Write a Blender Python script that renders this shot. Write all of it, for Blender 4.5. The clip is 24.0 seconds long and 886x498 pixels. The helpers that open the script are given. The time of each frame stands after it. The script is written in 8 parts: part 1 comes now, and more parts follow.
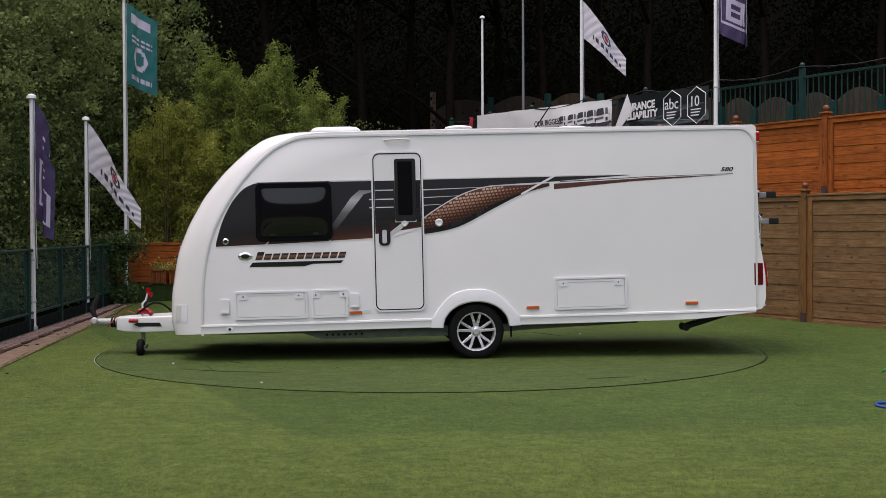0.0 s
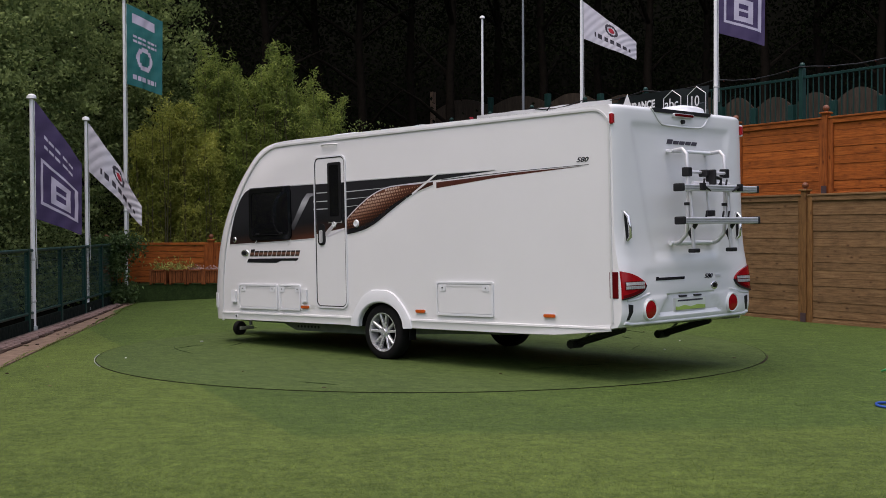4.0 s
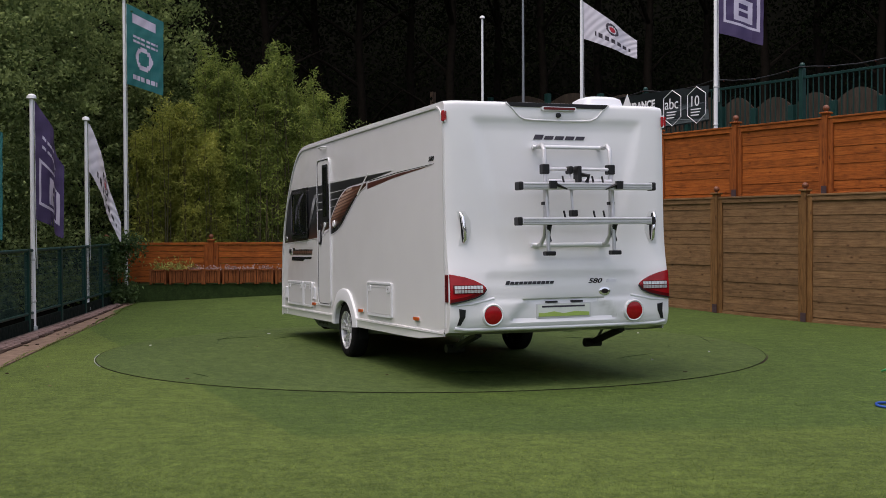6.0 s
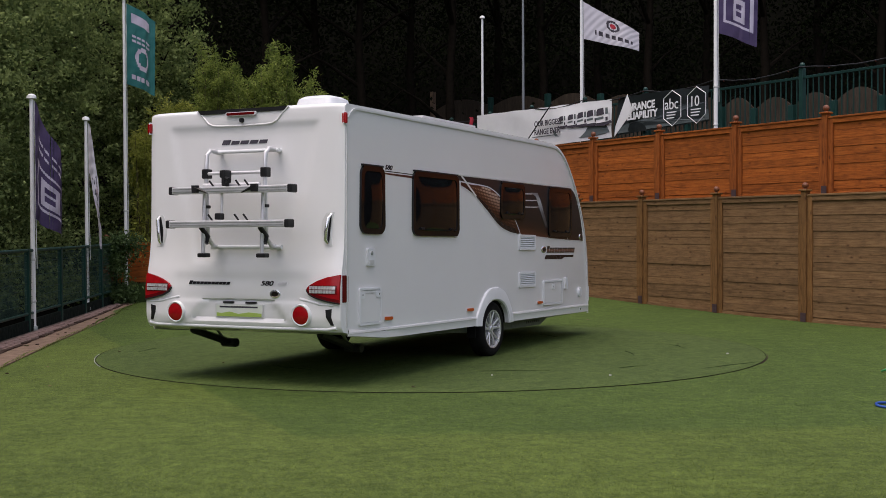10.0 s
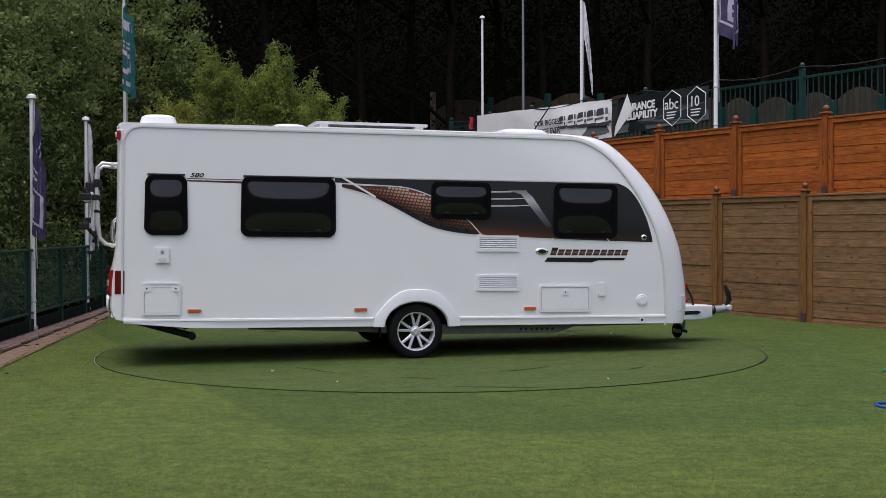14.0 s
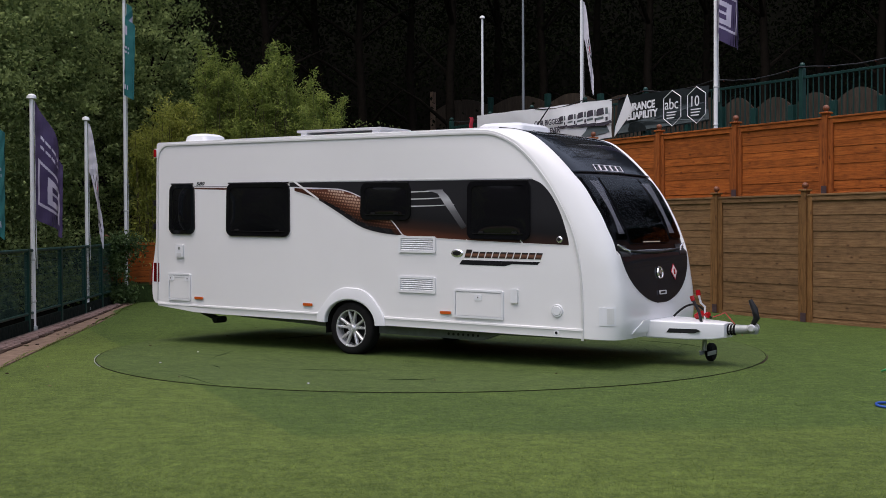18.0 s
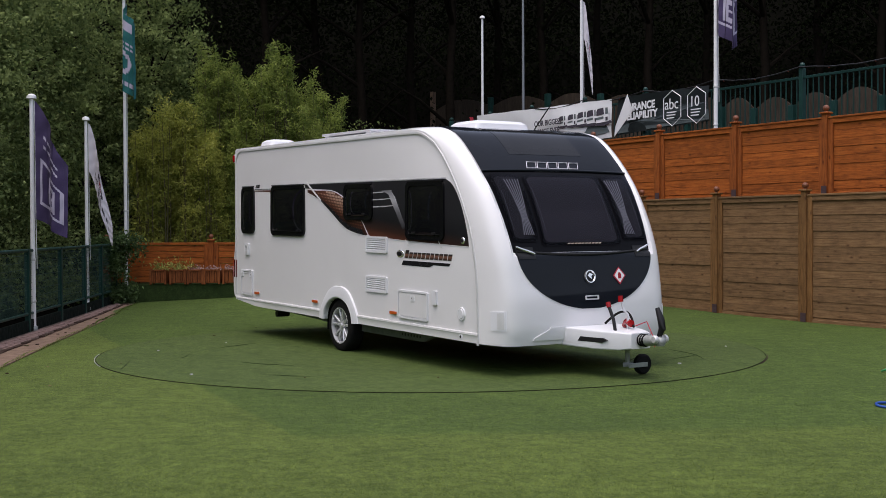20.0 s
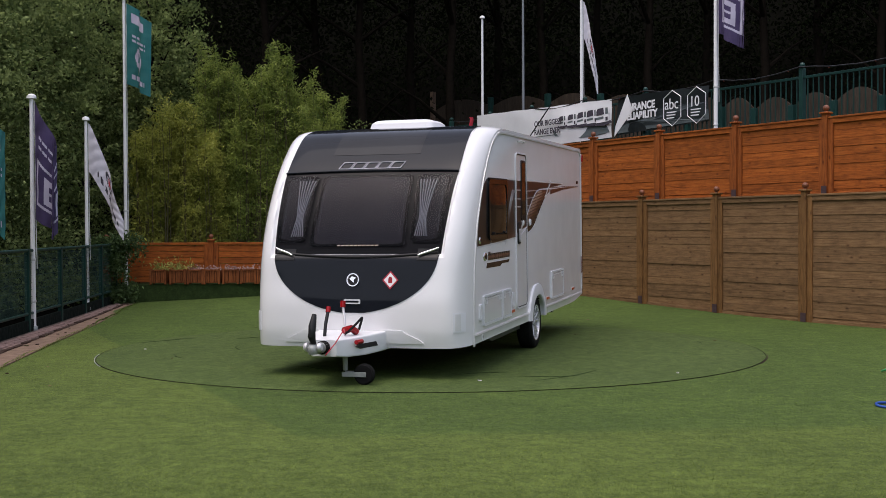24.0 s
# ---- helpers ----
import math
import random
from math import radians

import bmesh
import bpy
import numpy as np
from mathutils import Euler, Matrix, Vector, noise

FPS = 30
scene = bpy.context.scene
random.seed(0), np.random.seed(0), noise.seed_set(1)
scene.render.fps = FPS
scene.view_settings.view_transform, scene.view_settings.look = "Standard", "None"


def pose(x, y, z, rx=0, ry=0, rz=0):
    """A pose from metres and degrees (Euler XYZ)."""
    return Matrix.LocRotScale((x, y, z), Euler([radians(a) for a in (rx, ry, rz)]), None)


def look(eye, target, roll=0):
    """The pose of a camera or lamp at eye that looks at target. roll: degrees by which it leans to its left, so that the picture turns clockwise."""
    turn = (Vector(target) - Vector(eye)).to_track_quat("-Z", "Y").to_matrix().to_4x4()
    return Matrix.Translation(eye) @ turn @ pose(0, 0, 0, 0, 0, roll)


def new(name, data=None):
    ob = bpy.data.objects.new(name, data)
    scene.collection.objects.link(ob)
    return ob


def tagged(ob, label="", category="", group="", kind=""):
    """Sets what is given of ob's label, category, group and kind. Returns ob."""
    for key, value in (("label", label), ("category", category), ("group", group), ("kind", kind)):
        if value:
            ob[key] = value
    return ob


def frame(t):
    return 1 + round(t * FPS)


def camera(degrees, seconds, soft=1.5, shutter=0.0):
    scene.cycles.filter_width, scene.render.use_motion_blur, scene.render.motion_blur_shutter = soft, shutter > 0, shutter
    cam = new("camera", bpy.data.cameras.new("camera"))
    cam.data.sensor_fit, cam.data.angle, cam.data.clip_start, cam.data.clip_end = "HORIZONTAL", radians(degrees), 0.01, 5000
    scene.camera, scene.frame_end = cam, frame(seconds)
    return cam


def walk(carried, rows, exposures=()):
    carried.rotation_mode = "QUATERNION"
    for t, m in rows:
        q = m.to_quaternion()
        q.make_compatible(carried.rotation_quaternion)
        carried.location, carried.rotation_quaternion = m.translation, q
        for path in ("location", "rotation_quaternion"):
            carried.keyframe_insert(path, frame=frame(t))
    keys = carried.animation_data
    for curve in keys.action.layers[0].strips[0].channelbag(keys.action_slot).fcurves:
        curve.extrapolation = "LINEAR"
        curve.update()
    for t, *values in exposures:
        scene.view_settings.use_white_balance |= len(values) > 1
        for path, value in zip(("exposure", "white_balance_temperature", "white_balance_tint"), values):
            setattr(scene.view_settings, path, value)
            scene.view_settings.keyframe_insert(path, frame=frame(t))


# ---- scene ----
# The camera stands still on the lawn; a caravan turns once round on a turntable.
cam = camera(39.85, 24.0, soft=0.5)
EYE = (0.142, -14.835, 1.46)
AIM = (0.142, 0.0, 1.212)
walk(cam, [(0.0, look(EYE, AIM, -0.253)), (24.0, look(EYE, AIM, -0.253))], exposures=[(0.0, 0.14, 6900, 17), (5.0, 0.14, 6700, 17), (8.0, 0.1, 7000, 17), (11.0, 0.12, 6750, 17), (14.0, 0.14, 6550, 16), (18.0, 0.12, 6550, 16), (24.0, 0.18, 6650, 16)])

# ---- light: an overcast sky, open above, cut low behind the camera by a bank ----
world = bpy.data.worlds.new("world")
scene.world = world
world.use_nodes = True
wn, wl = world.node_tree.nodes, world.node_tree.links
wn.clear()
sky = wn.new("ShaderNodeTexSky")
sky.sky_type, sky.sun_disc = "NISHITA", False
sky.sun_elevation, sky.sun_rotation = radians(72), radians(227)
sky.air_density, sky.dust_density, sky.ozone_density = 1.0, 4.0, 1.0
pale = wn.new("ShaderNodeHueSaturation")
pale.inputs["Saturation"].default_value = 0.65
bg = wn.new("ShaderNodeBackground")
bg.inputs["Strength"].default_value = 0.25
wout = wn.new("ShaderNodeOutputWorld")
wl.new(sky.outputs[0], pale.inputs["Color"])
wl.new(pale.outputs[0], bg.inputs["Color"])
wl.new(bg.outputs[0], wout.inputs["Surface"])
sun = new("sun", bpy.data.lights.new("sun", "SUN"))
sun.data.energy, sun.data.angle, sun.data.color = 0.5, radians(60), (1.0, 0.98, 0.95)
sun.matrix_world = look((-2.6, -2.4, 11.0), (0, 0, 0))


# ---- materials ----
def shader(name, rough=0.6, metal=0.0, spec=0.5, coat=0.0):
    m = bpy.data.materials.new(name)
    m.use_nodes = True
    b = m.node_tree.nodes["Principled BSDF"]
    b.inputs["Roughness"].default_value = rough
    b.inputs["Metallic"].default_value = metal
    b.inputs["Specular IOR Level"].default_value = spec
    b.inputs["Coat Weight"].default_value = coat
    b.inputs["Coat Roughness"].default_value = 0.05
    return m, b


def coords(m, scale=(1, 1, 1), kind="Object"):
    n, l = m.node_tree.nodes, m.node_tree.links
    tc, mp = n.new("ShaderNodeTexCoord"), n.new("ShaderNodeMapping")
    mp.inputs["Scale"].default_value = scale
    l.new(tc.outputs[kind], mp.inputs["Vector"])
    return mp.outputs["Vector"]


def noise_tex(m, vec, scale, detail=4.0, rough=0.55):
    t = m.node_tree.nodes.new("ShaderNodeTexNoise")
    t.inputs["Scale"].default_value, t.inputs["Detail"].default_value = scale, detail
    t.inputs["Roughness"].default_value = rough
    if vec is not None:
        m.node_tree.links.new(vec, t.inputs["Vector"])
    return t.outputs["Fac"]


def ramp(m, fac, stops):
    r = m.node_tree.nodes.new("ShaderNodeValToRGB")
    while len(r.color_ramp.elements) < len(stops):
        r.color_ramp.elements.new(0.5)
    for e, (p, c) in zip(r.color_ramp.elements, stops):
        e.position, e.color = p, (*c, 1)
    m.node_tree.links.new(fac, r.inputs["Fac"])
    return r.outputs["Color"]


def mixed(m, fac, a, b, mode="MIX"):
    x = m.node_tree.nodes.new("ShaderNodeMix")
    x.data_type, x.blend_type = "RGBA", mode
    for key, v in ((0, fac), (6, a), (7, b)):
        if isinstance(v, (int, float)):
            x.inputs[key].default_value = v
        elif isinstance(v, tuple):
            x.inputs[key].default_value = (*v, 1)
        else:
            m.node_tree.links.new(v, x.inputs[key])
    return x.outputs[2]


def bump(m, b, height, strength=0.3, dist=0.01):
    n = m.node_tree.nodes.new("ShaderNodeBump")
    n.inputs["Strength"].default_value, n.inputs["Distance"].default_value = strength, dist
    m.node_tree.links.new(height, n.inputs["Height"])
    m.node_tree.links.new(n.outputs["Normal"], b.inputs["Normal"])


def plain(name, c, rough=0.5, metal=0.0, var=0.12, scale=6.0, grain=90.0, coat=0.0, relief=0.04, spec=0.5):
    """A worn surface of one colour: stains at one scale, grain at another."""
    m, b = shader(name, rough, metal, spec, coat)
    v = coords(m)
    lo, hi = tuple(x * (1 - var) for x in c), tuple(min(1.0, x * (1 + var)) for x in c)
    col = ramp(m, noise_tex(m, v, scale, 5), [(0.3, lo), (0.7, hi)])
    fine = noise_tex(m, v, grain, 2)
    col = mixed(m, var * 0.8, col, ramp(m, fine, [(0.35, lo), (0.65, hi)]))
    m.node_tree.links.new(col, b.inputs["Base Color"])
    r = ramp(m, noise_tex(m, v, scale * 2.3, 3), [(0.3, (max(0.02, rough * 0.8),) * 3), (0.7, (min(1, rough * 1.2),) * 3)])
    m.node_tree.links.new(r, b.inputs["Roughness"])
    if relief:
        bump(m, b, fine, relief, 0.004)
    return m


def wood(name, a, b_, c, rough=0.75, grain_axis=0, spread=1.0):
    """Stained boards: each piece its own tone, long grain, dark weathered streaks, small knots."""
    m, b = shader(name, rough, 0, 0.2)
    n, l = m.node_tree.nodes, m.node_tree.links
    info = n.new("ShaderNodeObjectInfo")
    mul = n.new("ShaderNodeMath")
    mul.operation, mul.inputs[1].default_value = "MULTIPLY", 57.0
    l.new(info.outputs["Random"], mul.inputs[0])

    def shifted(along_, across):
        sc = [across] * 3
        sc[grain_axis] = along_
        off = n.new("ShaderNodeVectorMath")
        off.operation = "ADD"
        l.new(coords(m, tuple(sc)), off.inputs[0])
        l.new(mul.outputs[0], off.inputs[1])
        return off.outputs[0]
    g = noise_tex(m, shifted(2.2, 30.0), 1.6, 6, 0.68)
    col = ramp(m, g, [(0.3, a), (0.5, b_), (0.72, c)])
    tone = ramp(m, info.outputs["Random"], [(0.0, (1 - 0.24 * spread,) * 3), (1.0, (1 + 0.2 * spread, 1 + 0.17 * spread, 1 + 0.14 * spread))])
    col = mixed(m, 1.0, col, tone, "MULTIPLY")
    blot = noise_tex(m, shifted(4.5, 9.0), 1.0, 5, 0.65)
    col = mixed(m, 0.5, col, ramp(m, blot, [(0.34, (0.55, 0.52, 0.5)), (0.5, (1, 1, 1)), (0.68, (1.28, 1.26, 1.2))]), "MULTIPLY")
    kn = n.new("ShaderNodeTexVoronoi")
    kn.inputs["Scale"].default_value = 1.0
    l.new(shifted(3.6, 8.0), kn.inputs["Vector"])
    dark = ramp(m, kn.outputs["Distance"], [(0.05, (0.28, 0.22, 0.18)), (0.11, (0.7, 0.64, 0.6)), (0.2, (1, 1, 1))])
    col = mixed(m, 0.85, col, dark, "MULTIPLY")
    l.new(col, b.inputs["Base Color"])
    bump(m, b, g, 0.3, 0.006)
    return m


def foliage(name, dark, mid, light, trans=0.25, spec=0.22):
    m, b = shader(name, 0.6, 0, spec)
    n, l = m.node_tree.nodes, m.node_tree.links
    geo = n.new("ShaderNodeNewGeometry")
    col = ramp(m, geo.outputs["Random Per Island"], [(0.0, dark), (0.5, mid), (1.0, light)])
    # broad noise puts lit sprays and shaded gaps into the leaf colour
    big = noise_tex(m, coords(m), 2.0, 3)
    col = mixed(m, 0.55, col, ramp(m, big, [(0.4, dark), (0.62, light)]))
    l.new(col, b.inputs["Base Color"])
    b.inputs["Subsurface Weight"].default_value = 0.0
    tr = n.new("ShaderNodeBsdfTranslucent")
    l.new(col, tr.inputs["Color"])
    mx = n.new("ShaderNodeMixShader")
    mx.inputs[0].default_value = trans
    l.new(b.outputs[0], mx.inputs[1])
    l.new(tr.outputs[0], mx.inputs[2])
    l.new(mx.outputs[0], n["Material Output"].inputs["Surface"])
    return m


def clear_tint(name, c):
    """Tinted glass that shows what lies close behind it."""
    m = bpy.data.materials.new(name)
    m.use_nodes = True
    n, l = m.node_tree.nodes, m.node_tree.links
    t, g = n.new("ShaderNodeBsdfTransparent"), n.new("ShaderNodeBsdfGlossy")
    t.inputs["Color"].default_value = (*c, 1)
    g.inputs["Roughness"].default_value = 0.04
    fr, mx = n.new("ShaderNodeFresnel"), n.new("ShaderNodeMixShader")
    fr.inputs["IOR"].default_value = 1.16
    l.new(fr.outputs[0], mx.inputs[0])
    l.new(t.outputs[0], mx.inputs[1])
    l.new(g.outputs[0], mx.inputs[2])
    l.new(mx.outputs[0], n["Material Output"].inputs["Surface"])
    return m


def turf(name, dark, mid, light, patch, blade=False, roll=False):
    """Artificial turf: grain, tufts and wide worn patches. blade: for the single blades; roll: a darker roll laid up to the turntable."""
    m, b = shader(name, 0.8, 0, 0.15)
    n, l = m.node_tree.nodes, m.node_tree.links
    v = coords(m)
    if blade:
        geo = n.new("ShaderNodeNewGeometry")
        col = ramp(m, geo.outputs["Random Per Island"], [(0.0, dark), (0.5, mid), (1.0, light)])
    else:
        blades = noise_tex(m, coords(m, (60, 25, 60)), 1.0, 4, 0.7)
        fine = noise_tex(m, coords(m, (1, 0.5, 1)), 120.0, 5, 0.8)
        col = ramp(m, blades, [(0.25, dark), (0.5, mid), (0.8, light)])
        col = mixed(m, 0.55, col, ramp(m, fine, [(0.38, dark), (0.5, mid), (0.62, light)]))
        bump(m, b, blades, 0.7, 0.014)
    big = noise_tex(m, v, 0.55, 5, 0.6)
    col = mixed(m, 0.45, col, ramp(m, big, [(0.32, (0.72, 0.74, 0.7)), (0.68, patch)]), "MULTIPLY")
    mid_ = noise_tex(m, coords(m, (1.4, 1.8, 1)), 1.6, 6, 0.68)
    col = mixed(m, 0.38, col, ramp(m, mid_, [(0.32, (0.62, 0.68, 0.58)), (0.5, (1, 1, 1)), (0.7, (1.28, 1.25, 1.2))]), "MULTIPLY")
    mott = noise_tex(m, coords(m, (1, 1.5, 1)), 5.0, 5, 0.62)
    col = mixed(m, 0.5, col, ramp(m, mott, [(0.34, (0.6, 0.66, 0.52)), (0.5, (1, 1, 1)), (0.66, (1.28, 1.27, 1.34))]), "MULTIPLY")
    tuft = noise_tex(m, coords(m, (1, 0.6, 1)), 22.0, 5, 0.7)
    col = mixed(m, 0.7, col, ramp(m, tuft, [(0.33, (0.62, 0.64, 0.6)), (0.5, (1.0, 1.0, 1.0)), (0.68, (1.4, 1.36, 1.32))]), "MULTIPLY")
    if roll:
        sep = n.new("ShaderNodeSeparateXYZ")
        l.new(v, sep.inputs[0])

        def edge(ax, ay, c, soft_):
            p, q, s = n.new("ShaderNodeMath"), n.new("ShaderNodeMath"), n.new("ShaderNodeMapRange")
            p.operation, p.inputs[1].default_value = "MULTIPLY", ax
            l.new(sep.outputs["X"], p.inputs[0])
            q.operation, q.inputs[1].default_value = "MULTIPLY_ADD", ay
            l.new(sep.outputs["Y"], q.inputs[0])
            l.new(p.outputs[0], q.inputs[2])
            s.inputs["From Min"].default_value, s.inputs["From Max"].default_value = c, c + soft_
            l.new(q.outputs[0], s.inputs["Value"])
            return s.outputs[0]
        both = n.new("ShaderNodeMath")
        both.operation = "MULTIPLY"
        l.new(edge(0.913, 0.407, -3.36, 0.03), both.inputs[0])
        l.new(edge(-0.08, 0.99, -6.2, 0.25), both.inputs[1])
        col = mixed(m, both.outputs[0], col, mixed(m, 1.0, col, (0.74, 0.83, 0.84), "MULTIPLY"))
    l.new(col, b.inputs["Base Color"])
    if blade:
        tr, mx = n.new("ShaderNodeBsdfTranslucent"), n.new("ShaderNodeMixShader")
        l.new(col, tr.inputs["Color"])
        mx.inputs[0].default_value = 0.35
        l.new(b.outputs[0], mx.inputs[1])
        l.new(tr.outputs[0], mx.inputs[2])
        l.new(mx.outputs[0], n["Material Output"].inputs["Surface"])
    return m


def printed(name, axis, stops, rough=0.3, metal=0.0):
    """A vinyl print whose ink fades across it: axis gives the weights of x and z and an offset."""
    m, b = shader(name, rough, metal, 0.3, 0.1)
    n, l = m.node_tree.nodes, m.node_tree.links
    sep = n.new("ShaderNodeSeparateXYZ")
    l.new(coords(m), sep.inputs[0])
    p, q = n.new("ShaderNodeMath"), n.new("ShaderNodeMath")
    p.operation, p.inputs[1].default_value, p.inputs[2].default_value = "MULTIPLY_ADD", axis[0], axis[2]
    q.operation, q.inputs[1].default_value = "MULTIPLY_ADD", axis[1]
    l.new(sep.outputs["X"], p.inputs[0])
    l.new(sep.outputs["Z"], q.inputs[0])
    l.new(p.outputs[0], q.inputs[2])
    col = ramp(m, q.outputs[0], stops)
    fine = noise_tex(m, coords(m), 160.0, 2)
    l.new(mixed(m, 0.12, col, ramp(m, fine, [(0.35, (0.0, 0.0, 0.0)), (0.65, (0.2, 0.2, 0.2))]), "SOFT_LIGHT"), b.inputs["Base Color"])
    return m


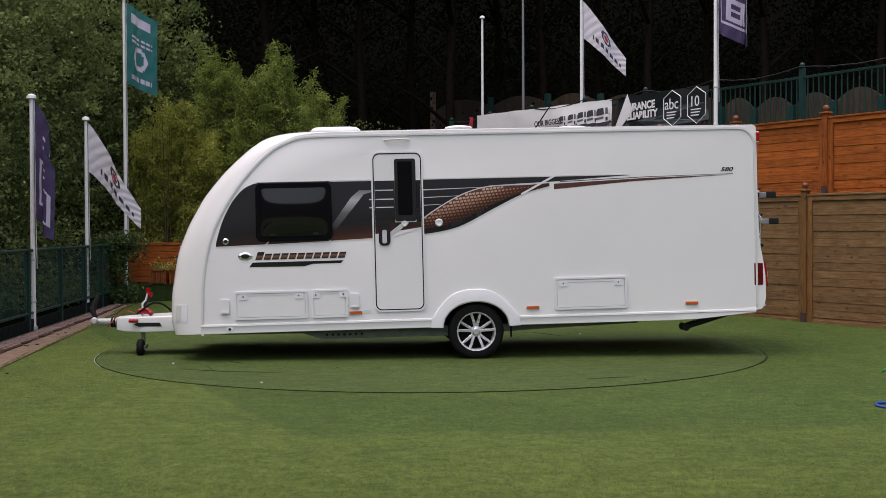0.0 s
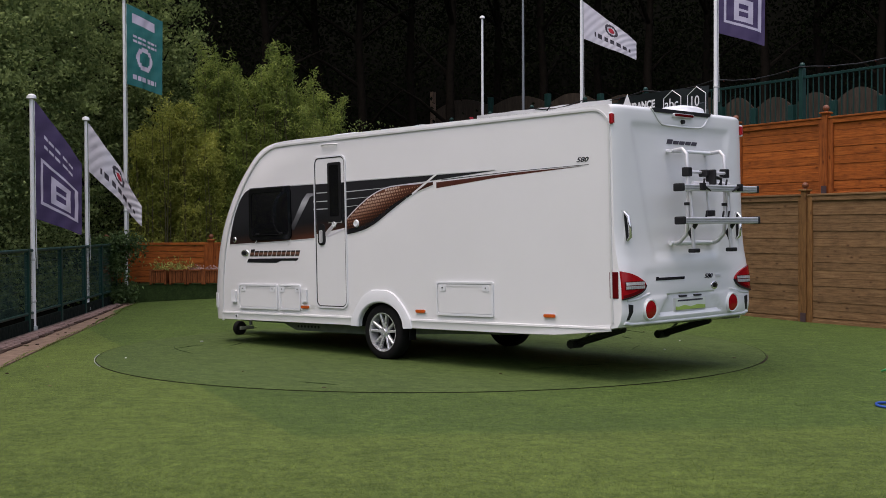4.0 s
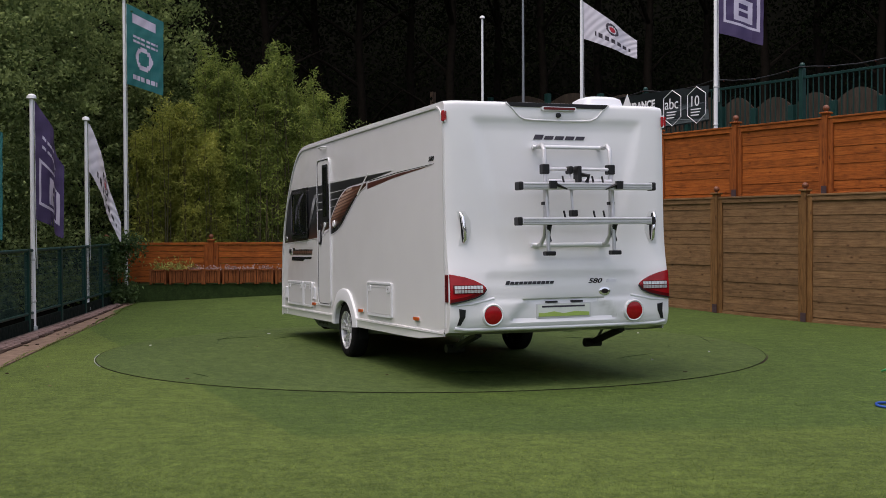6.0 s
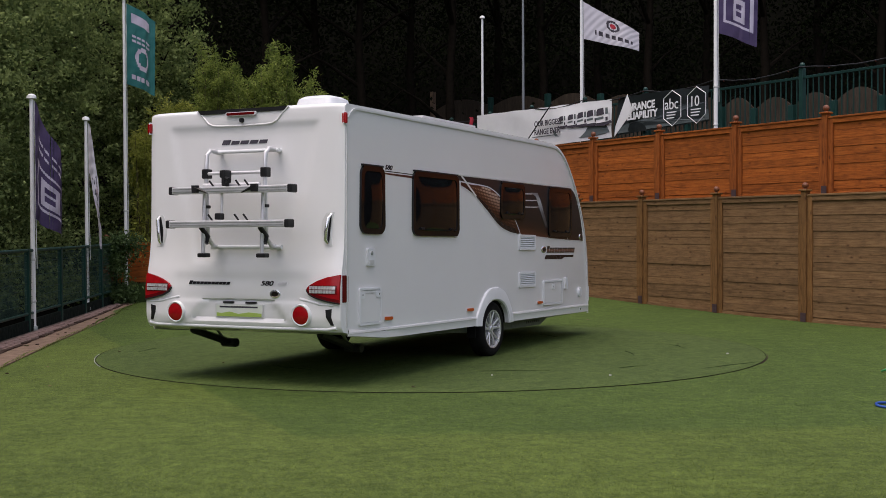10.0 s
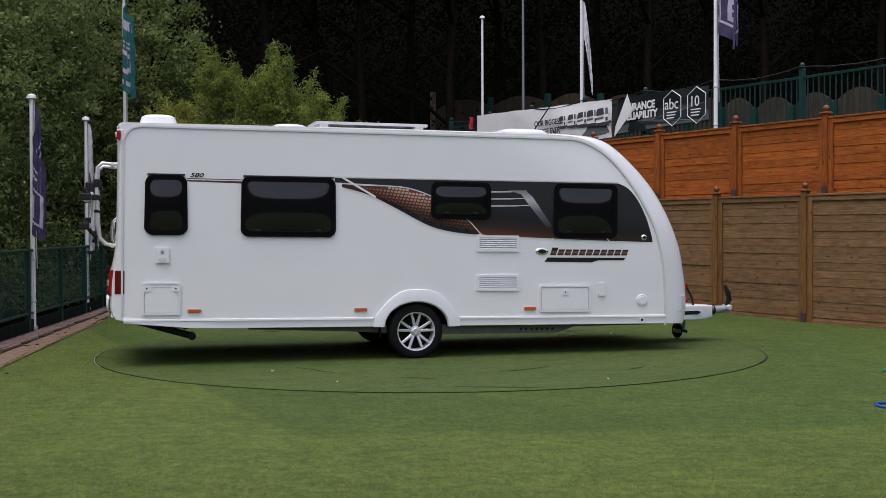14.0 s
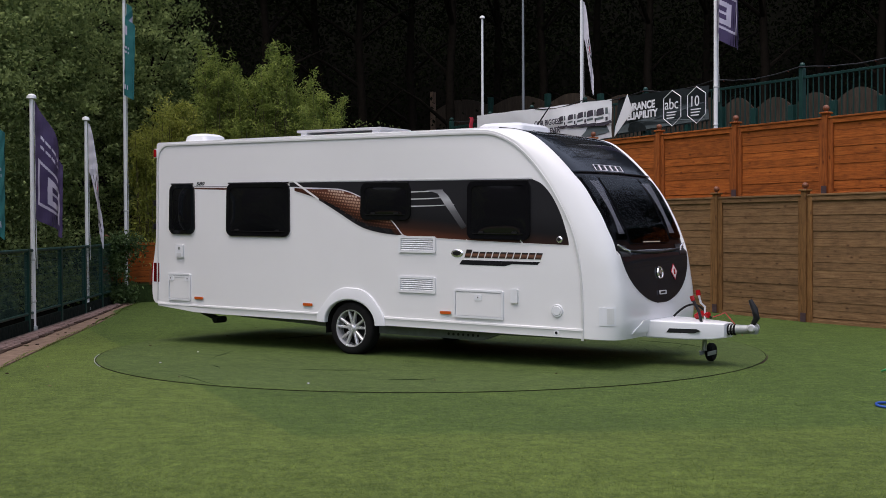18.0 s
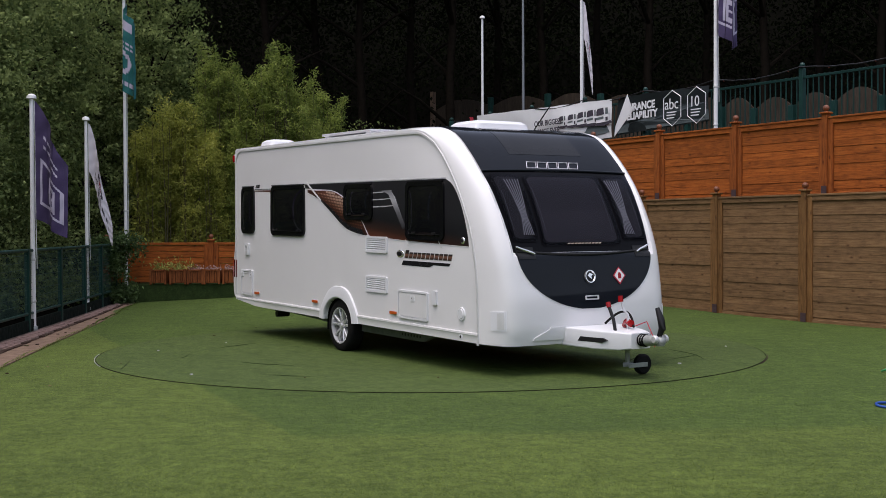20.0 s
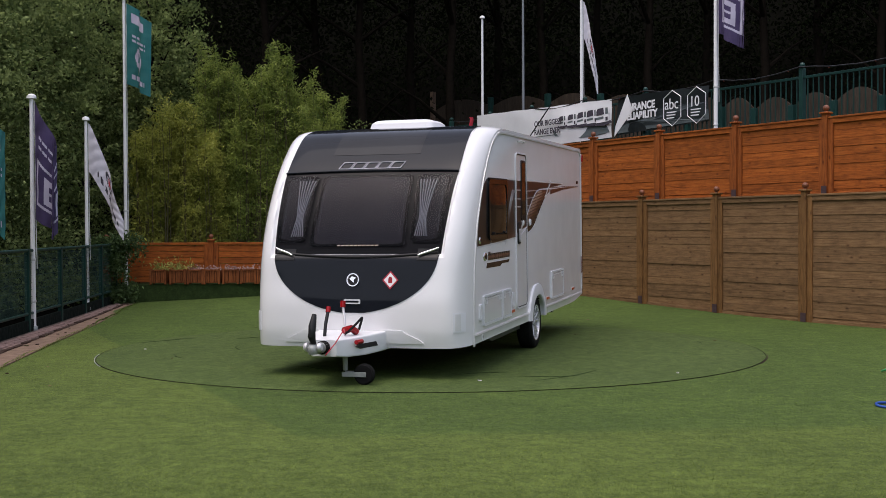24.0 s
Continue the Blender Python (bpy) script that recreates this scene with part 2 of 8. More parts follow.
M = {
    "white": plain("white_paint", (0.722, 0.725, 0.734), 0.22, 0, 0.02, 1.2, 40, 0.4, 0.0),
    "white_plastic": plain("white_plastic", (0.68, 0.695, 0.72), 0.35, 0, 0.03, 3, 60, 0.1, 0.0),
    "trim": plain("pale_trim", (0.6, 0.61, 0.61), 0.35, 0.1, 0.05),
    "black": plain("black_plastic", (0.014, 0.014, 0.015), 0.4, 0, 0.2, 6, 90, 0, 0.02, 0.22),
    "rubber": plain("rubber", (0.010, 0.010, 0.010), 0.8, 0, 0.25, 8, 120, 0, 0.04, 0.08),
    "charcoal": plain("charcoal_gloss", (0.010, 0.012, 0.016), 0.06, 0, 0.05, 2, 60, 0.0, 0.0, 0.13),
    "gloss_black": plain("gloss_black", (0.004, 0.004, 0.005), 0.2, 0, 0.1, 4, 60, 0.0, 0.0, 0.08),
    "band": plain("graphite_vinyl", (0.013, 0.013, 0.015), 0.25, 0.0, 0.04, 3, 80, 0.1, 0.0, 0.3),
    "band_print": printed("fading_graphite_vinyl", (0.18, 2.0, -2.72), [(0.1, (0.12, 0.04, 0.022)), (0.32, (0.035, 0.018, 0.014)), (0.55, (0.013, 0.013, 0.015)), (0.95, (0.022, 0.022, 0.025))]),
    "chevron": printed("fading_silver_vinyl", (0.0, 2.2, -3.2), [(0.05, (0.03, 0.03, 0.033)), (0.45, (0.12, 0.12, 0.13)), (0.75, (0.42, 0.43, 0.45)), (0.95, (0.22, 0.22, 0.24))]),
    "badge_print": printed("fading_badge_ink", (0.0, 11.0, -12.75), [(0.1, (0.03, 0.018, 0.014)), (0.45, (0.2, 0.1, 0.065)), (0.62, (0.025, 0.02, 0.02)), (1.0, (0.014, 0.012, 0.013))]),
    "banner_mist": plain("banner_mist", (0.03, 0.04, 0.044), 0.35, 0, 0.3, 1.2, 30),
    "bronze": printed("bronze_vinyl", (0.45, 1.5, -2.15), [(0.0, (0.014, 0.01, 0.009)), (0.14, (0.045, 0.016, 0.01)), (0.35, (0.12, 0.042, 0.025)), (0.6, (0.15, 0.056, 0.034))]),
    "copper": printed("copper_vinyl", (0.45, 1.5, -2.15), [(0.02, (0.07, 0.026, 0.015)), (0.16, (0.2, 0.09, 0.055)), (0.32, (0.42, 0.27, 0.2)), (0.46, (0.6, 0.47, 0.39))]),
    "silver": plain("silver", (0.6, 0.6, 0.62), 0.35, 0.35, 0.08, 8, 60, 0, 0.0),
    "chrome": plain("chrome", (0.8, 0.8, 0.81), 0.12, 0.85, 0.04, 8, 60, 0, 0.0),
    "alloy": plain("alloy", (0.62, 0.63, 0.65), 0.25, 0.55, 0.06, 8, 60, 0, 0.0),
    "chassis": plain("dull_galvanised_steel", (0.11, 0.125, 0.115), 0.6, 0.2, 0.2, 12, 90),
    "galv": plain("galvanised_steel", (0.3, 0.32, 0.31), 0.5, 0.35, 0.2, 12, 90),
    "red": plain("red_lens", (0.3, 0.006, 0.009), 0.2, 0, 0.15, 20, 200, 0.1, 0.0, 0.3),
    "red_dark": plain("dark_red_lens", (0.1, 0.004, 0.006), 0.2, 0, 0.1, 20, 200, 0.1, 0.0, 0.3),
    "clear": plain("clear_lens", (0.55, 0.55, 0.55), 0.15, 0.3, 0.2, 30, 120, 0.5, 0.0),
    "orange": plain("amber_lens", (0.5, 0.085, 0.01), 0.3, 0, 0.1),
    "bulb": plain("red_bulb", (0.12, 0.02, 0.012), 0.3, 0, 0.15),
    "tail_brown": plain("brown_tail_vinyl", (0.075, 0.022, 0.015), 0.35, 0, 0.08, 4, 60, 0.1, 0.0),
    "plate": plain("lime_plate", (0.32, 0.45, 0.1), 0.4, 0, 0.1),
    "plate_white": plain("plate_white", (0.62, 0.66, 0.6), 0.4, 0, 0.06),
    "glass": plain("tinted_acrylic", (0.006, 0.006, 0.007), 0.07, 0, 0.1, 2, 60, 0.0, 0.0, 0.4),
    "sunroof": plain("sunroof_glass", (0.016, 0.017, 0.019), 0.06, 0, 0.12, 2, 10, 0.0, 0.0, 0.16),
    "blind": plain("grey_blind", (0.17, 0.167, 0.185), 0.9, 0, 0.05, 1.2, 8, 0, 0.0),
    "interior": plain("dark_interior", (0.12, 0.12, 0.13), 0.9, 0, 0.2, 3, 120, 0, 0.0),
    "seen_glass": clear_tint("nose_glass", (0.4, 0.4, 0.44)),
    # boards behind the railing: the darker wood tone stands in for their shade
    "shade_wood": wood("shade_darkened_wood", (0.024, 0.018, 0.012), (0.042, 0.032, 0.023), (0.064, 0.049, 0.036), grain_axis=2, spread=0.5),
    "curtain": plain("curtain_cloth", (0.4, 0.42, 0.45), 0.9, 0, 0.1, 8, 60),
    "pole": plain("white_pole", (0.76, 0.77, 0.78), 0.35, 0, 0.08, 3, 50),
    "pole_grey": plain("grey_pole", (0.22, 0.24, 0.26), 0.4, 0.4, 0.1, 3, 50),
    "orange_wood": wood("orange_stained_wood", (0.13, 0.034, 0.006), (0.275, 0.073, 0.012), (0.38, 0.118, 0.022), spread=0.8),
    "brown_wood": wood("brown_treated_wood", (0.094, 0.052, 0.022), (0.165, 0.096, 0.045), (0.225, 0.139, 0.07), spread=0.55),
    "orange_upright": wood("orange_stained_upright", (0.12, 0.031, 0.006), (0.24, 0.064, 0.012), (0.33, 0.102, 0.021), grain_axis=2, spread=0.5),
    "brown_upright": wood("brown_treated_upright", (0.092, 0.045, 0.015), (0.165, 0.083, 0.029), (0.22, 0.12, 0.046), grain_axis=2, spread=0.5),
    "dark_wood": wood("dark_wood", (0.04, 0.02, 0.012), (0.085, 0.042, 0.022), (0.13, 0.07, 0.04), grain_axis=2),
    "ball_wood": plain("turned_wood", (0.16, 0.05, 0.02), 0.55, 0, 0.3, 14),
    "terracotta_wood": wood("planter_wood", (0.085, 0.026, 0.009), (0.2, 0.062, 0.019), (0.29, 0.098, 0.032), grain_axis=2, spread=0.6),
    "green_metal": plain("green_metal", (0.008, 0.04, 0.034), 0.45, 0.1, 0.2, 4, 60, 0, 0.04, 0.3),
    "green_mesh": plain("green_mesh", (0.018, 0.058, 0.045), 0.6, 0, 0.3, 6, 60),
    "purple": plain("purple_cloth", (0.045, 0.031, 0.095), 0.85, 0, 0.15, 3, 200),
    "teal": plain("teal_cloth", (0.008, 0.12, 0.125), 0.85, 0, 0.12, 3, 200),
    "cloth_white": plain("white_cloth", (0.58, 0.56, 0.62), 0.85, 0, 0.06, 3, 200),
    "cloth_lilac": plain("lilac_print", (0.42, 0.4, 0.52), 0.85, 0, 0.1, 3, 200),
    "ink": plain("dark_print", (0.04, 0.035, 0.05), 0.8, 0, 0.1),
    "ink_red": plain("red_print", (0.4, 0.02, 0.04), 0.8, 0, 0.1),
    "banner_white": plain("banner_white", (0.74, 0.76, 0.78), 0.45, 0, 0.08, 1.5, 30),
    "banner_dark": plain("banner_dark", (0.011, 0.015, 0.017), 0.35, 0, 0.4, 1.2, 30),
    "banner_grey": plain("banner_grey", (0.1, 0.125, 0.13), 0.4, 0, 0.3, 1.5, 30),
    "brick": plain("brick_paver", (0.19, 0.13, 0.118), 0.9, 0, 0.5, 14, 60, 0, 0.4, 0.12),
    "joint": plain("sandy_joint", (0.1, 0.075, 0.065), 0.95, 0, 0.5, 16, 90, 0, 0.3, 0.1),
    "sand": plain("sandy_strip", (0.185, 0.128, 0.095), 0.95, 0, 0.45, 7, 80, 0, 0.4, 0.1),
    "shoe": plain("post_shoe", (0.055, 0.032, 0.036), 0.6, 0.1, 0.2),
    "dark_board": plain("dark_board", (0.007, 0.012, 0.010), 0.85, 0, 0.3, 6, 60, 0, 0.1, 0.08),
    "kerb": plain("kerb_timber", (0.05, 0.032, 0.025), 0.9, 0, 0.4, 6, 60, 0, 0.2, 0.1),
    "turf": turf("lawn_turf", (0.0225, 0.041, 0.007), (0.069, 0.103, 0.0205), (0.133, 0.172, 0.049), (1.25, 1.2, 1.06), roll=True),
    "turf_blade": turf("lawn_blade", (0.042, 0.07, 0.012), (0.111, 0.154, 0.0315), (0.231, 0.277, 0.084), (1.25, 1.2, 1.06), True, True),
    "turf_disc": turf("disc_turf", (0.02, 0.038, 0.0095), (0.056, 0.088, 0.023), (0.112, 0.148, 0.047), (1.12, 1.1, 1.05)),
    "disc_blade": turf("disc_blade", (0.038, 0.067, 0.018), (0.092, 0.136, 0.039), (0.18, 0.223, 0.078), (1.12, 1.1, 1.05), True),
    "rim": plain("rim_strip", (0.02, 0.023, 0.011), 0.9, 0, 0.5, 9, 60, 0, 0.2, 0.1),
    "turf_dark": turf("riser_turf", (0.01, 0.022, 0.007), (0.024, 0.045, 0.012), (0.05, 0.08, 0.02), (1.1, 1.1, 1.0)),
    # soil blackened so that its colour holds the shade under the trees
    "soil": plain("shade_dark_soil", (0.0028, 0.0028, 0.0022), 0.95, 0, 0.4, 2, 30, 0, 0.3, 0.0),
    # near-black bark: the shade on the trunks is in its colour
    "shaded_bark": plain("shaded_bark", (0.010, 0.008, 0.006), 0.95, 0, 0.5, 9, 60, 0, 0.5, 0.02),
    "culm": plain("bamboo_culm", (0.07, 0.058, 0.02), 0.6, 0, 0.4, 4, 60),
    "hose_blue": plain("blue_hose", (0.015, 0.07, 0.33), 0.35, 0, 0.1),
    "hose_green": plain("green_plastic", (0.01, 0.2, 0.05), 0.35, 0, 0.1),
    "leaf_hedge": foliage("hedge_leaf", (0.042, 0.07, 0.022), (0.13, 0.19, 0.058), (0.33, 0.4, 0.15), 0.5, 0.1),
    "leaf_bamboo": foliage("bamboo_leaf", (0.07, 0.095, 0.012), (0.29, 0.335, 0.05), (0.52, 0.53, 0.13), 0.45),
    "leaf_bamboo2": foliage("bamboo_leaf_green", (0.044, 0.075, 0.013), (0.17, 0.245, 0.045), (0.38, 0.45, 0.11), 0.45),
    # woodland shade is put into these near-black leaf colours
    "leaf_wood_shaded": foliage("woodland_leaf_shaded", (0.0045, 0.006, 0.003), (0.007, 0.0095, 0.0045), (0.0115, 0.0155, 0.007), 0.15, 0.0),
    "leaf_ivy": foliage("ivy_leaf", (0.02, 0.046, 0.015), (0.055, 0.1, 0.03), (0.13, 0.2, 0.07), 0.35),
    "leaf_var": foliage("variegated_leaf", (0.09, 0.13, 0.03), (0.3, 0.32, 0.07), (0.55, 0.53, 0.16)),
    "petal": foliage("pale_petals", (0.2, 0.11, 0.1), (0.4, 0.27, 0.25), (0.6, 0.48, 0.45)),
}


# ---- mesh helpers ----
def finish(bm, angle=None):
    bmesh.ops.recalc_face_normals(bm, faces=bm.faces)
    if angle is not None:
        for f in bm.faces:
            f.smooth = True
        lim = radians(angle)
        for e in bm.edges:
            e.smooth = len(e.link_faces) == 2 and e.calc_face_angle(0) < lim
    return bm


def mesh_of(name, bm, materials, angle=None):
    finish(bm, angle)
    me = bpy.data.meshes.new(name)
    bm.to_mesh(me)
    bm.free()
    for m in materials if isinstance(materials, (list, tuple)) else [materials]:
        me.materials.append(m)
    return me


def part(name, bm, material, parent, label="", angle=None, at=None):
    """One mesh object under a thing or under a part."""
    ob = new(name, mesh_of(name, bm, material, angle))
    ob.parent = parent
    if at is not None:
        ob.matrix_basis = at
    return tagged(ob, label)


def thing(name, label, category, at=None, group="", kind=""):
    ob = new(name)
    ob.empty_display_size = 0.1
    if at is not None:
        ob.matrix_basis = at
    return tagged(ob, label, category, group, kind)


def solo(name, bm, material, label, category, at=None, group="", kind="", angle=None):
    ob = new(name, mesh_of(name, bm, material, angle))
    if at is not None:
        ob.matrix_basis = at
    return tagged(ob, label, category, group, kind)


def B():
    return bmesh.new()


def box(bm, x0, x1, y0, y1, z0, z1, bevel=0.0):
    r = bmesh.ops.create_cube(bm, size=1)
    vs = r["verts"]
    for v in vs:
        v.co = Vector((x0 + (v.co.x + 0.5) * (x1 - x0), y0 + (v.co.y + 0.5) * (y1 - y0), z0 + (v.co.z + 0.5) * (z1 - z0)))
    if bevel:
        es = list({e for v in vs for e in v.link_edges})
        bmesh.ops.bevel(bm, geom=es, offset=bevel, segments=2, affect="EDGES", profile=0.5)
    return bm


def prism(bm, pts, put, a, b):
    """A flat outline pts (u, v), made solid between depths a and b; put(u, v, d) places it."""
    lo = [bm.verts.new(put(u, v, a)) for u, v in pts]
    hi = [bm.verts.new(put(u, v, b)) for u, v in pts]
    bm.faces.new(lo)
    bm.faces.new(hi)
    n = len(pts)
    for i in range(n):
        bm.faces.new((lo[i], lo[(i + 1) % n], hi[(i + 1) % n], hi[i]))
    return bm


def round_rect(u0, u1, v0, v1, r, n=5):
    out = []
    for cu, cv, a0 in ((u1 - r, v1 - r, 0), (u0 + r, v1 - r, 90), (u0 + r, v0 + r, 180), (u1 - r, v0 + r, 270)):
        for i in range(n + 1):
            a = radians(a0 + 90 * i / n)
            out.append((cu + r * math.cos(a), cv + r * math.sin(a)))
    return out


def tube(bm, path, r, seg=8, caps=True):
    """A round bar along a path of points."""
    path = [Vector(p) for p in path]
    rings = []
    up = Vector((0.123, 0.456, 0.88)).normalized()
    for i, p in enumerate(path):
        d = (path[min(i + 1, len(path) - 1)] - path[max(i - 1, 0)]).normalized()
        s = d.cross(up).normalized()
        t = s.cross(d)
        rr = r[i] if isinstance(r, (list, tuple)) else r
        rings.append([bm.verts.new(p + rr * (math.cos(2 * math.pi * k / seg) * s + math.sin(2 * math.pi * k / seg) * t)) for k in range(seg)])
    for a, b in zip(rings, rings[1:]):
        for k in range(seg):
            bm.faces.new((a[k], a[(k + 1) % seg], b[(k + 1) % seg], b[k]))
    if caps:
        bm.faces.new(rings[0])
        bm.faces.new(rings[-1])
    return bm


def lathe(bm, prof, seg=24, put=None, close=True):
    """Turns (radius, height) pairs about an axis; put(x, y, h) places a point."""
    put = put or (lambda x, y, h: (x, y, h))
    rings = []
    for r, h in prof:
        rings.append([bm.verts.new(put(r * math.cos(2 * math.pi * k / seg), r * math.sin(2 * math.pi * k / seg), h)) for k in range(seg)])
    for a, b in zip(rings, rings[1:]):
        for k in range(seg):
            bm.faces.new((a[k], a[(k + 1) % seg], b[(k + 1) % seg], b[k]))
    if close and prof[0][0] > 1e-6:
        bm.faces.new(rings[0])
    if close and prof[-1][0] > 1e-6:
        bm.faces.new(rings[-1])
    bmesh.ops.remove_doubles(bm, verts=bm.verts, dist=1e-5)
    return bm


def sheet(bm, rows, thick_dir=None):
    """A skin over rows of points."""
    vs = [[bm.verts.new(p) for p in row] for row in rows]
    for a, b in zip(vs, vs[1:]):
        for k in range(len(a) - 1):
            bm.faces.new((a[k], a[k + 1], b[k + 1], b[k]))
    return bm


def raw(name, verts, faces, material):
    me = bpy.data.meshes.new(name)
    me.from_pydata(verts, [], faces)
    me.materials.append(material)
    me.update()
    return me


def leaf_mesh(name, centres, length, width, material, rng, droop=0.0, upright=0.0):
    """Many small folded leaves, each a kinked diamond of four corners and a midrib."""
    n = len(centres)
    c = np.asarray(centres, dtype=float)
    d = rng.normal(size=(n, 3))
    d[:, 2] = d[:, 2] * (1 - 0.5 * abs(droop)) - droop
    d /= np.linalg.norm(d, axis=1)[:, None]
    s = np.cross(d, rng.normal(size=(n, 3)))
    s /= np.linalg.norm(s, axis=1)[:, None] + 1e-9
    nn = np.cross(d, s)
    ln = length * rng.uniform(0.6, 1.3, size=(n, 1))
    wd = width * rng.uniform(0.6, 1.3, size=(n, 1))
    a, b = c - d * ln / 2, c + d * ln / 2
    p, q = c + s * wd / 2 + nn * wd * 0.2, c - s * wd / 2 + nn * wd * 0.2
    verts = np.stack([a, p, b, q], 1).reshape(-1, 3)
    idx = np.arange(n) * 4
    faces = np.concatenate([np.stack([idx, idx + 1, idx + 2], 1), np.stack([idx, idx + 2, idx + 3], 1)])
    return raw(name, verts.tolist(), faces.tolist(), material)


def rise(x, y):
    """The lawn climbs gently behind the turntable, most towards the middle and the fence."""
    t = min(max((y - 3.95) / 6.0, 0.0), 1.6)
    w = min(max((x + 6.6) / 3.6, 0.15), 1.0)
    return -0.01 + 0.19 * t ** 1.4 * w


def blade_mesh(name, xy, z, length, width, material, rng, lean=(0.5, 1.25)):
    """Many single grass blades, each one narrow leaning triangle."""
    n = len(xy)
    a, t = rng.uniform(0, 2 * np.pi, n), rng.uniform(lean[0], lean[1], n)
    ln, wd = length * rng.uniform(0.6, 1.25, n), width * rng.uniform(0.7, 1.3, n)
    d = np.stack([np.cos(a) * np.sin(t), np.sin(a) * np.sin(t), np.cos(t)], 1) * ln[:, None]
    s = np.stack([-np.sin(a), np.cos(a), np.zeros(n)], 1) * (wd / 2)[:, None]
    base = np.stack([xy[:, 0], xy[:, 1], z - 0.002], 1)
    co = np.stack([base - s, base + s, base + d], 1).astype(np.float32)
    me = bpy.data.meshes.new(name)
    me.vertices.add(n * 3)
    me.loops.add(n * 3)
    me.polygons.add(n)
    me.vertices.foreach_set("co", co.ravel())
    me.loops.foreach_set("vertex_index", np.arange(n * 3, dtype=np.int32))
    me.polygons.foreach_set("loop_start", np.arange(0, n * 3, 3, dtype=np.int32))
    me.materials.append(material)
    me.update(calc_edges=True)
    return me


def rise_all(x, y):
    t = np.clip((y - 3.95) / 6.0, 0.0, 1.6)
    w = np.clip((x + 6.6) / 3.6, 0.15, 1.0)
    return -0.01 + 0.19 * t ** 1.4 * w


# ---- the ground: one sheet to the horizon ----
def build_ground():
    bm = B()
    xs = sorted({*np.round(np.arange(-9, 7.01, 0.5), 2).tolist(), -400.0, -120.0, -50.0, -25.0, -14.0, 14.0, 25.0, 50.0, 120.0, 400.0})
    ys = sorted({*np.round(np.arange(-17, 13.01, 0.5), 2).tolist(), -400.0, -120.0, -60.0, -30.0, 18.0, 30.0, 60.0, 120.0, 400.0})
    sheet(bm, [[(x, y, rise(x, y)) for x in xs] for y in ys])
    solo("ground", bm, M["turf"], "green artificial turf lawn with paler worn patches", "lawn", kind="structure", angle=60)


DISC_R = 3.93


def build_pile():
    """The blades of the lawn, thickest in front of the turntable, and ragged along the path's edge."""
    rng = np.random.default_rng(21)
    n = 620000
    y = -8.9 + 18.2 * rng.uniform(0, 1, n) ** 1.75
    half = 0.39 * (y + 14.84)
    x = 0.14 + half * rng.uniform(-1, 1, n)
    keep = (np.hypot(x, y) > DISC_R + 0.012) & (x > path_edge(y) + 0.02 * rng.normal(size=n)) & ((x - 5.72) * 0.862 + (y - 4.13) * 0.507 < -0.04)
    x, y = x[keep], y[keep]
    ob = new("lawn_pile", blade_mesh("lawn_pile", np.stack([x, y], 1), rise_all(x, y), 0.012, 0.0055, M["turf_blade"], rng, (0.75, 1.4)))
    tagged(ob, "fine upright blades of the artificial turf lawn", "grass", kind="stuff")
    # ragged tufts that hang over the path's edge
    n = 5000
    y = rng.uniform(-2.5, 9.3, n)
    x = path_edge(y) + 0.014 * rng.normal(size=n) * (1 + np.sin(y * 5.3) * 0.7)
    ob = new("edge_tufts", blade_mesh("edge_tufts", np.stack([x, y], 1), rise_all(x, y) + 0.011, 0.022, 0.008, M["turf_blade"], rng))
    tagged(ob, "ragged turf edge along the brick path", "grass", kind="stuff")
    # pale metal edging that shows at the ends of the turntable's pit
    edging = thing("pit_edging", "thin pale metal edging round the turntable's pit", "edging", kind="structure")
    for a0, a1 in ((186, 206), (334, 348)):
        bm = B()
        pts = [(math.cos(radians(a0 + (a1 - a0) * k / 12)), math.sin(radians(a0 + (a1 - a0) * k / 12))) for k in range(13)]
        sheet(bm, [[(c * r, s * r, z) for c, s in pts] for r, z in ((DISC_R + 0.012, -0.02), (DISC_R + 0.012, -0.003), (DISC_R + 0.02, -0.003), (DISC_R + 0.02, -0.02))])
        part("edging_strip", bm, M["galv"] if a0 < 200 else M["kerb"], edging)


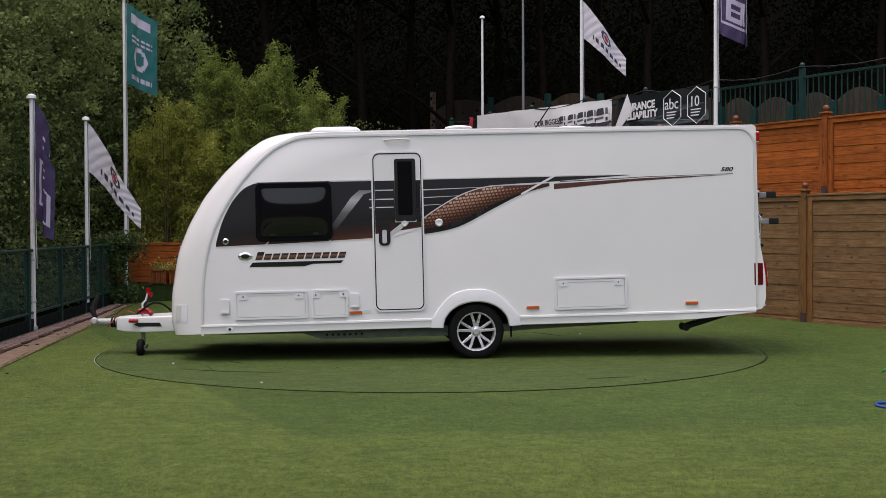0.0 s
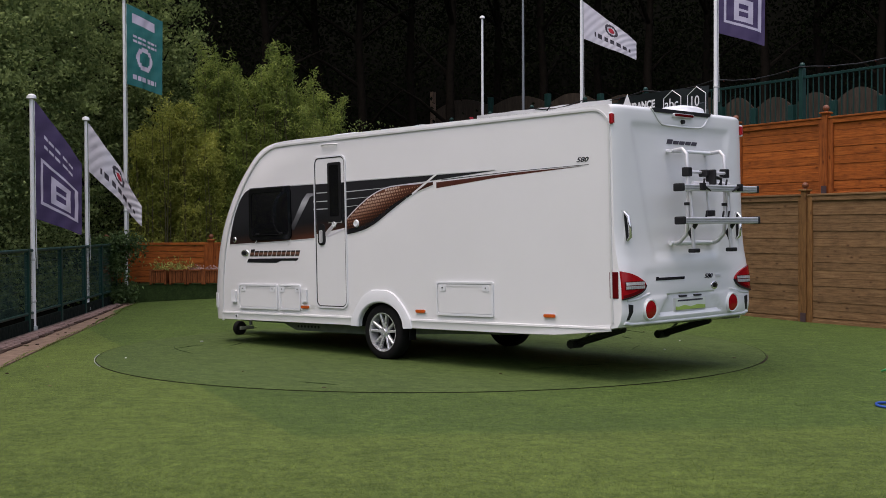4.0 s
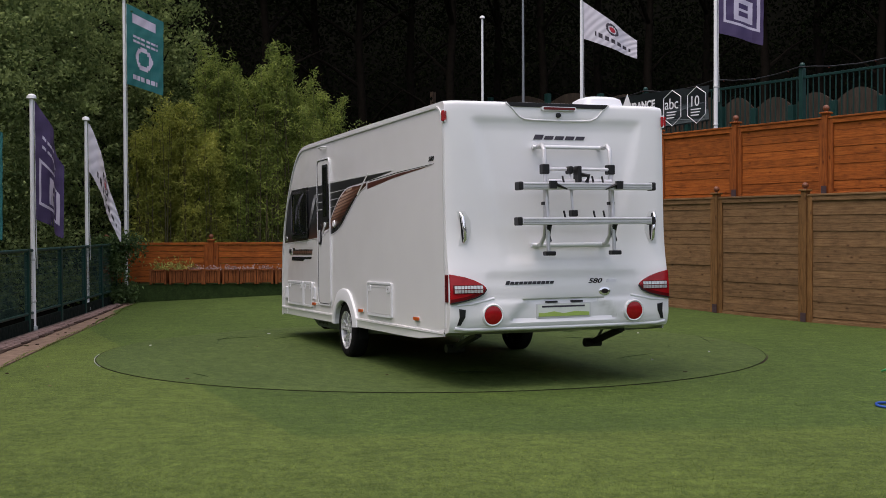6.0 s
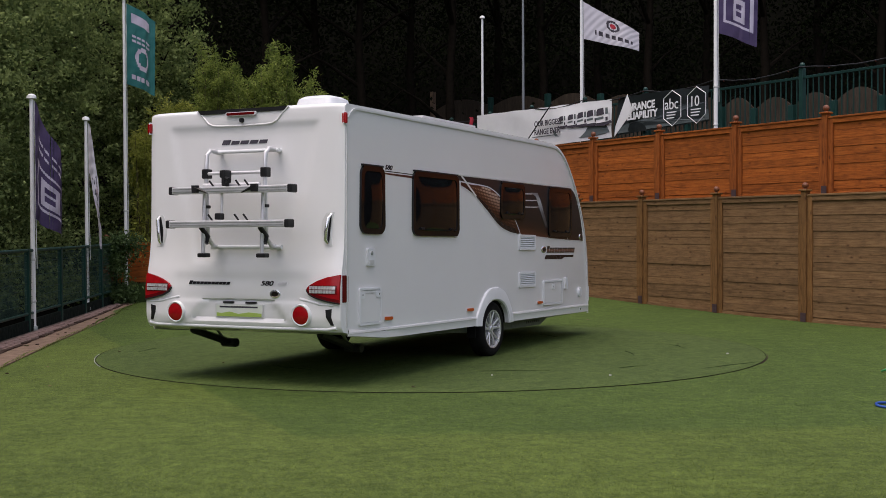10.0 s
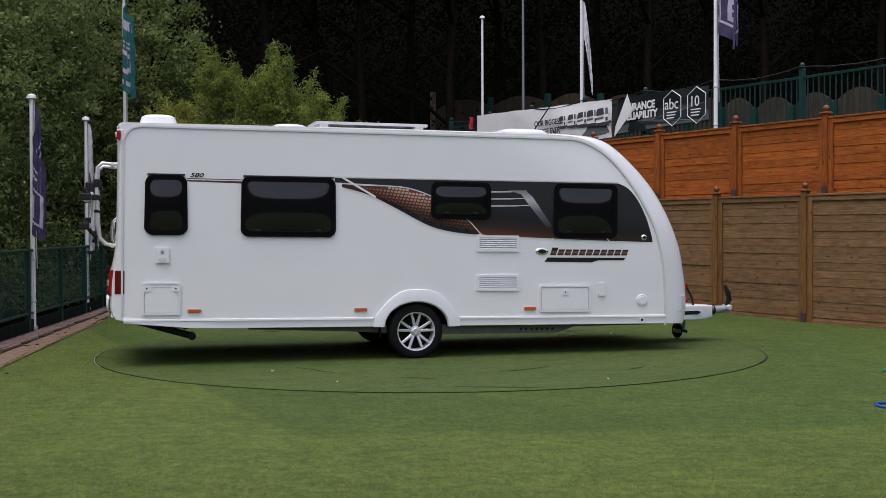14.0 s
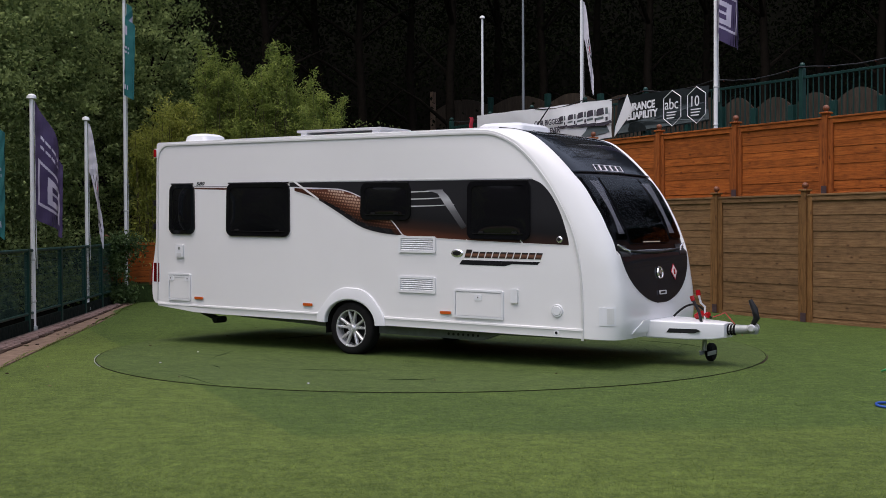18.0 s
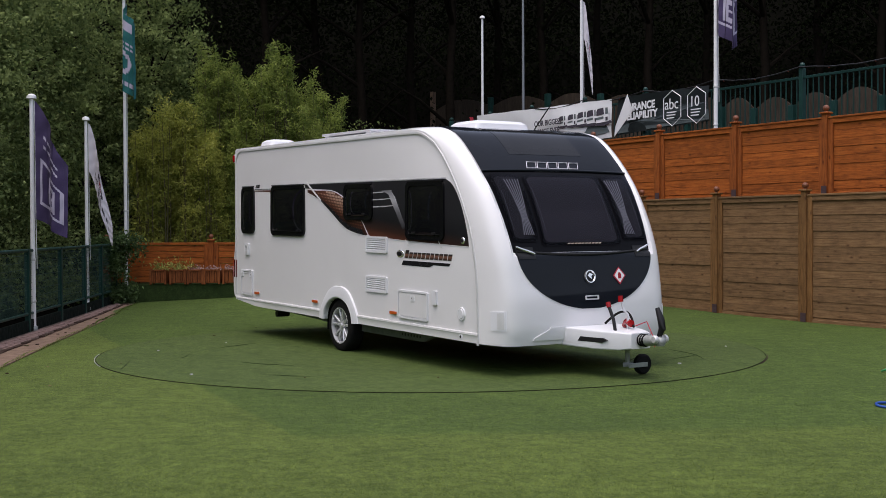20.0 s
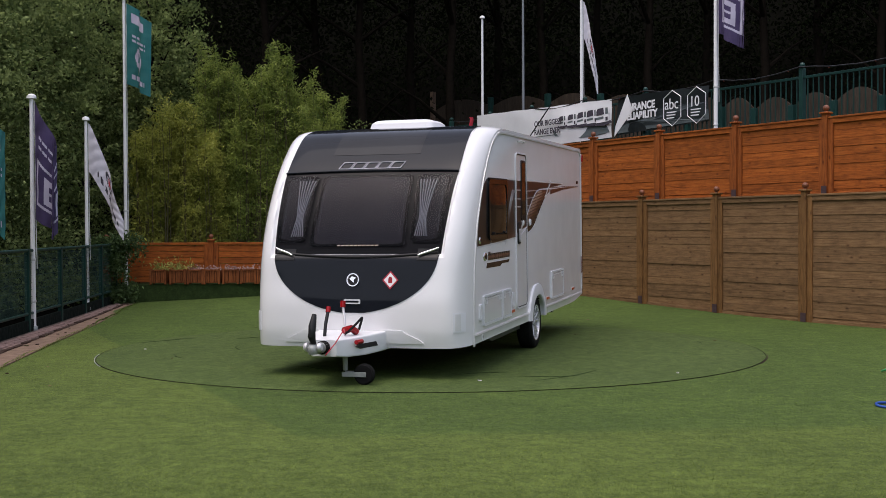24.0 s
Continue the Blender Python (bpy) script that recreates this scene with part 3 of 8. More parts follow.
def build_disc():
    """The turntable: a turfed disc with a thin metal rim, flush with the lawn."""
    disc = thing("turntable", "round turntable covered in darker green artificial turf", "turntable")
    bm = B()
    rings = [(0.0, 0.0)] + [(DISC_R * k / 12, 0.0) for k in range(1, 12)] + [(DISC_R - 0.012, 0.0), (DISC_R - 0.004, -0.006), (DISC_R - 0.004, -0.03)]
    lathe(bm, rings, 96)
    part("turf_top", bm, M["turf_disc"], disc, angle=40)
    bm = B()
    lathe(bm, [(DISC_R - 0.003, -0.03), (DISC_R - 0.003, -0.003), (DISC_R + 0.004, -0.002), (DISC_R + 0.006, -0.03)], 128, None, False)
    part("rim", bm, M["rim"], disc, "dark worn rim strip", angle=40)
    r2 = np.random.default_rng(9)
    n = 190000
    rr, aa = DISC_R * np.sqrt(r2.uniform(0, 0.998, n)), r2.uniform(0, 2 * np.pi, n)
    ob = new("turf_nap", blade_mesh("turf_nap", np.stack([rr * np.cos(aa), rr * np.sin(aa)], 1), np.zeros(n), 0.009, 0.006, M["disc_blade"], r2, (0.8, 1.45)))
    ob.parent = disc
    tagged(ob, "short worn artificial grass", kind="stuff")
    # creases worn into the turf
    rc = random.Random(77)
    for k in range(12):
        r0, a0, ln = rc.uniform(2.3, 3.75), rc.uniform(0, 6.28), rc.uniform(0.3, 1.1)
        tilt = rc.uniform(-0.5, 0.5)
        pts = []
        for q in range(9):
            f = q / 8 - 0.5
            ang = a0 + f * ln / r0
            rr_ = r0 + f * tilt * ln + 0.015 * math.sin(q * 0.8 + k)
            pts.append((rr_ * math.cos(ang), rr_ * math.sin(ang), 0.001))
        part("turf_crease", tube(B(), pts, [0.001, 0.003, 0.005, 0.006, 0.006, 0.005, 0.005, 0.003, 0.001], 6), M["turf_dark"], disc, "dark worn crease in the turf")
    rng = random.Random(4)
    # scraps and scuffs that turn with the disc
    for k, (r, a, s) in enumerate(((3.2, 25, 0.05), (3.6, 205, 0.045), (2.7, 150, 0.035), (3.5, 285, 0.04), (2.9, 330, 0.03), (3.75, 120, 0.05), (3.3, 240, 0.03), (2.2, 60, 0.03), (3.0, 95, 0.03), (3.6, 60, 0.035), (3.4, 180, 0.03), (3.7, 262, 0.03), (2.8, 220, 0.025), (3.1, 305, 0.03))):
        bm = B()
        n = 7
        s *= 0.55
        pts = [(s * rng.uniform(0.5, 1) * math.cos(2 * math.pi * i / n), s * rng.uniform(0.3, 0.7) * math.sin(2 * math.pi * i / n)) for i in range(n)]
        prism(bm, pts, lambda u, v, d: (u, v, d), 0.0, 0.008)
        part("leaf_scrap", bm, M["culm"] if k % 3 else M["cloth_white"], disc, at=pose(r * math.cos(radians(a)), r * math.sin(radians(a)), 0.001, 0, 0, rng.uniform(0, 360)))
    return disc


# ---- the timber fences, one above the other ----
FP, FU, FN = Vector((5.72, 4.13, 0)), Vector((-0.507, 0.862, 0)), Vector((0.862, 0.507, 0))
FANG = math.degrees(math.atan2(FU.y, FU.x))


def along(m, off=0.0):
    """A place m metres along the side fence and off metres behind it."""
    return FP + m * FU + off * FN


def lie(m, off, z):
    """A frame with x along the fence, y towards the lawn's far side, z up."""
    p = along(m, off)
    return pose(p.x, p.y, z, 0, 0, FANG)


def board_mesh(name, length, h, thick, material, taper=0.35):
    """A feathered board: thicker at its foot, with eased edges."""
    bm = B()
    t2 = thick * taper
    prism(bm, [(0, 0), (thick * 0.9, 0), (thick, 0.003), (t2, h - 0.003), (t2 * 0.8, h), (0, h)], lambda u, v, d: (d, u, v), 0, length)
    return mesh_of(name, bm, material)


def ball_cap(parent, at, mat, r=0.05):
    cap = part("post_cap", box(B(), -0.075, 0.075, -0.075, 0.075, 0, 0.03, 0.008), mat, parent, at=at)
    bm = B()
    prof = [(0.0, 0.03), (0.03, 0.03), (0.028, 0.045)] + [(r * math.sin(radians(a)), 0.04 + r - r * math.cos(radians(a))) for a in range(30, 181, 15)]
    lathe(bm, prof, 16)
    part("finial", bm, M["ball_wood"], cap, "dark turned ball finial", angle=50)


def fence_run(name, label, ms, off, foot, top, boards, mat, upright, thick=0.028):
    """Posts with bays of level boards, a capping rail and upright edge battens, level along the top. foot(m): the ground. The face looks over the lawn."""
    fence = thing(name, label, "fence", kind="structure")
    for i, m in enumerate(ms):
        zf = foot(m)
        part("post", box(B(), -0.05, 0.05, -0.05, 0.05, -0.1, top - zf + 0.045, 0.006), upright, fence, at=lie(m, off - 0.02, zf))
        ball_cap(fence, lie(m, off - 0.02, top + 0.045), upright)
        part("post_foot", box(B(), -0.052, 0.052, 0.048, 0.058, 0, 0.14), M["shoe"], fence, "purplish metal post shoe", at=lie(m, off - 0.02, zf + 0.004))
        if i + 1 == len(ms):
            break
        m2 = ms[i + 1]
        length = m2 - m - 0.1
        low = min(zf, foot(m2)) - 0.04
        w = (top - 0.085 - low) / boards
        frame_at = lie(m + 0.05, off, low)
        rnd = random.Random(i * 91 + boards)
        meshes = [board_mesh("board", length, w * k, thick * (0.85 + 0.1 * q), mat, 0.88) for q, k in enumerate((0.992, 0.996, 1.0))]
        for j in range(boards):
            ob = new("board", meshes[rnd.randrange(3)])
            ob.parent = fence
            ob.matrix_basis = frame_at @ pose(0, -0.02 + rnd.uniform(-0.003, 0.004), j * w, 0, rnd.uniform(-0.14, 0.14), 0)
        h = top - low
        part("panel_back", box(B(), 0, length, -0.034, -0.022, 0.0, h - 0.09), upright, fence, "backing of the boards", at=frame_at)
        part("capping_rail", box(B(), 0, length, -0.045, 0.048, h - 0.03, h, 0.006), mat, fence, at=frame_at)
        part("top_rail", box(B(), 0, length, -0.03, 0.032, h - 0.105, h - 0.03, 0.005), mat, fence, at=frame_at)
        part("gravel_board", box(B(), 0, length, -0.02, 0.026, -0.06, 0.045, 0.004), mat, fence, at=frame_at @ pose(0, 0, 0.04 + zf - min(zf, foot(m2)), 0, -math.degrees(math.atan2(foot(m2) - zf, length)), 0))
        for x in (0.045, length - 0.045):
            part("edge_batten", box(B(), x - 0.045, x + 0.045, -0.03, 0.037, 0.0, h - 0.032, 0.006), upright, fence, at=frame_at)
    return fence


def build_fences():
    def turf_at(m):
        q = along(m)
        return rise(q.x, q.y)
    fence_run("lower_fence", "tall brown treated timber fence with ball-topped posts", [-3.98, -2.03, -0.08, 1.88, 3.82, 5.76, 7.7, 9.6], 0.0, turf_at, 1.967, 16, M["brown_wood"], M["brown_upright"])
    fence_run("upper_fence", "orange stained timber fence panels above the lower fence", [-4.14, -2.18, -0.22, 1.735, 3.69, 5.65, 7.6, 9.55], 0.3, lambda m: 1.95, 3.16, 9, M["orange_wood"], M["orange_upright"])
    # terrace behind the lower fence: a retaining bank that carries the upper fence and the railings
    bm = B()
    rows = []
    for off, z in ((0.12, -0.3), (0.12, 1.9), (1.0, 1.95), (1.3, 2.9), (40.0, 3.4)):
        rows.append([tuple(along(m, off)[:2]) + (z,) for m in (-40, -10, 0, 5, 8.4, 14, 40)])
    sheet(bm, rows)
    solo("terrace", bm, M["soil"], "earth terrace behind the timber fence, darkened for shade", "bank", kind="structure")


def build_back():
    """The turfed step at the end of the lawn, its low orange fence, and the row of wooden planters."""
    bm = B()
    prism(bm, [(-5.95, 9.4), (1.05, 9.47), (1.05, 13.0), (-6.4, 13.0)], lambda u, v, d: (u, v, d), -0.2, 0.375)
    solo("turfed_step", bm, M["turf_dark"], "raised step faced in dark green artificial turf", "step", kind="structure")
    fence = thing("low_fence", "low orange stained timber fence on the turfed step", "fence", kind="structure")
    y = 10.02
    z0, z1 = 0.375, 1.2
    posts = [-6.7, -4.57, -2.79, -0.95, 0.9]
    for i, x in enumerate(posts):
        part("post", box(B(), -0.05, 0.05, -0.05, 0.05, 0, z1 - z0 + 0.03, 0.006), M["orange_upright"], fence, at=pose(x, y - 0.02, z0))
        ball_cap(fence, pose(x, y - 0.02, z1 + 0.03), M["orange_upright"], 0.05)
        if i + 1 < len(posts):
            ln = posts[i + 1] - x - 0.1
            me = board_mesh("board", ln, 0.12, 0.026, M["orange_wood"], 0.85)
            for j in range(6):
                ob = new("board", me)
                ob.parent = fence
                ob.matrix_basis = pose(x + 0.05, y, z0 + 0.02 + j * 0.125) @ Matrix.Diagonal((1, -1, 1, 1))
            part("capping_rail", box(B(), 0, ln, -0.045, 0.03, 0, 0.05, 0.006), M["orange_wood"], fence, at=pose(x + 0.05, y, z0 + 0.775))
            for xx in (0.04, ln - 0.04):
                part("edge_batten", box(B(), xx - 0.06, xx + 0.06, -0.05, 0.0, 0, 0.77, 0.006), M["orange_upright"], fence, at=pose(x + 0.05, y, z0 + 0.005))
    # planters
    px = [282, 316.5, 347, 377.5, 411, 441, 471, 503]
    rng = random.Random(12)
    for i, u in enumerate(px):
        x = 0.142 + (u - 784) / 2163 * 24.35
        w = 0.29
        p = thing("planter", "slatted brown wooden planter of small pale flowers on the step" if i > 1 else "slatted brown wooden planter with a variegated shrub", "planter", pose(x, 9.52, 0.377, 0, 0, rng.uniform(-4, 4)), "planters on the step")
        for s in range(6):
            sx = -w / 2 + w * (s + 0.5) / 6
            part("slat", box(B(), sx - 0.021, sx + 0.021, -w / 2, -w / 2 + 0.018, 0.03, 0.27, 0.003), M["terracotta_wood"], p)
            part("slat", box(B(), sx - 0.021, sx + 0.021, w / 2 - 0.018, w / 2, 0.03, 0.27, 0.003), M["terracotta_wood"], p)
        for sx in (-1, 1):
            part("side_panel", box(B(), sx * w / 2 - 0.012, sx * w / 2 + 0.012, -w / 2, w / 2, 0.03, 0.27, 0.003), M["terracotta_wood"], p)
            for sy in (-1, 1):
                part("corner_post", box(B(), sx * w / 2 - 0.02, sx * w / 2 + 0.02, sy * w / 2 - 0.02, sy * w / 2 + 0.02, 0, 0.31, 0.004), M["terracotta_wood"], p)
        part("top_rim", prism(B(), [(-w / 2 - .02, -w / 2 - .02), (w / 2 + .02, -w / 2 - .02), (w / 2 + .02, -w / 2 + .02), (-w / 2 - .02, -w / 2 + .02)], lambda a, b, d: (a, b, d), 0.27, 0.295), M["terracotta_wood"], p)
        part("soil", box(B(), -w / 2 + 0.012, w / 2 - 0.012, -w / 2 + 0.018, w / 2 - 0.018, 0.04, 0.255), M["soil"], p)
        r2 = np.random.default_rng(40 + i)
        if i < 2:
            c = np.stack([r2.normal(0.05, 0.16, 150), r2.normal(0, 0.08, 150), 0.28 + np.abs(r2.normal(0, 0.1, 150))], 1)
            ob = new("shrub", leaf_mesh("shrub", c, 0.07, 0.028, M["leaf_var"], r2))
        else:
            c = np.stack([r2.uniform(-0.15, 0.15, 110), r2.uniform(-0.12, 0.12, 110), 0.27 + np.abs(r2.normal(0, 0.04, 110))], 1)
            ob = new("flower_cluster", leaf_mesh("flower_cluster", c, 0.042, 0.036, M["petal"], r2))
        ob.parent = p
        tagged(ob, "green and cream variegated leaves" if i < 2 else "small faded pale pink flowers", kind="stuff")
    # stack of dark slatted crates beside the planters
    x = 0.142 + (525 - 784) / 2163 * 24.35
    crate = thing("slatted_crate", "dark brown slatted wooden crate beside the planters", "crate", pose(x, 9.55, 0.377))
    for j in range(5):
        part("slat", box(B(), -0.11, 0.11, -0.1, -0.08, 0.02 + j * 0.06, 0.06 + j * 0.06, 0.004), M["dark_wood"], crate)
        part("slat", box(B(), -0.11, 0.11, 0.08, 0.1, 0.02 + j * 0.06, 0.06 + j * 0.06, 0.004), M["dark_wood"], crate)
    for sx in (-1, 1):
        part("end_panel", box(B(), sx * 0.11 - 0.012, sx * 0.11 + 0.012, -0.1, 0.1, 0, 0.33, 0.003), M["dark_wood"], crate)
    part("lid", box(B(), -0.14, 0.14, -0.12, 0.12, 0.33, 0.35, 0.004), M["dark_wood"], crate)


# ---- the edge of the lawn: brick path and green mesh fence ----
def left_line(y):
    """x of the mesh fence at depth y."""
    return -5.72 - 0.085 * (y - 1.5)


def path_edge(y):
    """x of the ragged line where the turf ends."""
    return -4.83 - 0.1155 * (y - 0.18) + 0.018 * np.sin(y * 2.3) + 0.012 * np.sin(y * 6.1 + 1)


def crack_line(y):
    """x of the broken edging between the pavers and the sandy strip."""
    return -5.15 - 0.1 * (y - 0.34)


def build_left():
    path = thing("brick_path", "narrow weathered brown brick path along the mesh fence", "path", kind="structure")
    ys = [-17, -8, -1.23, 1.5, 4, 5.5, 7, 8.3, 9.5]

    def lift(y):
        return max(0.0, rise(-6.0, y)) + 0.001

    def slab(name, left, right, z, material, label):
        bm = B()
        sheet(bm, [[(left(y), y, z + lift(y)), (right(y), y, z + lift(y))] for y in ys])
        for f in bm.faces:
            f.normal_update()
        ext = bmesh.ops.extrude_face_region(bm, geom=list(bm.faces))
        for v in ext["geom"]:
            if isinstance(v, bmesh.types.BMVert):
                v.co.z -= 0.05
        part(name, bm, material, path, label)
    slab("bed", lambda y: left_line(y) - 0.6, lambda y: crack_line(y) - 0.03, 0.0, M["joint"], "dark gritty joint bed")
    slab("sandy_strip", lambda y: crack_line(y) - 0.03, lambda y: float(path_edge(y)) + 0.03, 0.004, M["sand"], "pale sandy mortar strip")
    # bare earth under the hedge, with pale stones along the fence
    bm = B()
    sheet(bm, [[(left_line(y) - 8, y, 0.03 + lift(y)), (left_line(y) - 0.12, y, 0.012 + lift(y))] for y in ys + [14]])
    solo("hedge_bed", bm, M["soil"], "bare earth under the hedge, darkened for shade", "bed", kind="structure")
    rs = random.Random(8)
    for k in range(60):
        y0 = rs.uniform(0.5, 9.2)
        bm = B()
        bmesh.ops.create_icosphere(bm, subdivisions=1, radius=rs.uniform(0.03, 0.07))
        for v in bm.verts:
            v.co *= rs.uniform(0.75, 1.2)
            v.co.z *= 0.6
        solo("stone", bm, M["sand"] if k % 3 else M["kerb"], "small pale stone lying behind the mesh fence", "stone", pose(left_line(y0) - rs.uniform(0.1, 0.3), y0, 0.045 + lift(y0)), "stones behind the fence")
    # pavers laid in rows between the fence and the edging
    me = [mesh_of("brick", box(B(), 0, ln, 0, 0.1, 0, 0.03, 0.007), M["brick"]) for ln in (0.2, 0.195, 0.19)]
    rng = random.Random(3)
    n = 0
    y = 0.2
    while y < 9.4 and n < 300:
        x = left_line(y) + 0.1
        while x < crack_line(y) - 0.14 and n < 300:
            ob = new("brick", me[n % 3])
            ob.parent = path
            ob.matrix_basis = pose(x + 0.1, y, -0.02 + lift(y) + rng.uniform(-0.003, 0.005), rng.uniform(-1.5, 1.5), rng.uniform(-1.5, 1.5), 94 + rng.uniform(-2, 2))
            x += 0.108
            n += 1
        y += 0.209
    # a broken edging between pavers and sand
    for k in range(24):
        y0 = -2.2 + k * 0.49
        ln = rng.uniform(0.3, 0.48)
        xa, xb = crack_line(y0) - 0.04 + rng.uniform(-0.012, 0.012), crack_line(y0 + ln) - 0.04 + rng.uniform(-0.012, 0.012)
        part("edging_board", box(B(), 0, math.hypot(ln, xb - xa), -0.03, 0.03, -0.05, rng.uniform(0.012, 0.03), 0.008), M["kerb"], path,
             at=pose(xa, y0, lift(y0), 0, rng.uniform(-0.6, 0.6), math.degrees(math.atan2(ln, xb - xa))))
    # dead leaves and crumbs along it
    for k in range(26):
        y0 = rng.uniform(0.3, 9.0)
        bm = B()
        s = rng.uniform(0.02, 0.05)
        prism(bm, [(s * rng.uniform(0.5, 1) * math.cos(i * 1.05), s * rng.uniform(0.4, 0.8) * math.sin(i * 1.05)) for i in range(6)], lambda u, v, d: (u, v, d), 0, 0.01)
        part("dead_leaf", bm, M["kerb"] if k % 3 else M["culm"], path, at=pose(crack_line(y0) + rng.uniform(-0.1, 0.28), y0, lift(y0) + 0.009, 0, 0, rng.uniform(0, 360)))
    fence = thing("mesh_fence", "dark green metal mesh fence with round posts", "fence", kind="structure")
    top = 1.17
    ys = [-9.5, -6.9, -4.3, -1.7, 0.4, 2.7, 4.75, 6.6, 8.1, 9.6]
    ang = math.degrees(math.atan2(1, -0.085))
    for i, y in enumerate(ys):
        x = left_line(y)
        part("post", box(B(), x - 0.035, x + 0.035, y - 0.035, y + 0.035, -0.03, top + 0.02, 0.006), M["green_metal"], fence)
        if i + 1 < len(ys):
            y2 = ys[i + 1]
            x2 = left_line(y2)
            for z, r in ((top, 0.025), (0.26, 0.022)):
                part("rail", tube(B(), [(x, y, z), (x2, y2, z)], r, 8), M["green_metal"], fence, angle=50)
            ln = math.hypot(x2 - x, y2 - y)
            turn = math.degrees(math.atan2(y2 - y, x2 - x))
            part("bottom_board", box(B(), 0, ln, -0.02, 0.02, -0.02, 0.17, 0.004), M["dark_board"], fence, at=pose(x, y, 0, 0, 0, turn))
            verts, faces = [], []

            def bar(x0, x1, z0, z1, d=0.004):
                b = len(verts)
                for xx in (x0, x1):
                    for yy in (-d, d):
                        for zz in (z0, z1):
                            verts.append((xx, yy, zz))
                for f in ((0, 1, 3, 2), (4, 6, 7, 5), (0, 4, 5, 1), (2, 3, 7, 6), (0, 2, 6, 4), (1, 5, 7, 3)):
                    faces.append(tuple(b + q for q in f))
            k = 0.03
            while k < ln:
                bar(k - 0.004, k + 0.004, 0.26, top, 0.0012)
                k += 0.05
            z = 0.4
            while z < top:
                bar(0, ln, z - 0.003, z + 0.003, 0.0012)
                z += 0.1
            ob = new("mesh_panel", raw("mesh_panel", verts, faces, M["green_mesh"]))
            ob.parent = fence
            ob.matrix_basis = pose(x, y, 0, 0, 0, math.degrees(math.atan2(y2 - y, x2 - x)))
            tagged(ob, kind="stuff")


# ---- railings, banners and poles on the terrace ----
RAIL = 1.6


def on_line(px_x, off):
    """How far along the line that runs off metres behind the fence a sight line from the eye crosses it."""
    k = (px_x - 784) / 2163
    a, b = FP + off * FN, FU
    return (a.x - EYE[0] - k * (a.y - EYE[1])) / (k * b.y - b.x)


def build_railing():
    rail = thing("green_railing", "dark green upright-bar metal railing on the terrace", "railing", kind="structure")
    z0, z1 = 2.85, 4.06
    posts = [on_line(u, RAIL) for u in (1900, 1645, 1420, 1268, 1143, 1036, 942, 868, 800)]
    for a in posts:
        part("post", box(B(), -0.045, 0.045, -0.045, 0.045, -0.2, z1 - z0 + 0.13, 0.006), M["green_metal"], rail, at=lie(a, RAIL, z0))
        part("post_ball", lathe(B(), [(0.0, 0.0)] + [(0.05 * math.sin(radians(t)), 0.05 - 0.05 * math.cos(radians(t))) for t in range(20, 181, 20)], 12), M["green_metal"], rail, at=lie(a, RAIL, z1 + 0.13), angle=60)
    me = mesh_of("bar", box(B(), -0.009, 0.009, -0.008, 0.008, 0, z1 - z0), M["green_metal"])
    for a, b in zip(posts, posts[1:]):
        for z in (z0 + 0.06, z1 - 0.03):
            part("rail", box(B(), 0, b - a, -0.015, 0.015, -0.022, 0.022, 0.004), M["green_metal"], rail, at=lie(a, RAIL, z))
        n = int((b - a) / 0.12)
        for k in range(1, n):
            ob = new("bar", me)
            ob.parent = rail
            ob.matrix_basis = lie(a + (b - a) * k / n, RAIL, z0)
    # a slack cable of small red bulbs along the railing
    cable = thing("light_cable", "slack black cable with small red bulbs along the railing", "cable")
    bm = B()
    pts = []
    for i, (a, b) in enumerate(zip(posts, posts[1:])):
        for k in range(8):
            f = k / 8
            p = along(a + (b - a) * f, RAIL - 0.06)
            pts.append((p.x, p.y, z1 + 0.15 - 0.09 * math.sin(math.pi * f) + 0.02 * math.sin(k * 3.1)))
    tube(bm, pts, 0.012, 6)
    part("cord", bm, M["black"], cable)
    for i in range(2, len(pts), 3):
        part("bulb", lathe(B(), [(0.0, -0.032), (0.01, -0.026), (0.013, -0.012), (0.009, 0.0), (0.0, 0.002)], 8, lambda x, y, h, p=pts[i]: (p[0] + x, p[1] + y, p[2] + h)), M["bulb"], cable, angle=60)


def banner_skin(a0, a1, off, ztop, zbot, n=28, seed=1, sag=0.02):
    """A hung sheet with gentle creases. Returns a function (u, v) to a place on it, u along, v down."""
    rng = random.Random(seed)
    ph = [rng.uniform(0, 6.28) for _ in range(6)]

    def at(u, v, d=0.0):
        w = sag * (math.sin(u * 9 + ph[0] + v * 2.2) * 0.5 + math.sin(u * 23 + ph[1] - v * 3) * 0.25 + math.sin(u * 5 - v * 5 + ph[2]) * 0.4)
        p = along(a0 + (a1 - a0) * u, off - w - d)
        zt = ztop(u) - 0.012 * abs(math.sin(u * 18 + ph[3]))
        return (p.x, p.y, zt + (zbot(u) - zt) * v)
    return at


def banner_piece(at, u0, u1, v0, v1, d, nu=20, nv=6):
    bm = B()
    for dd in (d, d + 0.003):
        sheet(bm, [[at(u0 + (u1 - u0) * i / nu, v0 + (v1 - v0) * j / nv, dd) for i in range(nu + 1)] for j in range(nv + 1)])
    return bm


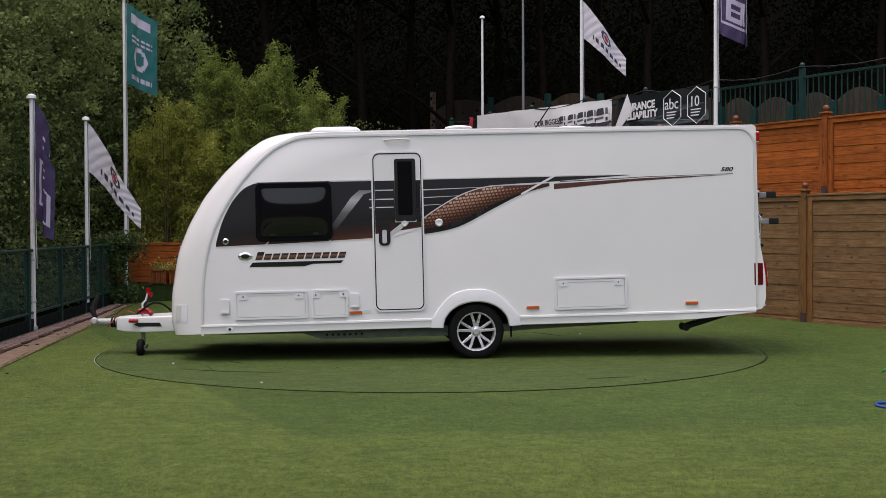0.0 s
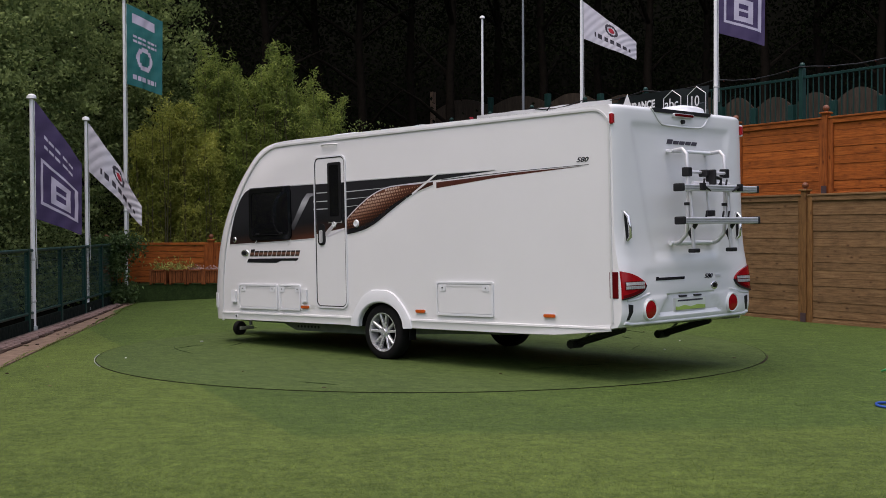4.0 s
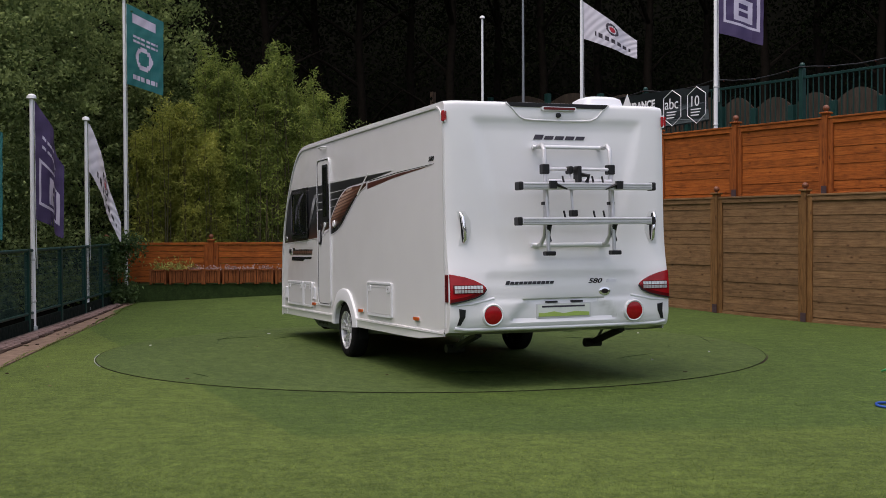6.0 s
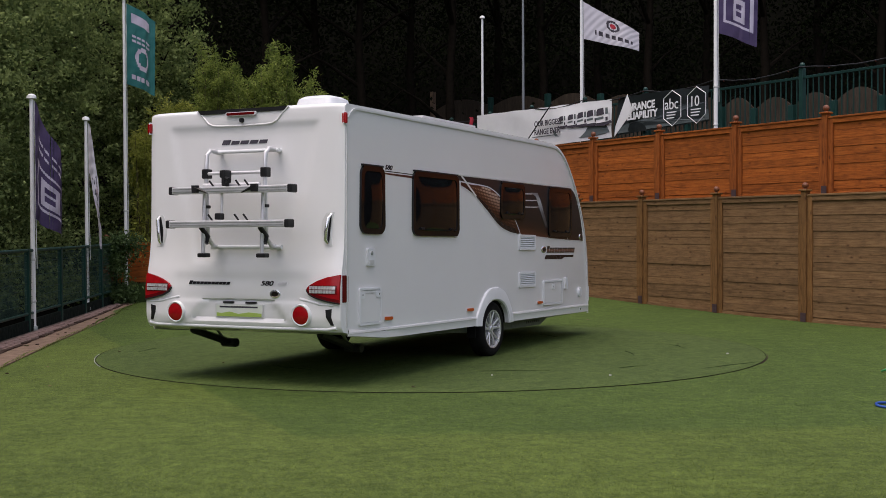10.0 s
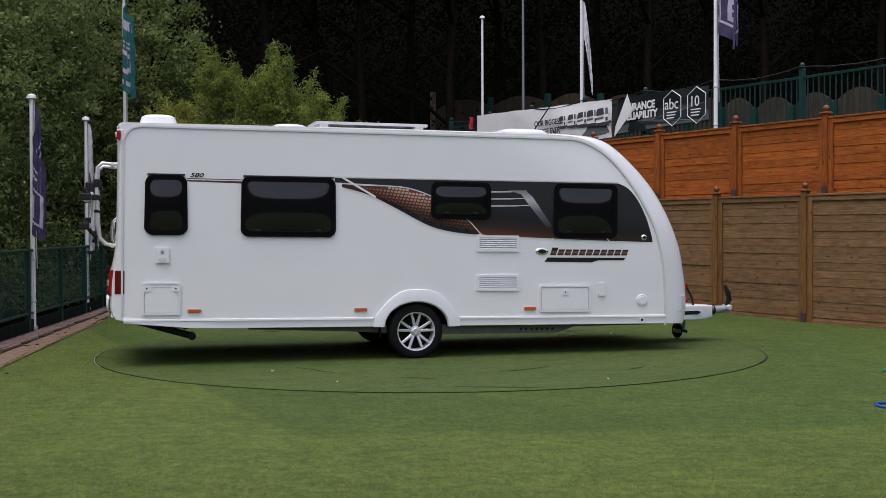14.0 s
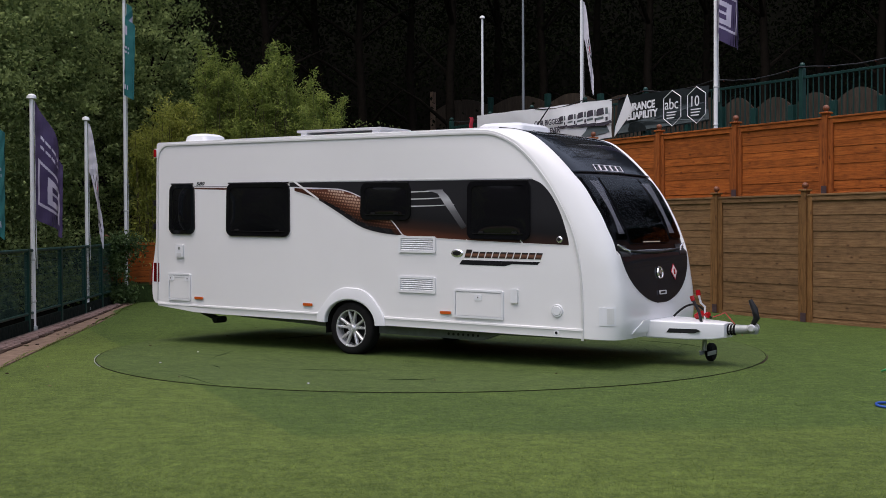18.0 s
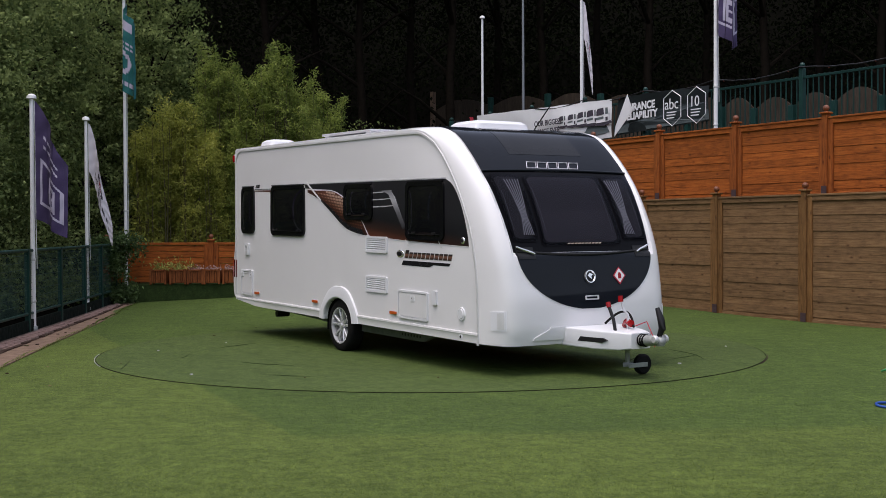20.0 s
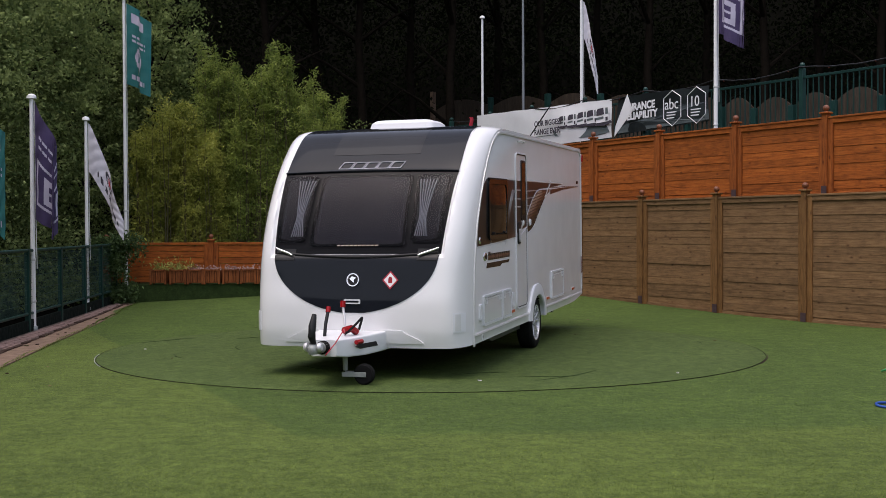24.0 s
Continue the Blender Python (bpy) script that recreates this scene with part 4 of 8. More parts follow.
def letters(body, size, parent, mat, at, name="lettering", bold=0.0, slant=0.0):
    """Raised lettering from the built-in font, as a mesh."""
    cu = bpy.data.curves.new(name, "FONT")
    cu.body, cu.size, cu.extrude, cu.align_x = body, size, 0.002, "LEFT"
    cu.offset, cu.shear = bold, slant
    tmp = bpy.data.objects.new(name, cu)
    scene.collection.objects.link(tmp)
    dg = bpy.context.evaluated_depsgraph_get()
    me = bpy.data.meshes.new_from_object(tmp.evaluated_get(dg))
    bpy.data.objects.remove(tmp)
    me.materials.clear()
    me.materials.append(mat)
    ob = new(name, me)
    ob.parent = parent
    ob.matrix_basis = at
    return ob


def sign_at(m, off, z, tilt=0.0):
    """A frame for lettering on a banner: x reads to the right over the lawn, y up."""
    p = along(m, off)
    return pose(p.x, p.y, z) @ Matrix.Rotation(radians(FANG + 180), 4, "Z") @ Matrix.Rotation(radians(90), 4, "X") @ Matrix.Rotation(radians(tilt), 4, "Z")


def build_banners():
    off = RAIL - 0.07
    a0, a1 = on_line(845, off), on_line(1083, off)
    b0, b1 = on_line(1092, off), on_line(1256, off)
    w = thing("white_banner", "white vinyl banner with a dark vehicle print, tied to the railing", "banner")
    at = banner_skin(a0, a1, off, lambda u: 4.23 - 0.085 * u, lambda u: 3.26 + 0.085 * u, seed=2, sag=0.03)
    part("sheet", banner_piece(at, 0, 1, 0, 1, 0, 60, 10), M["banner_white"], w, angle=60)

    def shape(pts, d, m):
        bm = B()
        prism(bm, pts, lambda u, v, q: at(u, v, q), d, d + 0.002)
        part("print_shape", bm, m, w)
    for k in range(5):   # a row of vehicle fronts: pale bodies, dark windscreens and grilles, a dark ground shadow
        u, g = 0.655 + 0.064 * k, 0.9 + 0.11 * k
        v0, ww, hh = 0.27 - 0.025 * k, 0.058 * (0.9 + 0.12 * k), 0.30 * (0.9 + 0.11 * k)

        def q(a, b):
            return (u + ww * a, v0 + hh * b)
        shape([q(0, 0.2), q(0.1, 0.0), q(0.85, -0.05), q(1.0, 0.12), q(1.02, 1.0), q(0.05, 1.05)], 0.02 + 0.005 * k, M["banner_white"])
        shape([q(0.06, 0.3), q(0.16, 0.12), q(0.6, 0.08), q(0.66, 0.5), q(0.08, 0.58)], 0.023 + 0.005 * k, M["ink"])
        shape([q(0.74, 0.1), q(0.92, 0.1), q(0.96, 0.5), q(0.76, 0.52)], 0.023 + 0.005 * k, M["banner_grey"])
        shape([q(0.06, 0.7), q(0.62, 0.64), q(0.64, 0.78), q(0.08, 0.84)], 0.023 + 0.005 * k, M["banner_grey"])
        shape([q(-0.1, 1.0), q(1.15, 0.96), q(1.3, 1.12), q(0.6, 1.28), q(-0.05, 1.18)], 0.019 + 0.005 * k, M["ink"])
        shape([q(0.78, 0.7), q(0.94, 0.7), q(0.95, 0.95), q(0.79, 0.95)], 0.023 + 0.005 * k, M["ink"])
    shape([(0.6, 0.63), (0.97, 0.66), (0.99, 0.86), (0.8, 0.92), (0.62, 0.78)], 0.006, M["banner_grey"])
    part("print_bar", banner_piece(at, 0.24, 0.38, 0.86, 0.96, 0.006, 6, 2), M["ink"], w)
    part("print_bar", banner_piece(at, 0.45, 0.63, 0.73, 0.745, 0.006, 6, 1), M["banner_grey"], w)
    ma = a0 + (a1 - a0) * 0.485
    letters("OUR BIGGEST", 0.17, w, M["ink"], sign_at(ma, off - 0.07, 3.76), bold=0.004)
    letters("RANGE EVER", 0.17, w, M["ink"], sign_at(ma, off - 0.07, 3.57), bold=0.004)
    d = thing("dark_banner", "dark teal-grey vinyl banner with one corner folded over", "banner")
    at2 = banner_skin(b0, b1, off, lambda u: 4.165 - 0.03 * u, lambda u: 3.37 + 0.09 * u, seed=5, sag=0.03)
    part("sheet", banner_piece(at2, 0, 1, 0, 1, 0, 40, 8), M["banner_dark"], d, angle=60)
    # pale printed hills across the foot
    for k, (lift_, m_) in enumerate(((0.52, "banner_mist"), (0.74, "banner_grey"))):
        tops = [(u, lift_ + 0.1 * math.sin(u * 7 + 2 * k) * (0.6 + 0.4 * math.sin(u * 17 + k)) - 0.08 * u) for u in (0.02 + 0.98 * q / 25 for q in range(26))]
        prism_pts = tops + [(1.0, 0.9 + 0.06 * k), (0.02, 0.9 + 0.06 * k)]
        part("printed_hill", prism(B(), prism_pts, lambda u, v, q: at2(u, v, q), 0.006 + 0.004 * k, 0.008 + 0.004 * k), M[m_], d)
    bm = B()
    for dd in (0.02, 0.024):
        prism(bm, [(-0.02, 1.03), (0.0, 0.75), (0.13, -0.05), (0.2, 0.42)], lambda u, v, q: at2(u, v, q), dd, dd + 0.002)
    part("folded_corner", bm, M["banner_white"], d, "pale folded-over corner")
    mb = b0 + (b1 - b0) * 0.17
    letters("URANCE", 0.205, d, M["banner_white"], sign_at(mb, off - 0.07, 3.83, 1), bold=0.008)
    letters("ELIABILITY", 0.2, d, M["banner_white"], sign_at(mb + 0.05, off - 0.07, 3.65, 1), bold=0.008)
    for u, n in ((0.65, "abc"), (0.9, "10")):
        m0 = b0 + (b1 - b0) * u
        hexa = [(0.0, 0.36), (0.25, 0.22), (0.25, -0.17), (0.0, -0.33), (-0.25, -0.17), (-0.25, 0.22)]
        bm = B()
        ring = [sign_at(m0, off - 0.07, 3.76) @ Vector((x, y, 0)) for x, y in hexa + hexa[:1]]
        tube(bm, ring, 0.009, 6)
        part("emblem", bm, M["banner_white"], d)
        letters(n, 0.3 if n == "abc" else 0.28, d, M["banner_white"], sign_at(m0, off - 0.07, 3.76) @ pose(-0.225 if n == "abc" else -0.2, 0, 0))
        for j in range(3):
            part("print_bar", box(B(), -0.16, 0.12 - 0.03 * j, -0.011, 0.011, -0.003, 0.003), M["banner_white"], d, at=sign_at(m0, off - 0.07, 3.7 - 0.055 * j))
    # cords that tie the white banner
    bm = B()
    p, q = along(on_line(985, off), off - 0.12), along(on_line(935, off), off - 0.12)
    tube(bm, [(p.x, p.y, 4.22), (q.x, q.y, 3.35)], 0.015, 6)
    solo("tie_cord", bm, M["black"], "black cord tied across the white banner", "cord")
    # a scrap of red cloth at the end of the white banner
    p = along(on_line(838, off), off - 0.05)
    bm = B()
    sheet(bm, [[(p.x + 0.05 * math.sin(j * 1.3) * 0.3 + (i - 1.5) * 0.03, p.y + 0.02 * math.sin(i * 2 + j), 4.2 - 0.06 * j) for i in range(4)] for j in range(6)])
    ext = bmesh.ops.extrude_face_region(bm, geom=list(bm.faces))
    for v in ext["geom"]:
        if isinstance(v, bmesh.types.BMVert):
            v.co.y -= 0.006
    solo("red_cloth", bm, M["ink_red"], "scrap of red cloth tied beside the white banner", "cloth", angle=60)


def build_scalloped():
    """Brown close-board fence with a wavy top behind the railing."""
    f = thing("scalloped_fence", "weathered brown fence with a wavy top behind the railing", "fence", kind="structure")
    off, foot = 5.2, 2.8
    ms = [on_line(u, off) for u in (770, 872, 973, 1066, 1150, 1220, 1280, 1337, 1405, 1478, 1565, 1660)]

    def crest(m):
        """The line of the tops, which climbs with the bank."""
        return float(np.interp(m, [2.0, 6.0, 13.3, 19.2], [4.2, 4.22, 5.05, 5.4]))
    for i, m in enumerate(ms):
        part("post", box(B(), -0.08, 0.08, -0.06, 0.06, 0.0, crest(m) - foot + (0.42 if i == 0 else 0.06 if m > 10 else -0.17), 0.008), M["sand"] if i == 0 else M["green_metal"], f, "pale end post" if i == 0 else "", at=lie(m, off - 0.05, foot))
    for a, b in zip(ms, ms[1:]):
        n = max(6, int(abs(b - a) / 0.14))
        half_ = abs(b - a) / n * 0.485
        for k in range(n):
            m0, m1 = a + (b - a) * k / n, a + (b - a) * (k + 1) / n
            h0, h1 = (crest(m) - foot - 0.2 + 0.26 * math.sin(math.pi * q / n) for m, q in ((m0, k), (m1, k + 1)))
            if b < a:
                h0, h1 = h1, h0
            bm = prism(B(), [(-half_, 0.0), (half_, 0.0), (half_, h1), (-half_, h0)], lambda x, z, d: (x, d, z), -0.01, 0.01)
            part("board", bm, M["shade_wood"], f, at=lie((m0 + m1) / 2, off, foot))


def flagpole(name, label, x, y, z0, z1, r, mat, cap=True):
    p = thing(name, label, "flagpole", pose(x, y, z0), "flagpoles")
    h = z1 - z0
    part("shaft", tube(B(), [(0, 0, 0), (0, 0, h * 0.45), (0, 0, h)], [r * 1.1, r, r * 0.85], 14), mat, p, angle=50)
    if cap:
        part("cap", lathe(B(), [(0.0, 0.07), (0.03, 0.065), (r * 2.0, 0.04), (r * 2.1, 0.0), (r * 1.2, -0.01), (0, -0.01)], 16), mat, p, "domed white cap", at=pose(0, 0, h), angle=50)
    part("base_collar", lathe(B(), [(r * 1.8, 0), (r * 1.8, 0.05), (r * 1.2, 0.07), (0, 0.07)], 14), M["galv"], p, angle=50)
    for z in (0.12, 0.3):
        if h > 1:
            part("cleat_band", lathe(B(), [(r * 1.12, z * h), (r * 1.3, z * h + 0.01), (r * 1.3, z * h + 0.03), (r * 1.12, z * h + 0.04)], 12), M["trim"], p, angle=50)
    return p


POLES = {}


def build_poles():
    POLES["a"] = (-5.84, 2.99, 0.0, 3.38)
    POLES["b"] = (-6.22, 7.0, 0.03, 3.42)
    POLES["c"] = (-6.21, 9.65, 0.0, 6.08)
    POLES["h"] = (-5.86, 0.5, 0.0, 3.0)
    for k, r in (("h", 0.034), ("a", 0.034), ("b", 0.032), ("c", 0.034)):
        x, y, z0, z1 = POLES[k]
        flagpole("flagpole", "white flagpole standing beside the mesh fence", x, y, z0, z1, r, M["pole"])
    for k, u, off, top, r, mat in (("d", 1030, 2.1, 6.9, 0.035, "pole"), ("e", 1267, 1.2, 6.7, 0.036, "pole"), ("f", 855, 2.1, 6.75, 0.032, "pole"), ("g", 927, 3.4, 7.6, 0.035, "pole_grey")):
        p = along(on_line(u, off), off)
        POLES[k] = (p.x, p.y, 2.85, top)
        flagpole("flagpole", "white flagpole on the terrace" if mat == "pole" else "plain grey flagpole on the terrace", p.x, p.y, 2.85, top, r, M[mat])


def build_litter():
    """Small dead leaves and pale crumbs lying on the turf."""
    rng = random.Random(31)
    for k in range(26):
        y = rng.uniform(-3.5, 9.0)
        x = rng.uniform(-4.5, 3.8)
        if math.hypot(x, y) < 4.1:
            continue
        bm = B()
        s = rng.uniform(0.012, 0.03)
        prism(bm, [(s * rng.uniform(0.5, 1) * math.cos(i * 1.05), s * rng.uniform(0.4, 0.8) * math.sin(i * 1.05)) for i in range(6)], lambda u, v, d: (u, v, d), 0, 0.005)
        pale_ = k % 3 == 0
        solo("dead_leaf", bm, M["sand"] if pale_ else M["kerb"], "small pale dry leaf lying on the turf" if pale_ else "small dark dead leaf lying on the turf", "leaf", pose(x, y, rise(x, y) + 0.004, 0, 0, rng.uniform(0, 360)), "dead leaves on the turf")


def build_hose():
    """A loop of blue hose and a green plastic handle on the lawn's edge."""
    x, y = 3.88, -4.88
    bm = B()
    pts = [(0.2 * math.cos(a), 0.16 * math.sin(a), 0.012 + 0.004 * math.sin(3 * a)) for a in np.linspace(0, 2 * math.pi, 33)]
    tube(bm, pts, 0.011, 8)
    solo("hose_loop", bm, M["hose_blue"], "blue hose loop lying on the turf", "hose", pose(x, y, -0.008), angle=60)
    bm = B()
    tube(bm, [(-0.08, 0, 0.012), (0.0, 0.02, 0.03), (0.15, 0.03, 0.035), (0.3, 0.0, 0.03)], [0.008, 0.016, 0.02, 0.02], 8)
    solo("garden_tool", bm, M["hose_green"], "green plastic garden handle lying on the turf", "tool", pose(4.63, -2.55, -0.006), angle=60)


# ---- the caravan: x towards its drawbar, y towards its door side, z up from the turf ----
HW = 1.125
ARCH = (-0.44, 0.36, 0.4)
CENTRE = [(2.935, 0.35), (2.965, 0.5), (2.965, 0.65), (2.955, 0.8), (2.925, 0.98), (2.88, 1.22), (2.805, 1.43), (2.71, 1.63), (2.575, 1.86), (2.435, 2.04), (2.26, 2.22), (2.05, 2.4), (1.87, 2.51), (1.61, 2.568), (1.2, 2.585)]
EDGE = [(2.61, 0.36), (2.605, 0.5), (2.6, 0.63), (2.595, 0.78), (2.585, 0.95), (2.55, 1.2), (2.48, 1.46), (2.39, 1.66), (2.265, 1.87), (2.145, 2.04), (1.98, 2.23), (1.785, 2.4), (1.58, 2.5), (1.4, 2.54), (1.15, 2.555)]


def spline(pts, f):
    """A smooth curve through pts, f from 0 to 1."""
    n = len(pts) - 1
    x = min(max(f, 0), 0.99999) * n
    i, t = int(x), x - int(x)
    p = [pts[min(max(i + k, 0), n)] for k in (-1, 0, 1, 2)]
    return tuple(0.5 * (2 * p[1][a] + (p[2][a] - p[0][a]) * t + (2 * p[0][a] - 5 * p[1][a] + 4 * p[2][a] - p[3][a]) * t * t
                        + (3 * p[1][a] - p[0][a] - 3 * p[2][a] + p[3][a]) * t ** 3) for a in (0, 1))


def glass_half(z):
    """Half the width of the sunken dark part of the nose at height z; white pillars stand proud beside it."""
    return float(np.interp(z, [1.25, 2.08, 2.6], [0.905, 0.965, 0.965]))


def front(f, y, off=0.0):
    """A place on the bowed front: f from the foot (0) to the roof (1)."""
    def bow(v):
        t = min(abs(v) / HW, 1.0)
        return t ** 15
    w = bow(y)

    def at(g):
        c, e = spline(CENTRE, g), spline(EDGE, g)
        deep = 0.03 * step01((glass_half(c[1]) - abs(y)) / 0.03) * step01((c[1] - 1.22) / 0.06) * (1 - step01((g - 0.9) / 0.06))
        return Vector((c[0] + (e[0] - c[0]) * w - deep, y, c[1] + (e[1] - c[1]) * w - 0.3 * deep))
    p = at(f)
    if off:
        t = at(min(f + 0.01, 1)) - at(max(f - 0.01, 0))
        n = Vector((t.z, 0, -t.x)).normalized()
        dw = (bow(abs(y) + 0.02) - w) / 0.02 * (spline(CENTRE, f)[0] - spline(EDGE, f)[0])
        n = Vector((n.x, dw * n.x * (1 if y > 0 else -1), n.z)).normalized()
        p = p + n * off
    return p


def f_at(z):
    """The front's parameter at a height of its middle line."""
    lo, hi = 0.0, 1.0
    for _ in range(40):
        mid = (lo + hi) / 2
        if spline(CENTRE, mid)[1] < z:
            lo = mid
        else:
            hi = mid
    return lo


REAR = [(-3.7, 2.5), (-3.703, 2.2), (-3.705, 1.8), (-3.709, 1.4), (-3.718, 1.25), (-3.735, 1.12), (-3.758, 1.0), (-3.777, 0.85), (-3.78, 0.7), (-3.78, 0.58), (-3.76, 0.5), (-3.73, 0.46)]


def step01(t):
    t = min(max(t, 0.0), 1.0)
    return t * t * (3 - 2 * t)


def rear(z, y):
    """x of the back panel at height z: a swelling foot, a dished middle under the rack, a recess round the plate."""
    zz = sorted(REAR, key=lambda p: p[1])
    x = float(np.interp(z, [p[1] for p in zz], [p[0] for p in zz]))
    half = 0.54 + 0.24 * (z - 1.1)
    dish = 0.02 * step01((half - abs(y)) / 0.1 + 0.5) * step01((z - 1.06) / 0.1) * step01((2.42 - z) / 0.08)
    hp = 0.54 - (z - 0.56) * 0.9
    plate_in = 0.034 * step01((hp - abs(y)) / 0.035 + 0.5) * step01((z - 0.53) / 0.04) * step01((0.755 - z) / 0.022)
    cheek = 0.011 * step01((z - 0.70) / 0.05) * step01((1.02 - z) / 0.1) * step01((0.80 - abs(y)) / 0.06)
    return x + dish + plate_in + cheek + 0.03 * abs(y / HW) ** 16


def build_body(van):
    bm = B()
    half = [0.1, 0.2, 0.3, 0.36, 0.42, 0.47, 0.51, 0.55, 0.59, 0.63, 0.67, 0.71, 0.75, 0.79, 0.83, 0.85, 0.87, 0.89, 0.91, 0.93, 0.95, 0.97, 0.99, 1.02, 1.05, 1.075, 1.095, 1.11, 1.12, 1.125]
    ycols = [-v for v in half[::-1]] + [0.0] + half
    cols = []
    for y in ycols:
        loop = [front(k / 64, y) for k in range(65)]
        for x in (0.8, 0.2, -0.6, -1.4, -2.2, -3.0, -3.5):
            tail = min(max((-1.0 - x) / 2.5, 0.0), 1.0)
            crown = 2.585 - 0.027 * tail - (0.012 - 0.01 * tail) * (y / HW) ** 2 - (0.018 - 0.01 * tail) * abs(y / HW) ** 24
            loop.append(Vector((x, y, crown)))
        xr = rear(2.5, y)
        for a in range(0, 91, 18):
            loop.append(Vector((xr + 0.045 - 0.045 * math.sin(radians(a)), y, crown - 0.045 + 0.045 * math.cos(radians(a)))))
        loop += [Vector((rear(z, y), y, z)) for z in (2.46, 2.43, 2.41, 2.39, 2.37, 2.34, 2.28, 2.2, 2.1, 2.0, 1.9, 1.8, 1.7, 1.6, 1.5, 1.4, 1.3, 1.24, 1.2, 1.17, 1.14, 1.11, 1.08, 1.05, 1.02, 0.99, 0.96, 0.92, 0.88, 0.84, 0.8, 0.77, 0.75, 0.735, 0.72, 0.7, 0.67, 0.64, 0.6, 0.57, 0.55, 0.53, 0.5, 0.48, 0.46)]
        loop += [Vector((-3.45, y, 0.415)), Vector((-3.0, y, 0.385)), Vector((-2.0, y, 0.365))]
        cx, cz, r = ARCH
        for a in range(180, -1, -15):
            loop.append(Vector((cx + r * math.cos(radians(a)), y, cz + (r * 0.72) * math.sin(radians(a)))))
        loop += [Vector((1.0, y, 0.357)), Vector((2.2, y, 0.357))]
        cols.append([bm.verts.new(p) for p in loop])
    n = len(cols[0])
    for a, b in zip(cols, cols[1:]):
        for k in range(n):
            bm.faces.new((a[k], a[(k + 1) % n], b[(k + 1) % n], b[k]))
    bm.faces.new(cols[0])
    bm.faces.new(cols[-1])
    return part("body_shell", bm, M["white"], van, "white gloss panelled shell with a bowed nose", angle=28)


def side(sgn):
    """Places an outline (x, z) on a side wall, d metres proud of it."""
    return lambda x, z, d: (x, sgn * (HW + d), z)


def plate(bm, pts, sgn, d0, d1):
    return prism(bm, pts, side(sgn), d0, d1)


def frame_ring(bm, outer, inner, put, a, b):
    """A solid ring between two outlines of the same count."""
    n = len(outer)
    v = [[bm.verts.new(put(u, w, d)) for u, w in o] for o in (outer, inner) for d in (a, b)]
    oa, ob, ia, ib = v
    for i in range(n):
        j = (i + 1) % n
        for q in ((oa[i], oa[j], ob[j], ob[i]), (ia[i], ib[i], ib[j], ia[j]), (ob[i], ob[j], ib[j], ib[i]), (oa[i], ia[i], ia[j], oa[j])):
            bm.faces.new(q)
    return bm


def line_strip(bm, pts, w, put, d0, d1):
    """A thin stripe of width w along pts."""
    up, dn = [], []
    for i, (u, v) in enumerate(pts):
        a, b = pts[max(i - 1, 0)], pts[min(i + 1, len(pts) - 1)]
        t = Vector((b[0] - a[0], b[1] - a[1])).normalized()
        ww = w[i] if isinstance(w, (list, tuple)) else w
        up.append((u - t.y * ww / 2, v + t.x * ww / 2))
        dn.append((u + t.y * ww / 2, v - t.x * ww / 2))
    return prism(bm, up + dn[::-1], put, d0, d1)


def smooth_pts(pts, n=6):
    k = (len(pts) - 1) * n
    return [spline(pts, i / k) for i in range(k + 1)]


def awning_rail(van, sgn):
    path = [(2.605, 0.37)] + [spline(EDGE, f / 24) for f in range(1, 23)]
    path = [(x - 0.015, z - 0.03) for x, z in path]
    path += [(1.1, 2.512), (-0.5, 2.512), (-2.0, 2.512), (-3.4, 2.512)]
    path += [(-3.455 - 0.19 * math.sin(radians(a)), 2.322 + 0.19 * math.cos(radians(a))) for a in range(0, 91, 15)]
    path += [(-3.645, 1.5), (-3.645, 0.5)]
    part("awning_rail", line_strip(B(), path, 0.022, side(sgn), -0.004, 0.012), M["trim"], van, "pale awning rail along the side's edge", angle=40)


def arch_moulding(van, sgn):
    outer = smooth_pts([(-0.93, 0.45), (-0.83, 0.58), (-0.69, 0.71), (-0.56, 0.765), (-0.44, 0.772), (-0.3, 0.765), (-0.16, 0.71), (-0.03, 0.58), (0.06, 0.45)], 4)
    inner = [(ARCH[0] + 0.365 * math.cos(radians(180 - 180 * i / (len(outer) - 1))), 0.36 + 0.27 * math.sin(radians(180 - 180 * i / (len(outer) - 1)))) for i in range(len(outer))]
    outer = [(-0.94, 0.357)] + outer + [(0.07, 0.357)]
    inner = [(-0.81, 0.352)] + inner + [(-0.07, 0.352)]
    bm = B()
    rows = []
    for t, d in ((0.0, 0.0), (0.04, 0.022), (0.3, 0.03), (0.9, 0.034), (1.0, 0.02), (1.0, -0.03)):
        rows.append([(o[0] + (i[0] - o[0]) * t, sgn * (HW + d), o[1] + (i[1] - o[1]) * t) for o, i in zip(outer, inner)])
    sheet(bm, rows)
    part("arch_moulding", bm, M["white_plastic"], van, "white moulded wheel arch", angle=35)


def skirt(van, sgn):
    for x0, x1 in ((-3.63, -0.93), (0.06, 2.6)):
        bm = B()
        pts = [(0.0, 0.463), (0.016, 0.458), (0.018, 0.44), (0.01, 0.425), (0.012, 0.362), (0.0, 0.357)]
        rows = []
        for i in range(9):
            x = x0 + (x1 - x0) * i / 8
            k = max(0.0, (-2.9 - x) / 0.7)
            rows.append([(x, sgn * (HW + d), z + (0.06 * k if z < 0.43 else 0.0)) for d, z in pts])
        sheet(bm, rows)
        bm.faces.new(list(bm.verts)[:len(pts)])
        part("side_skirt", bm, M["white"], van, "white lower side skirt with a ribbed lip", angle=30)


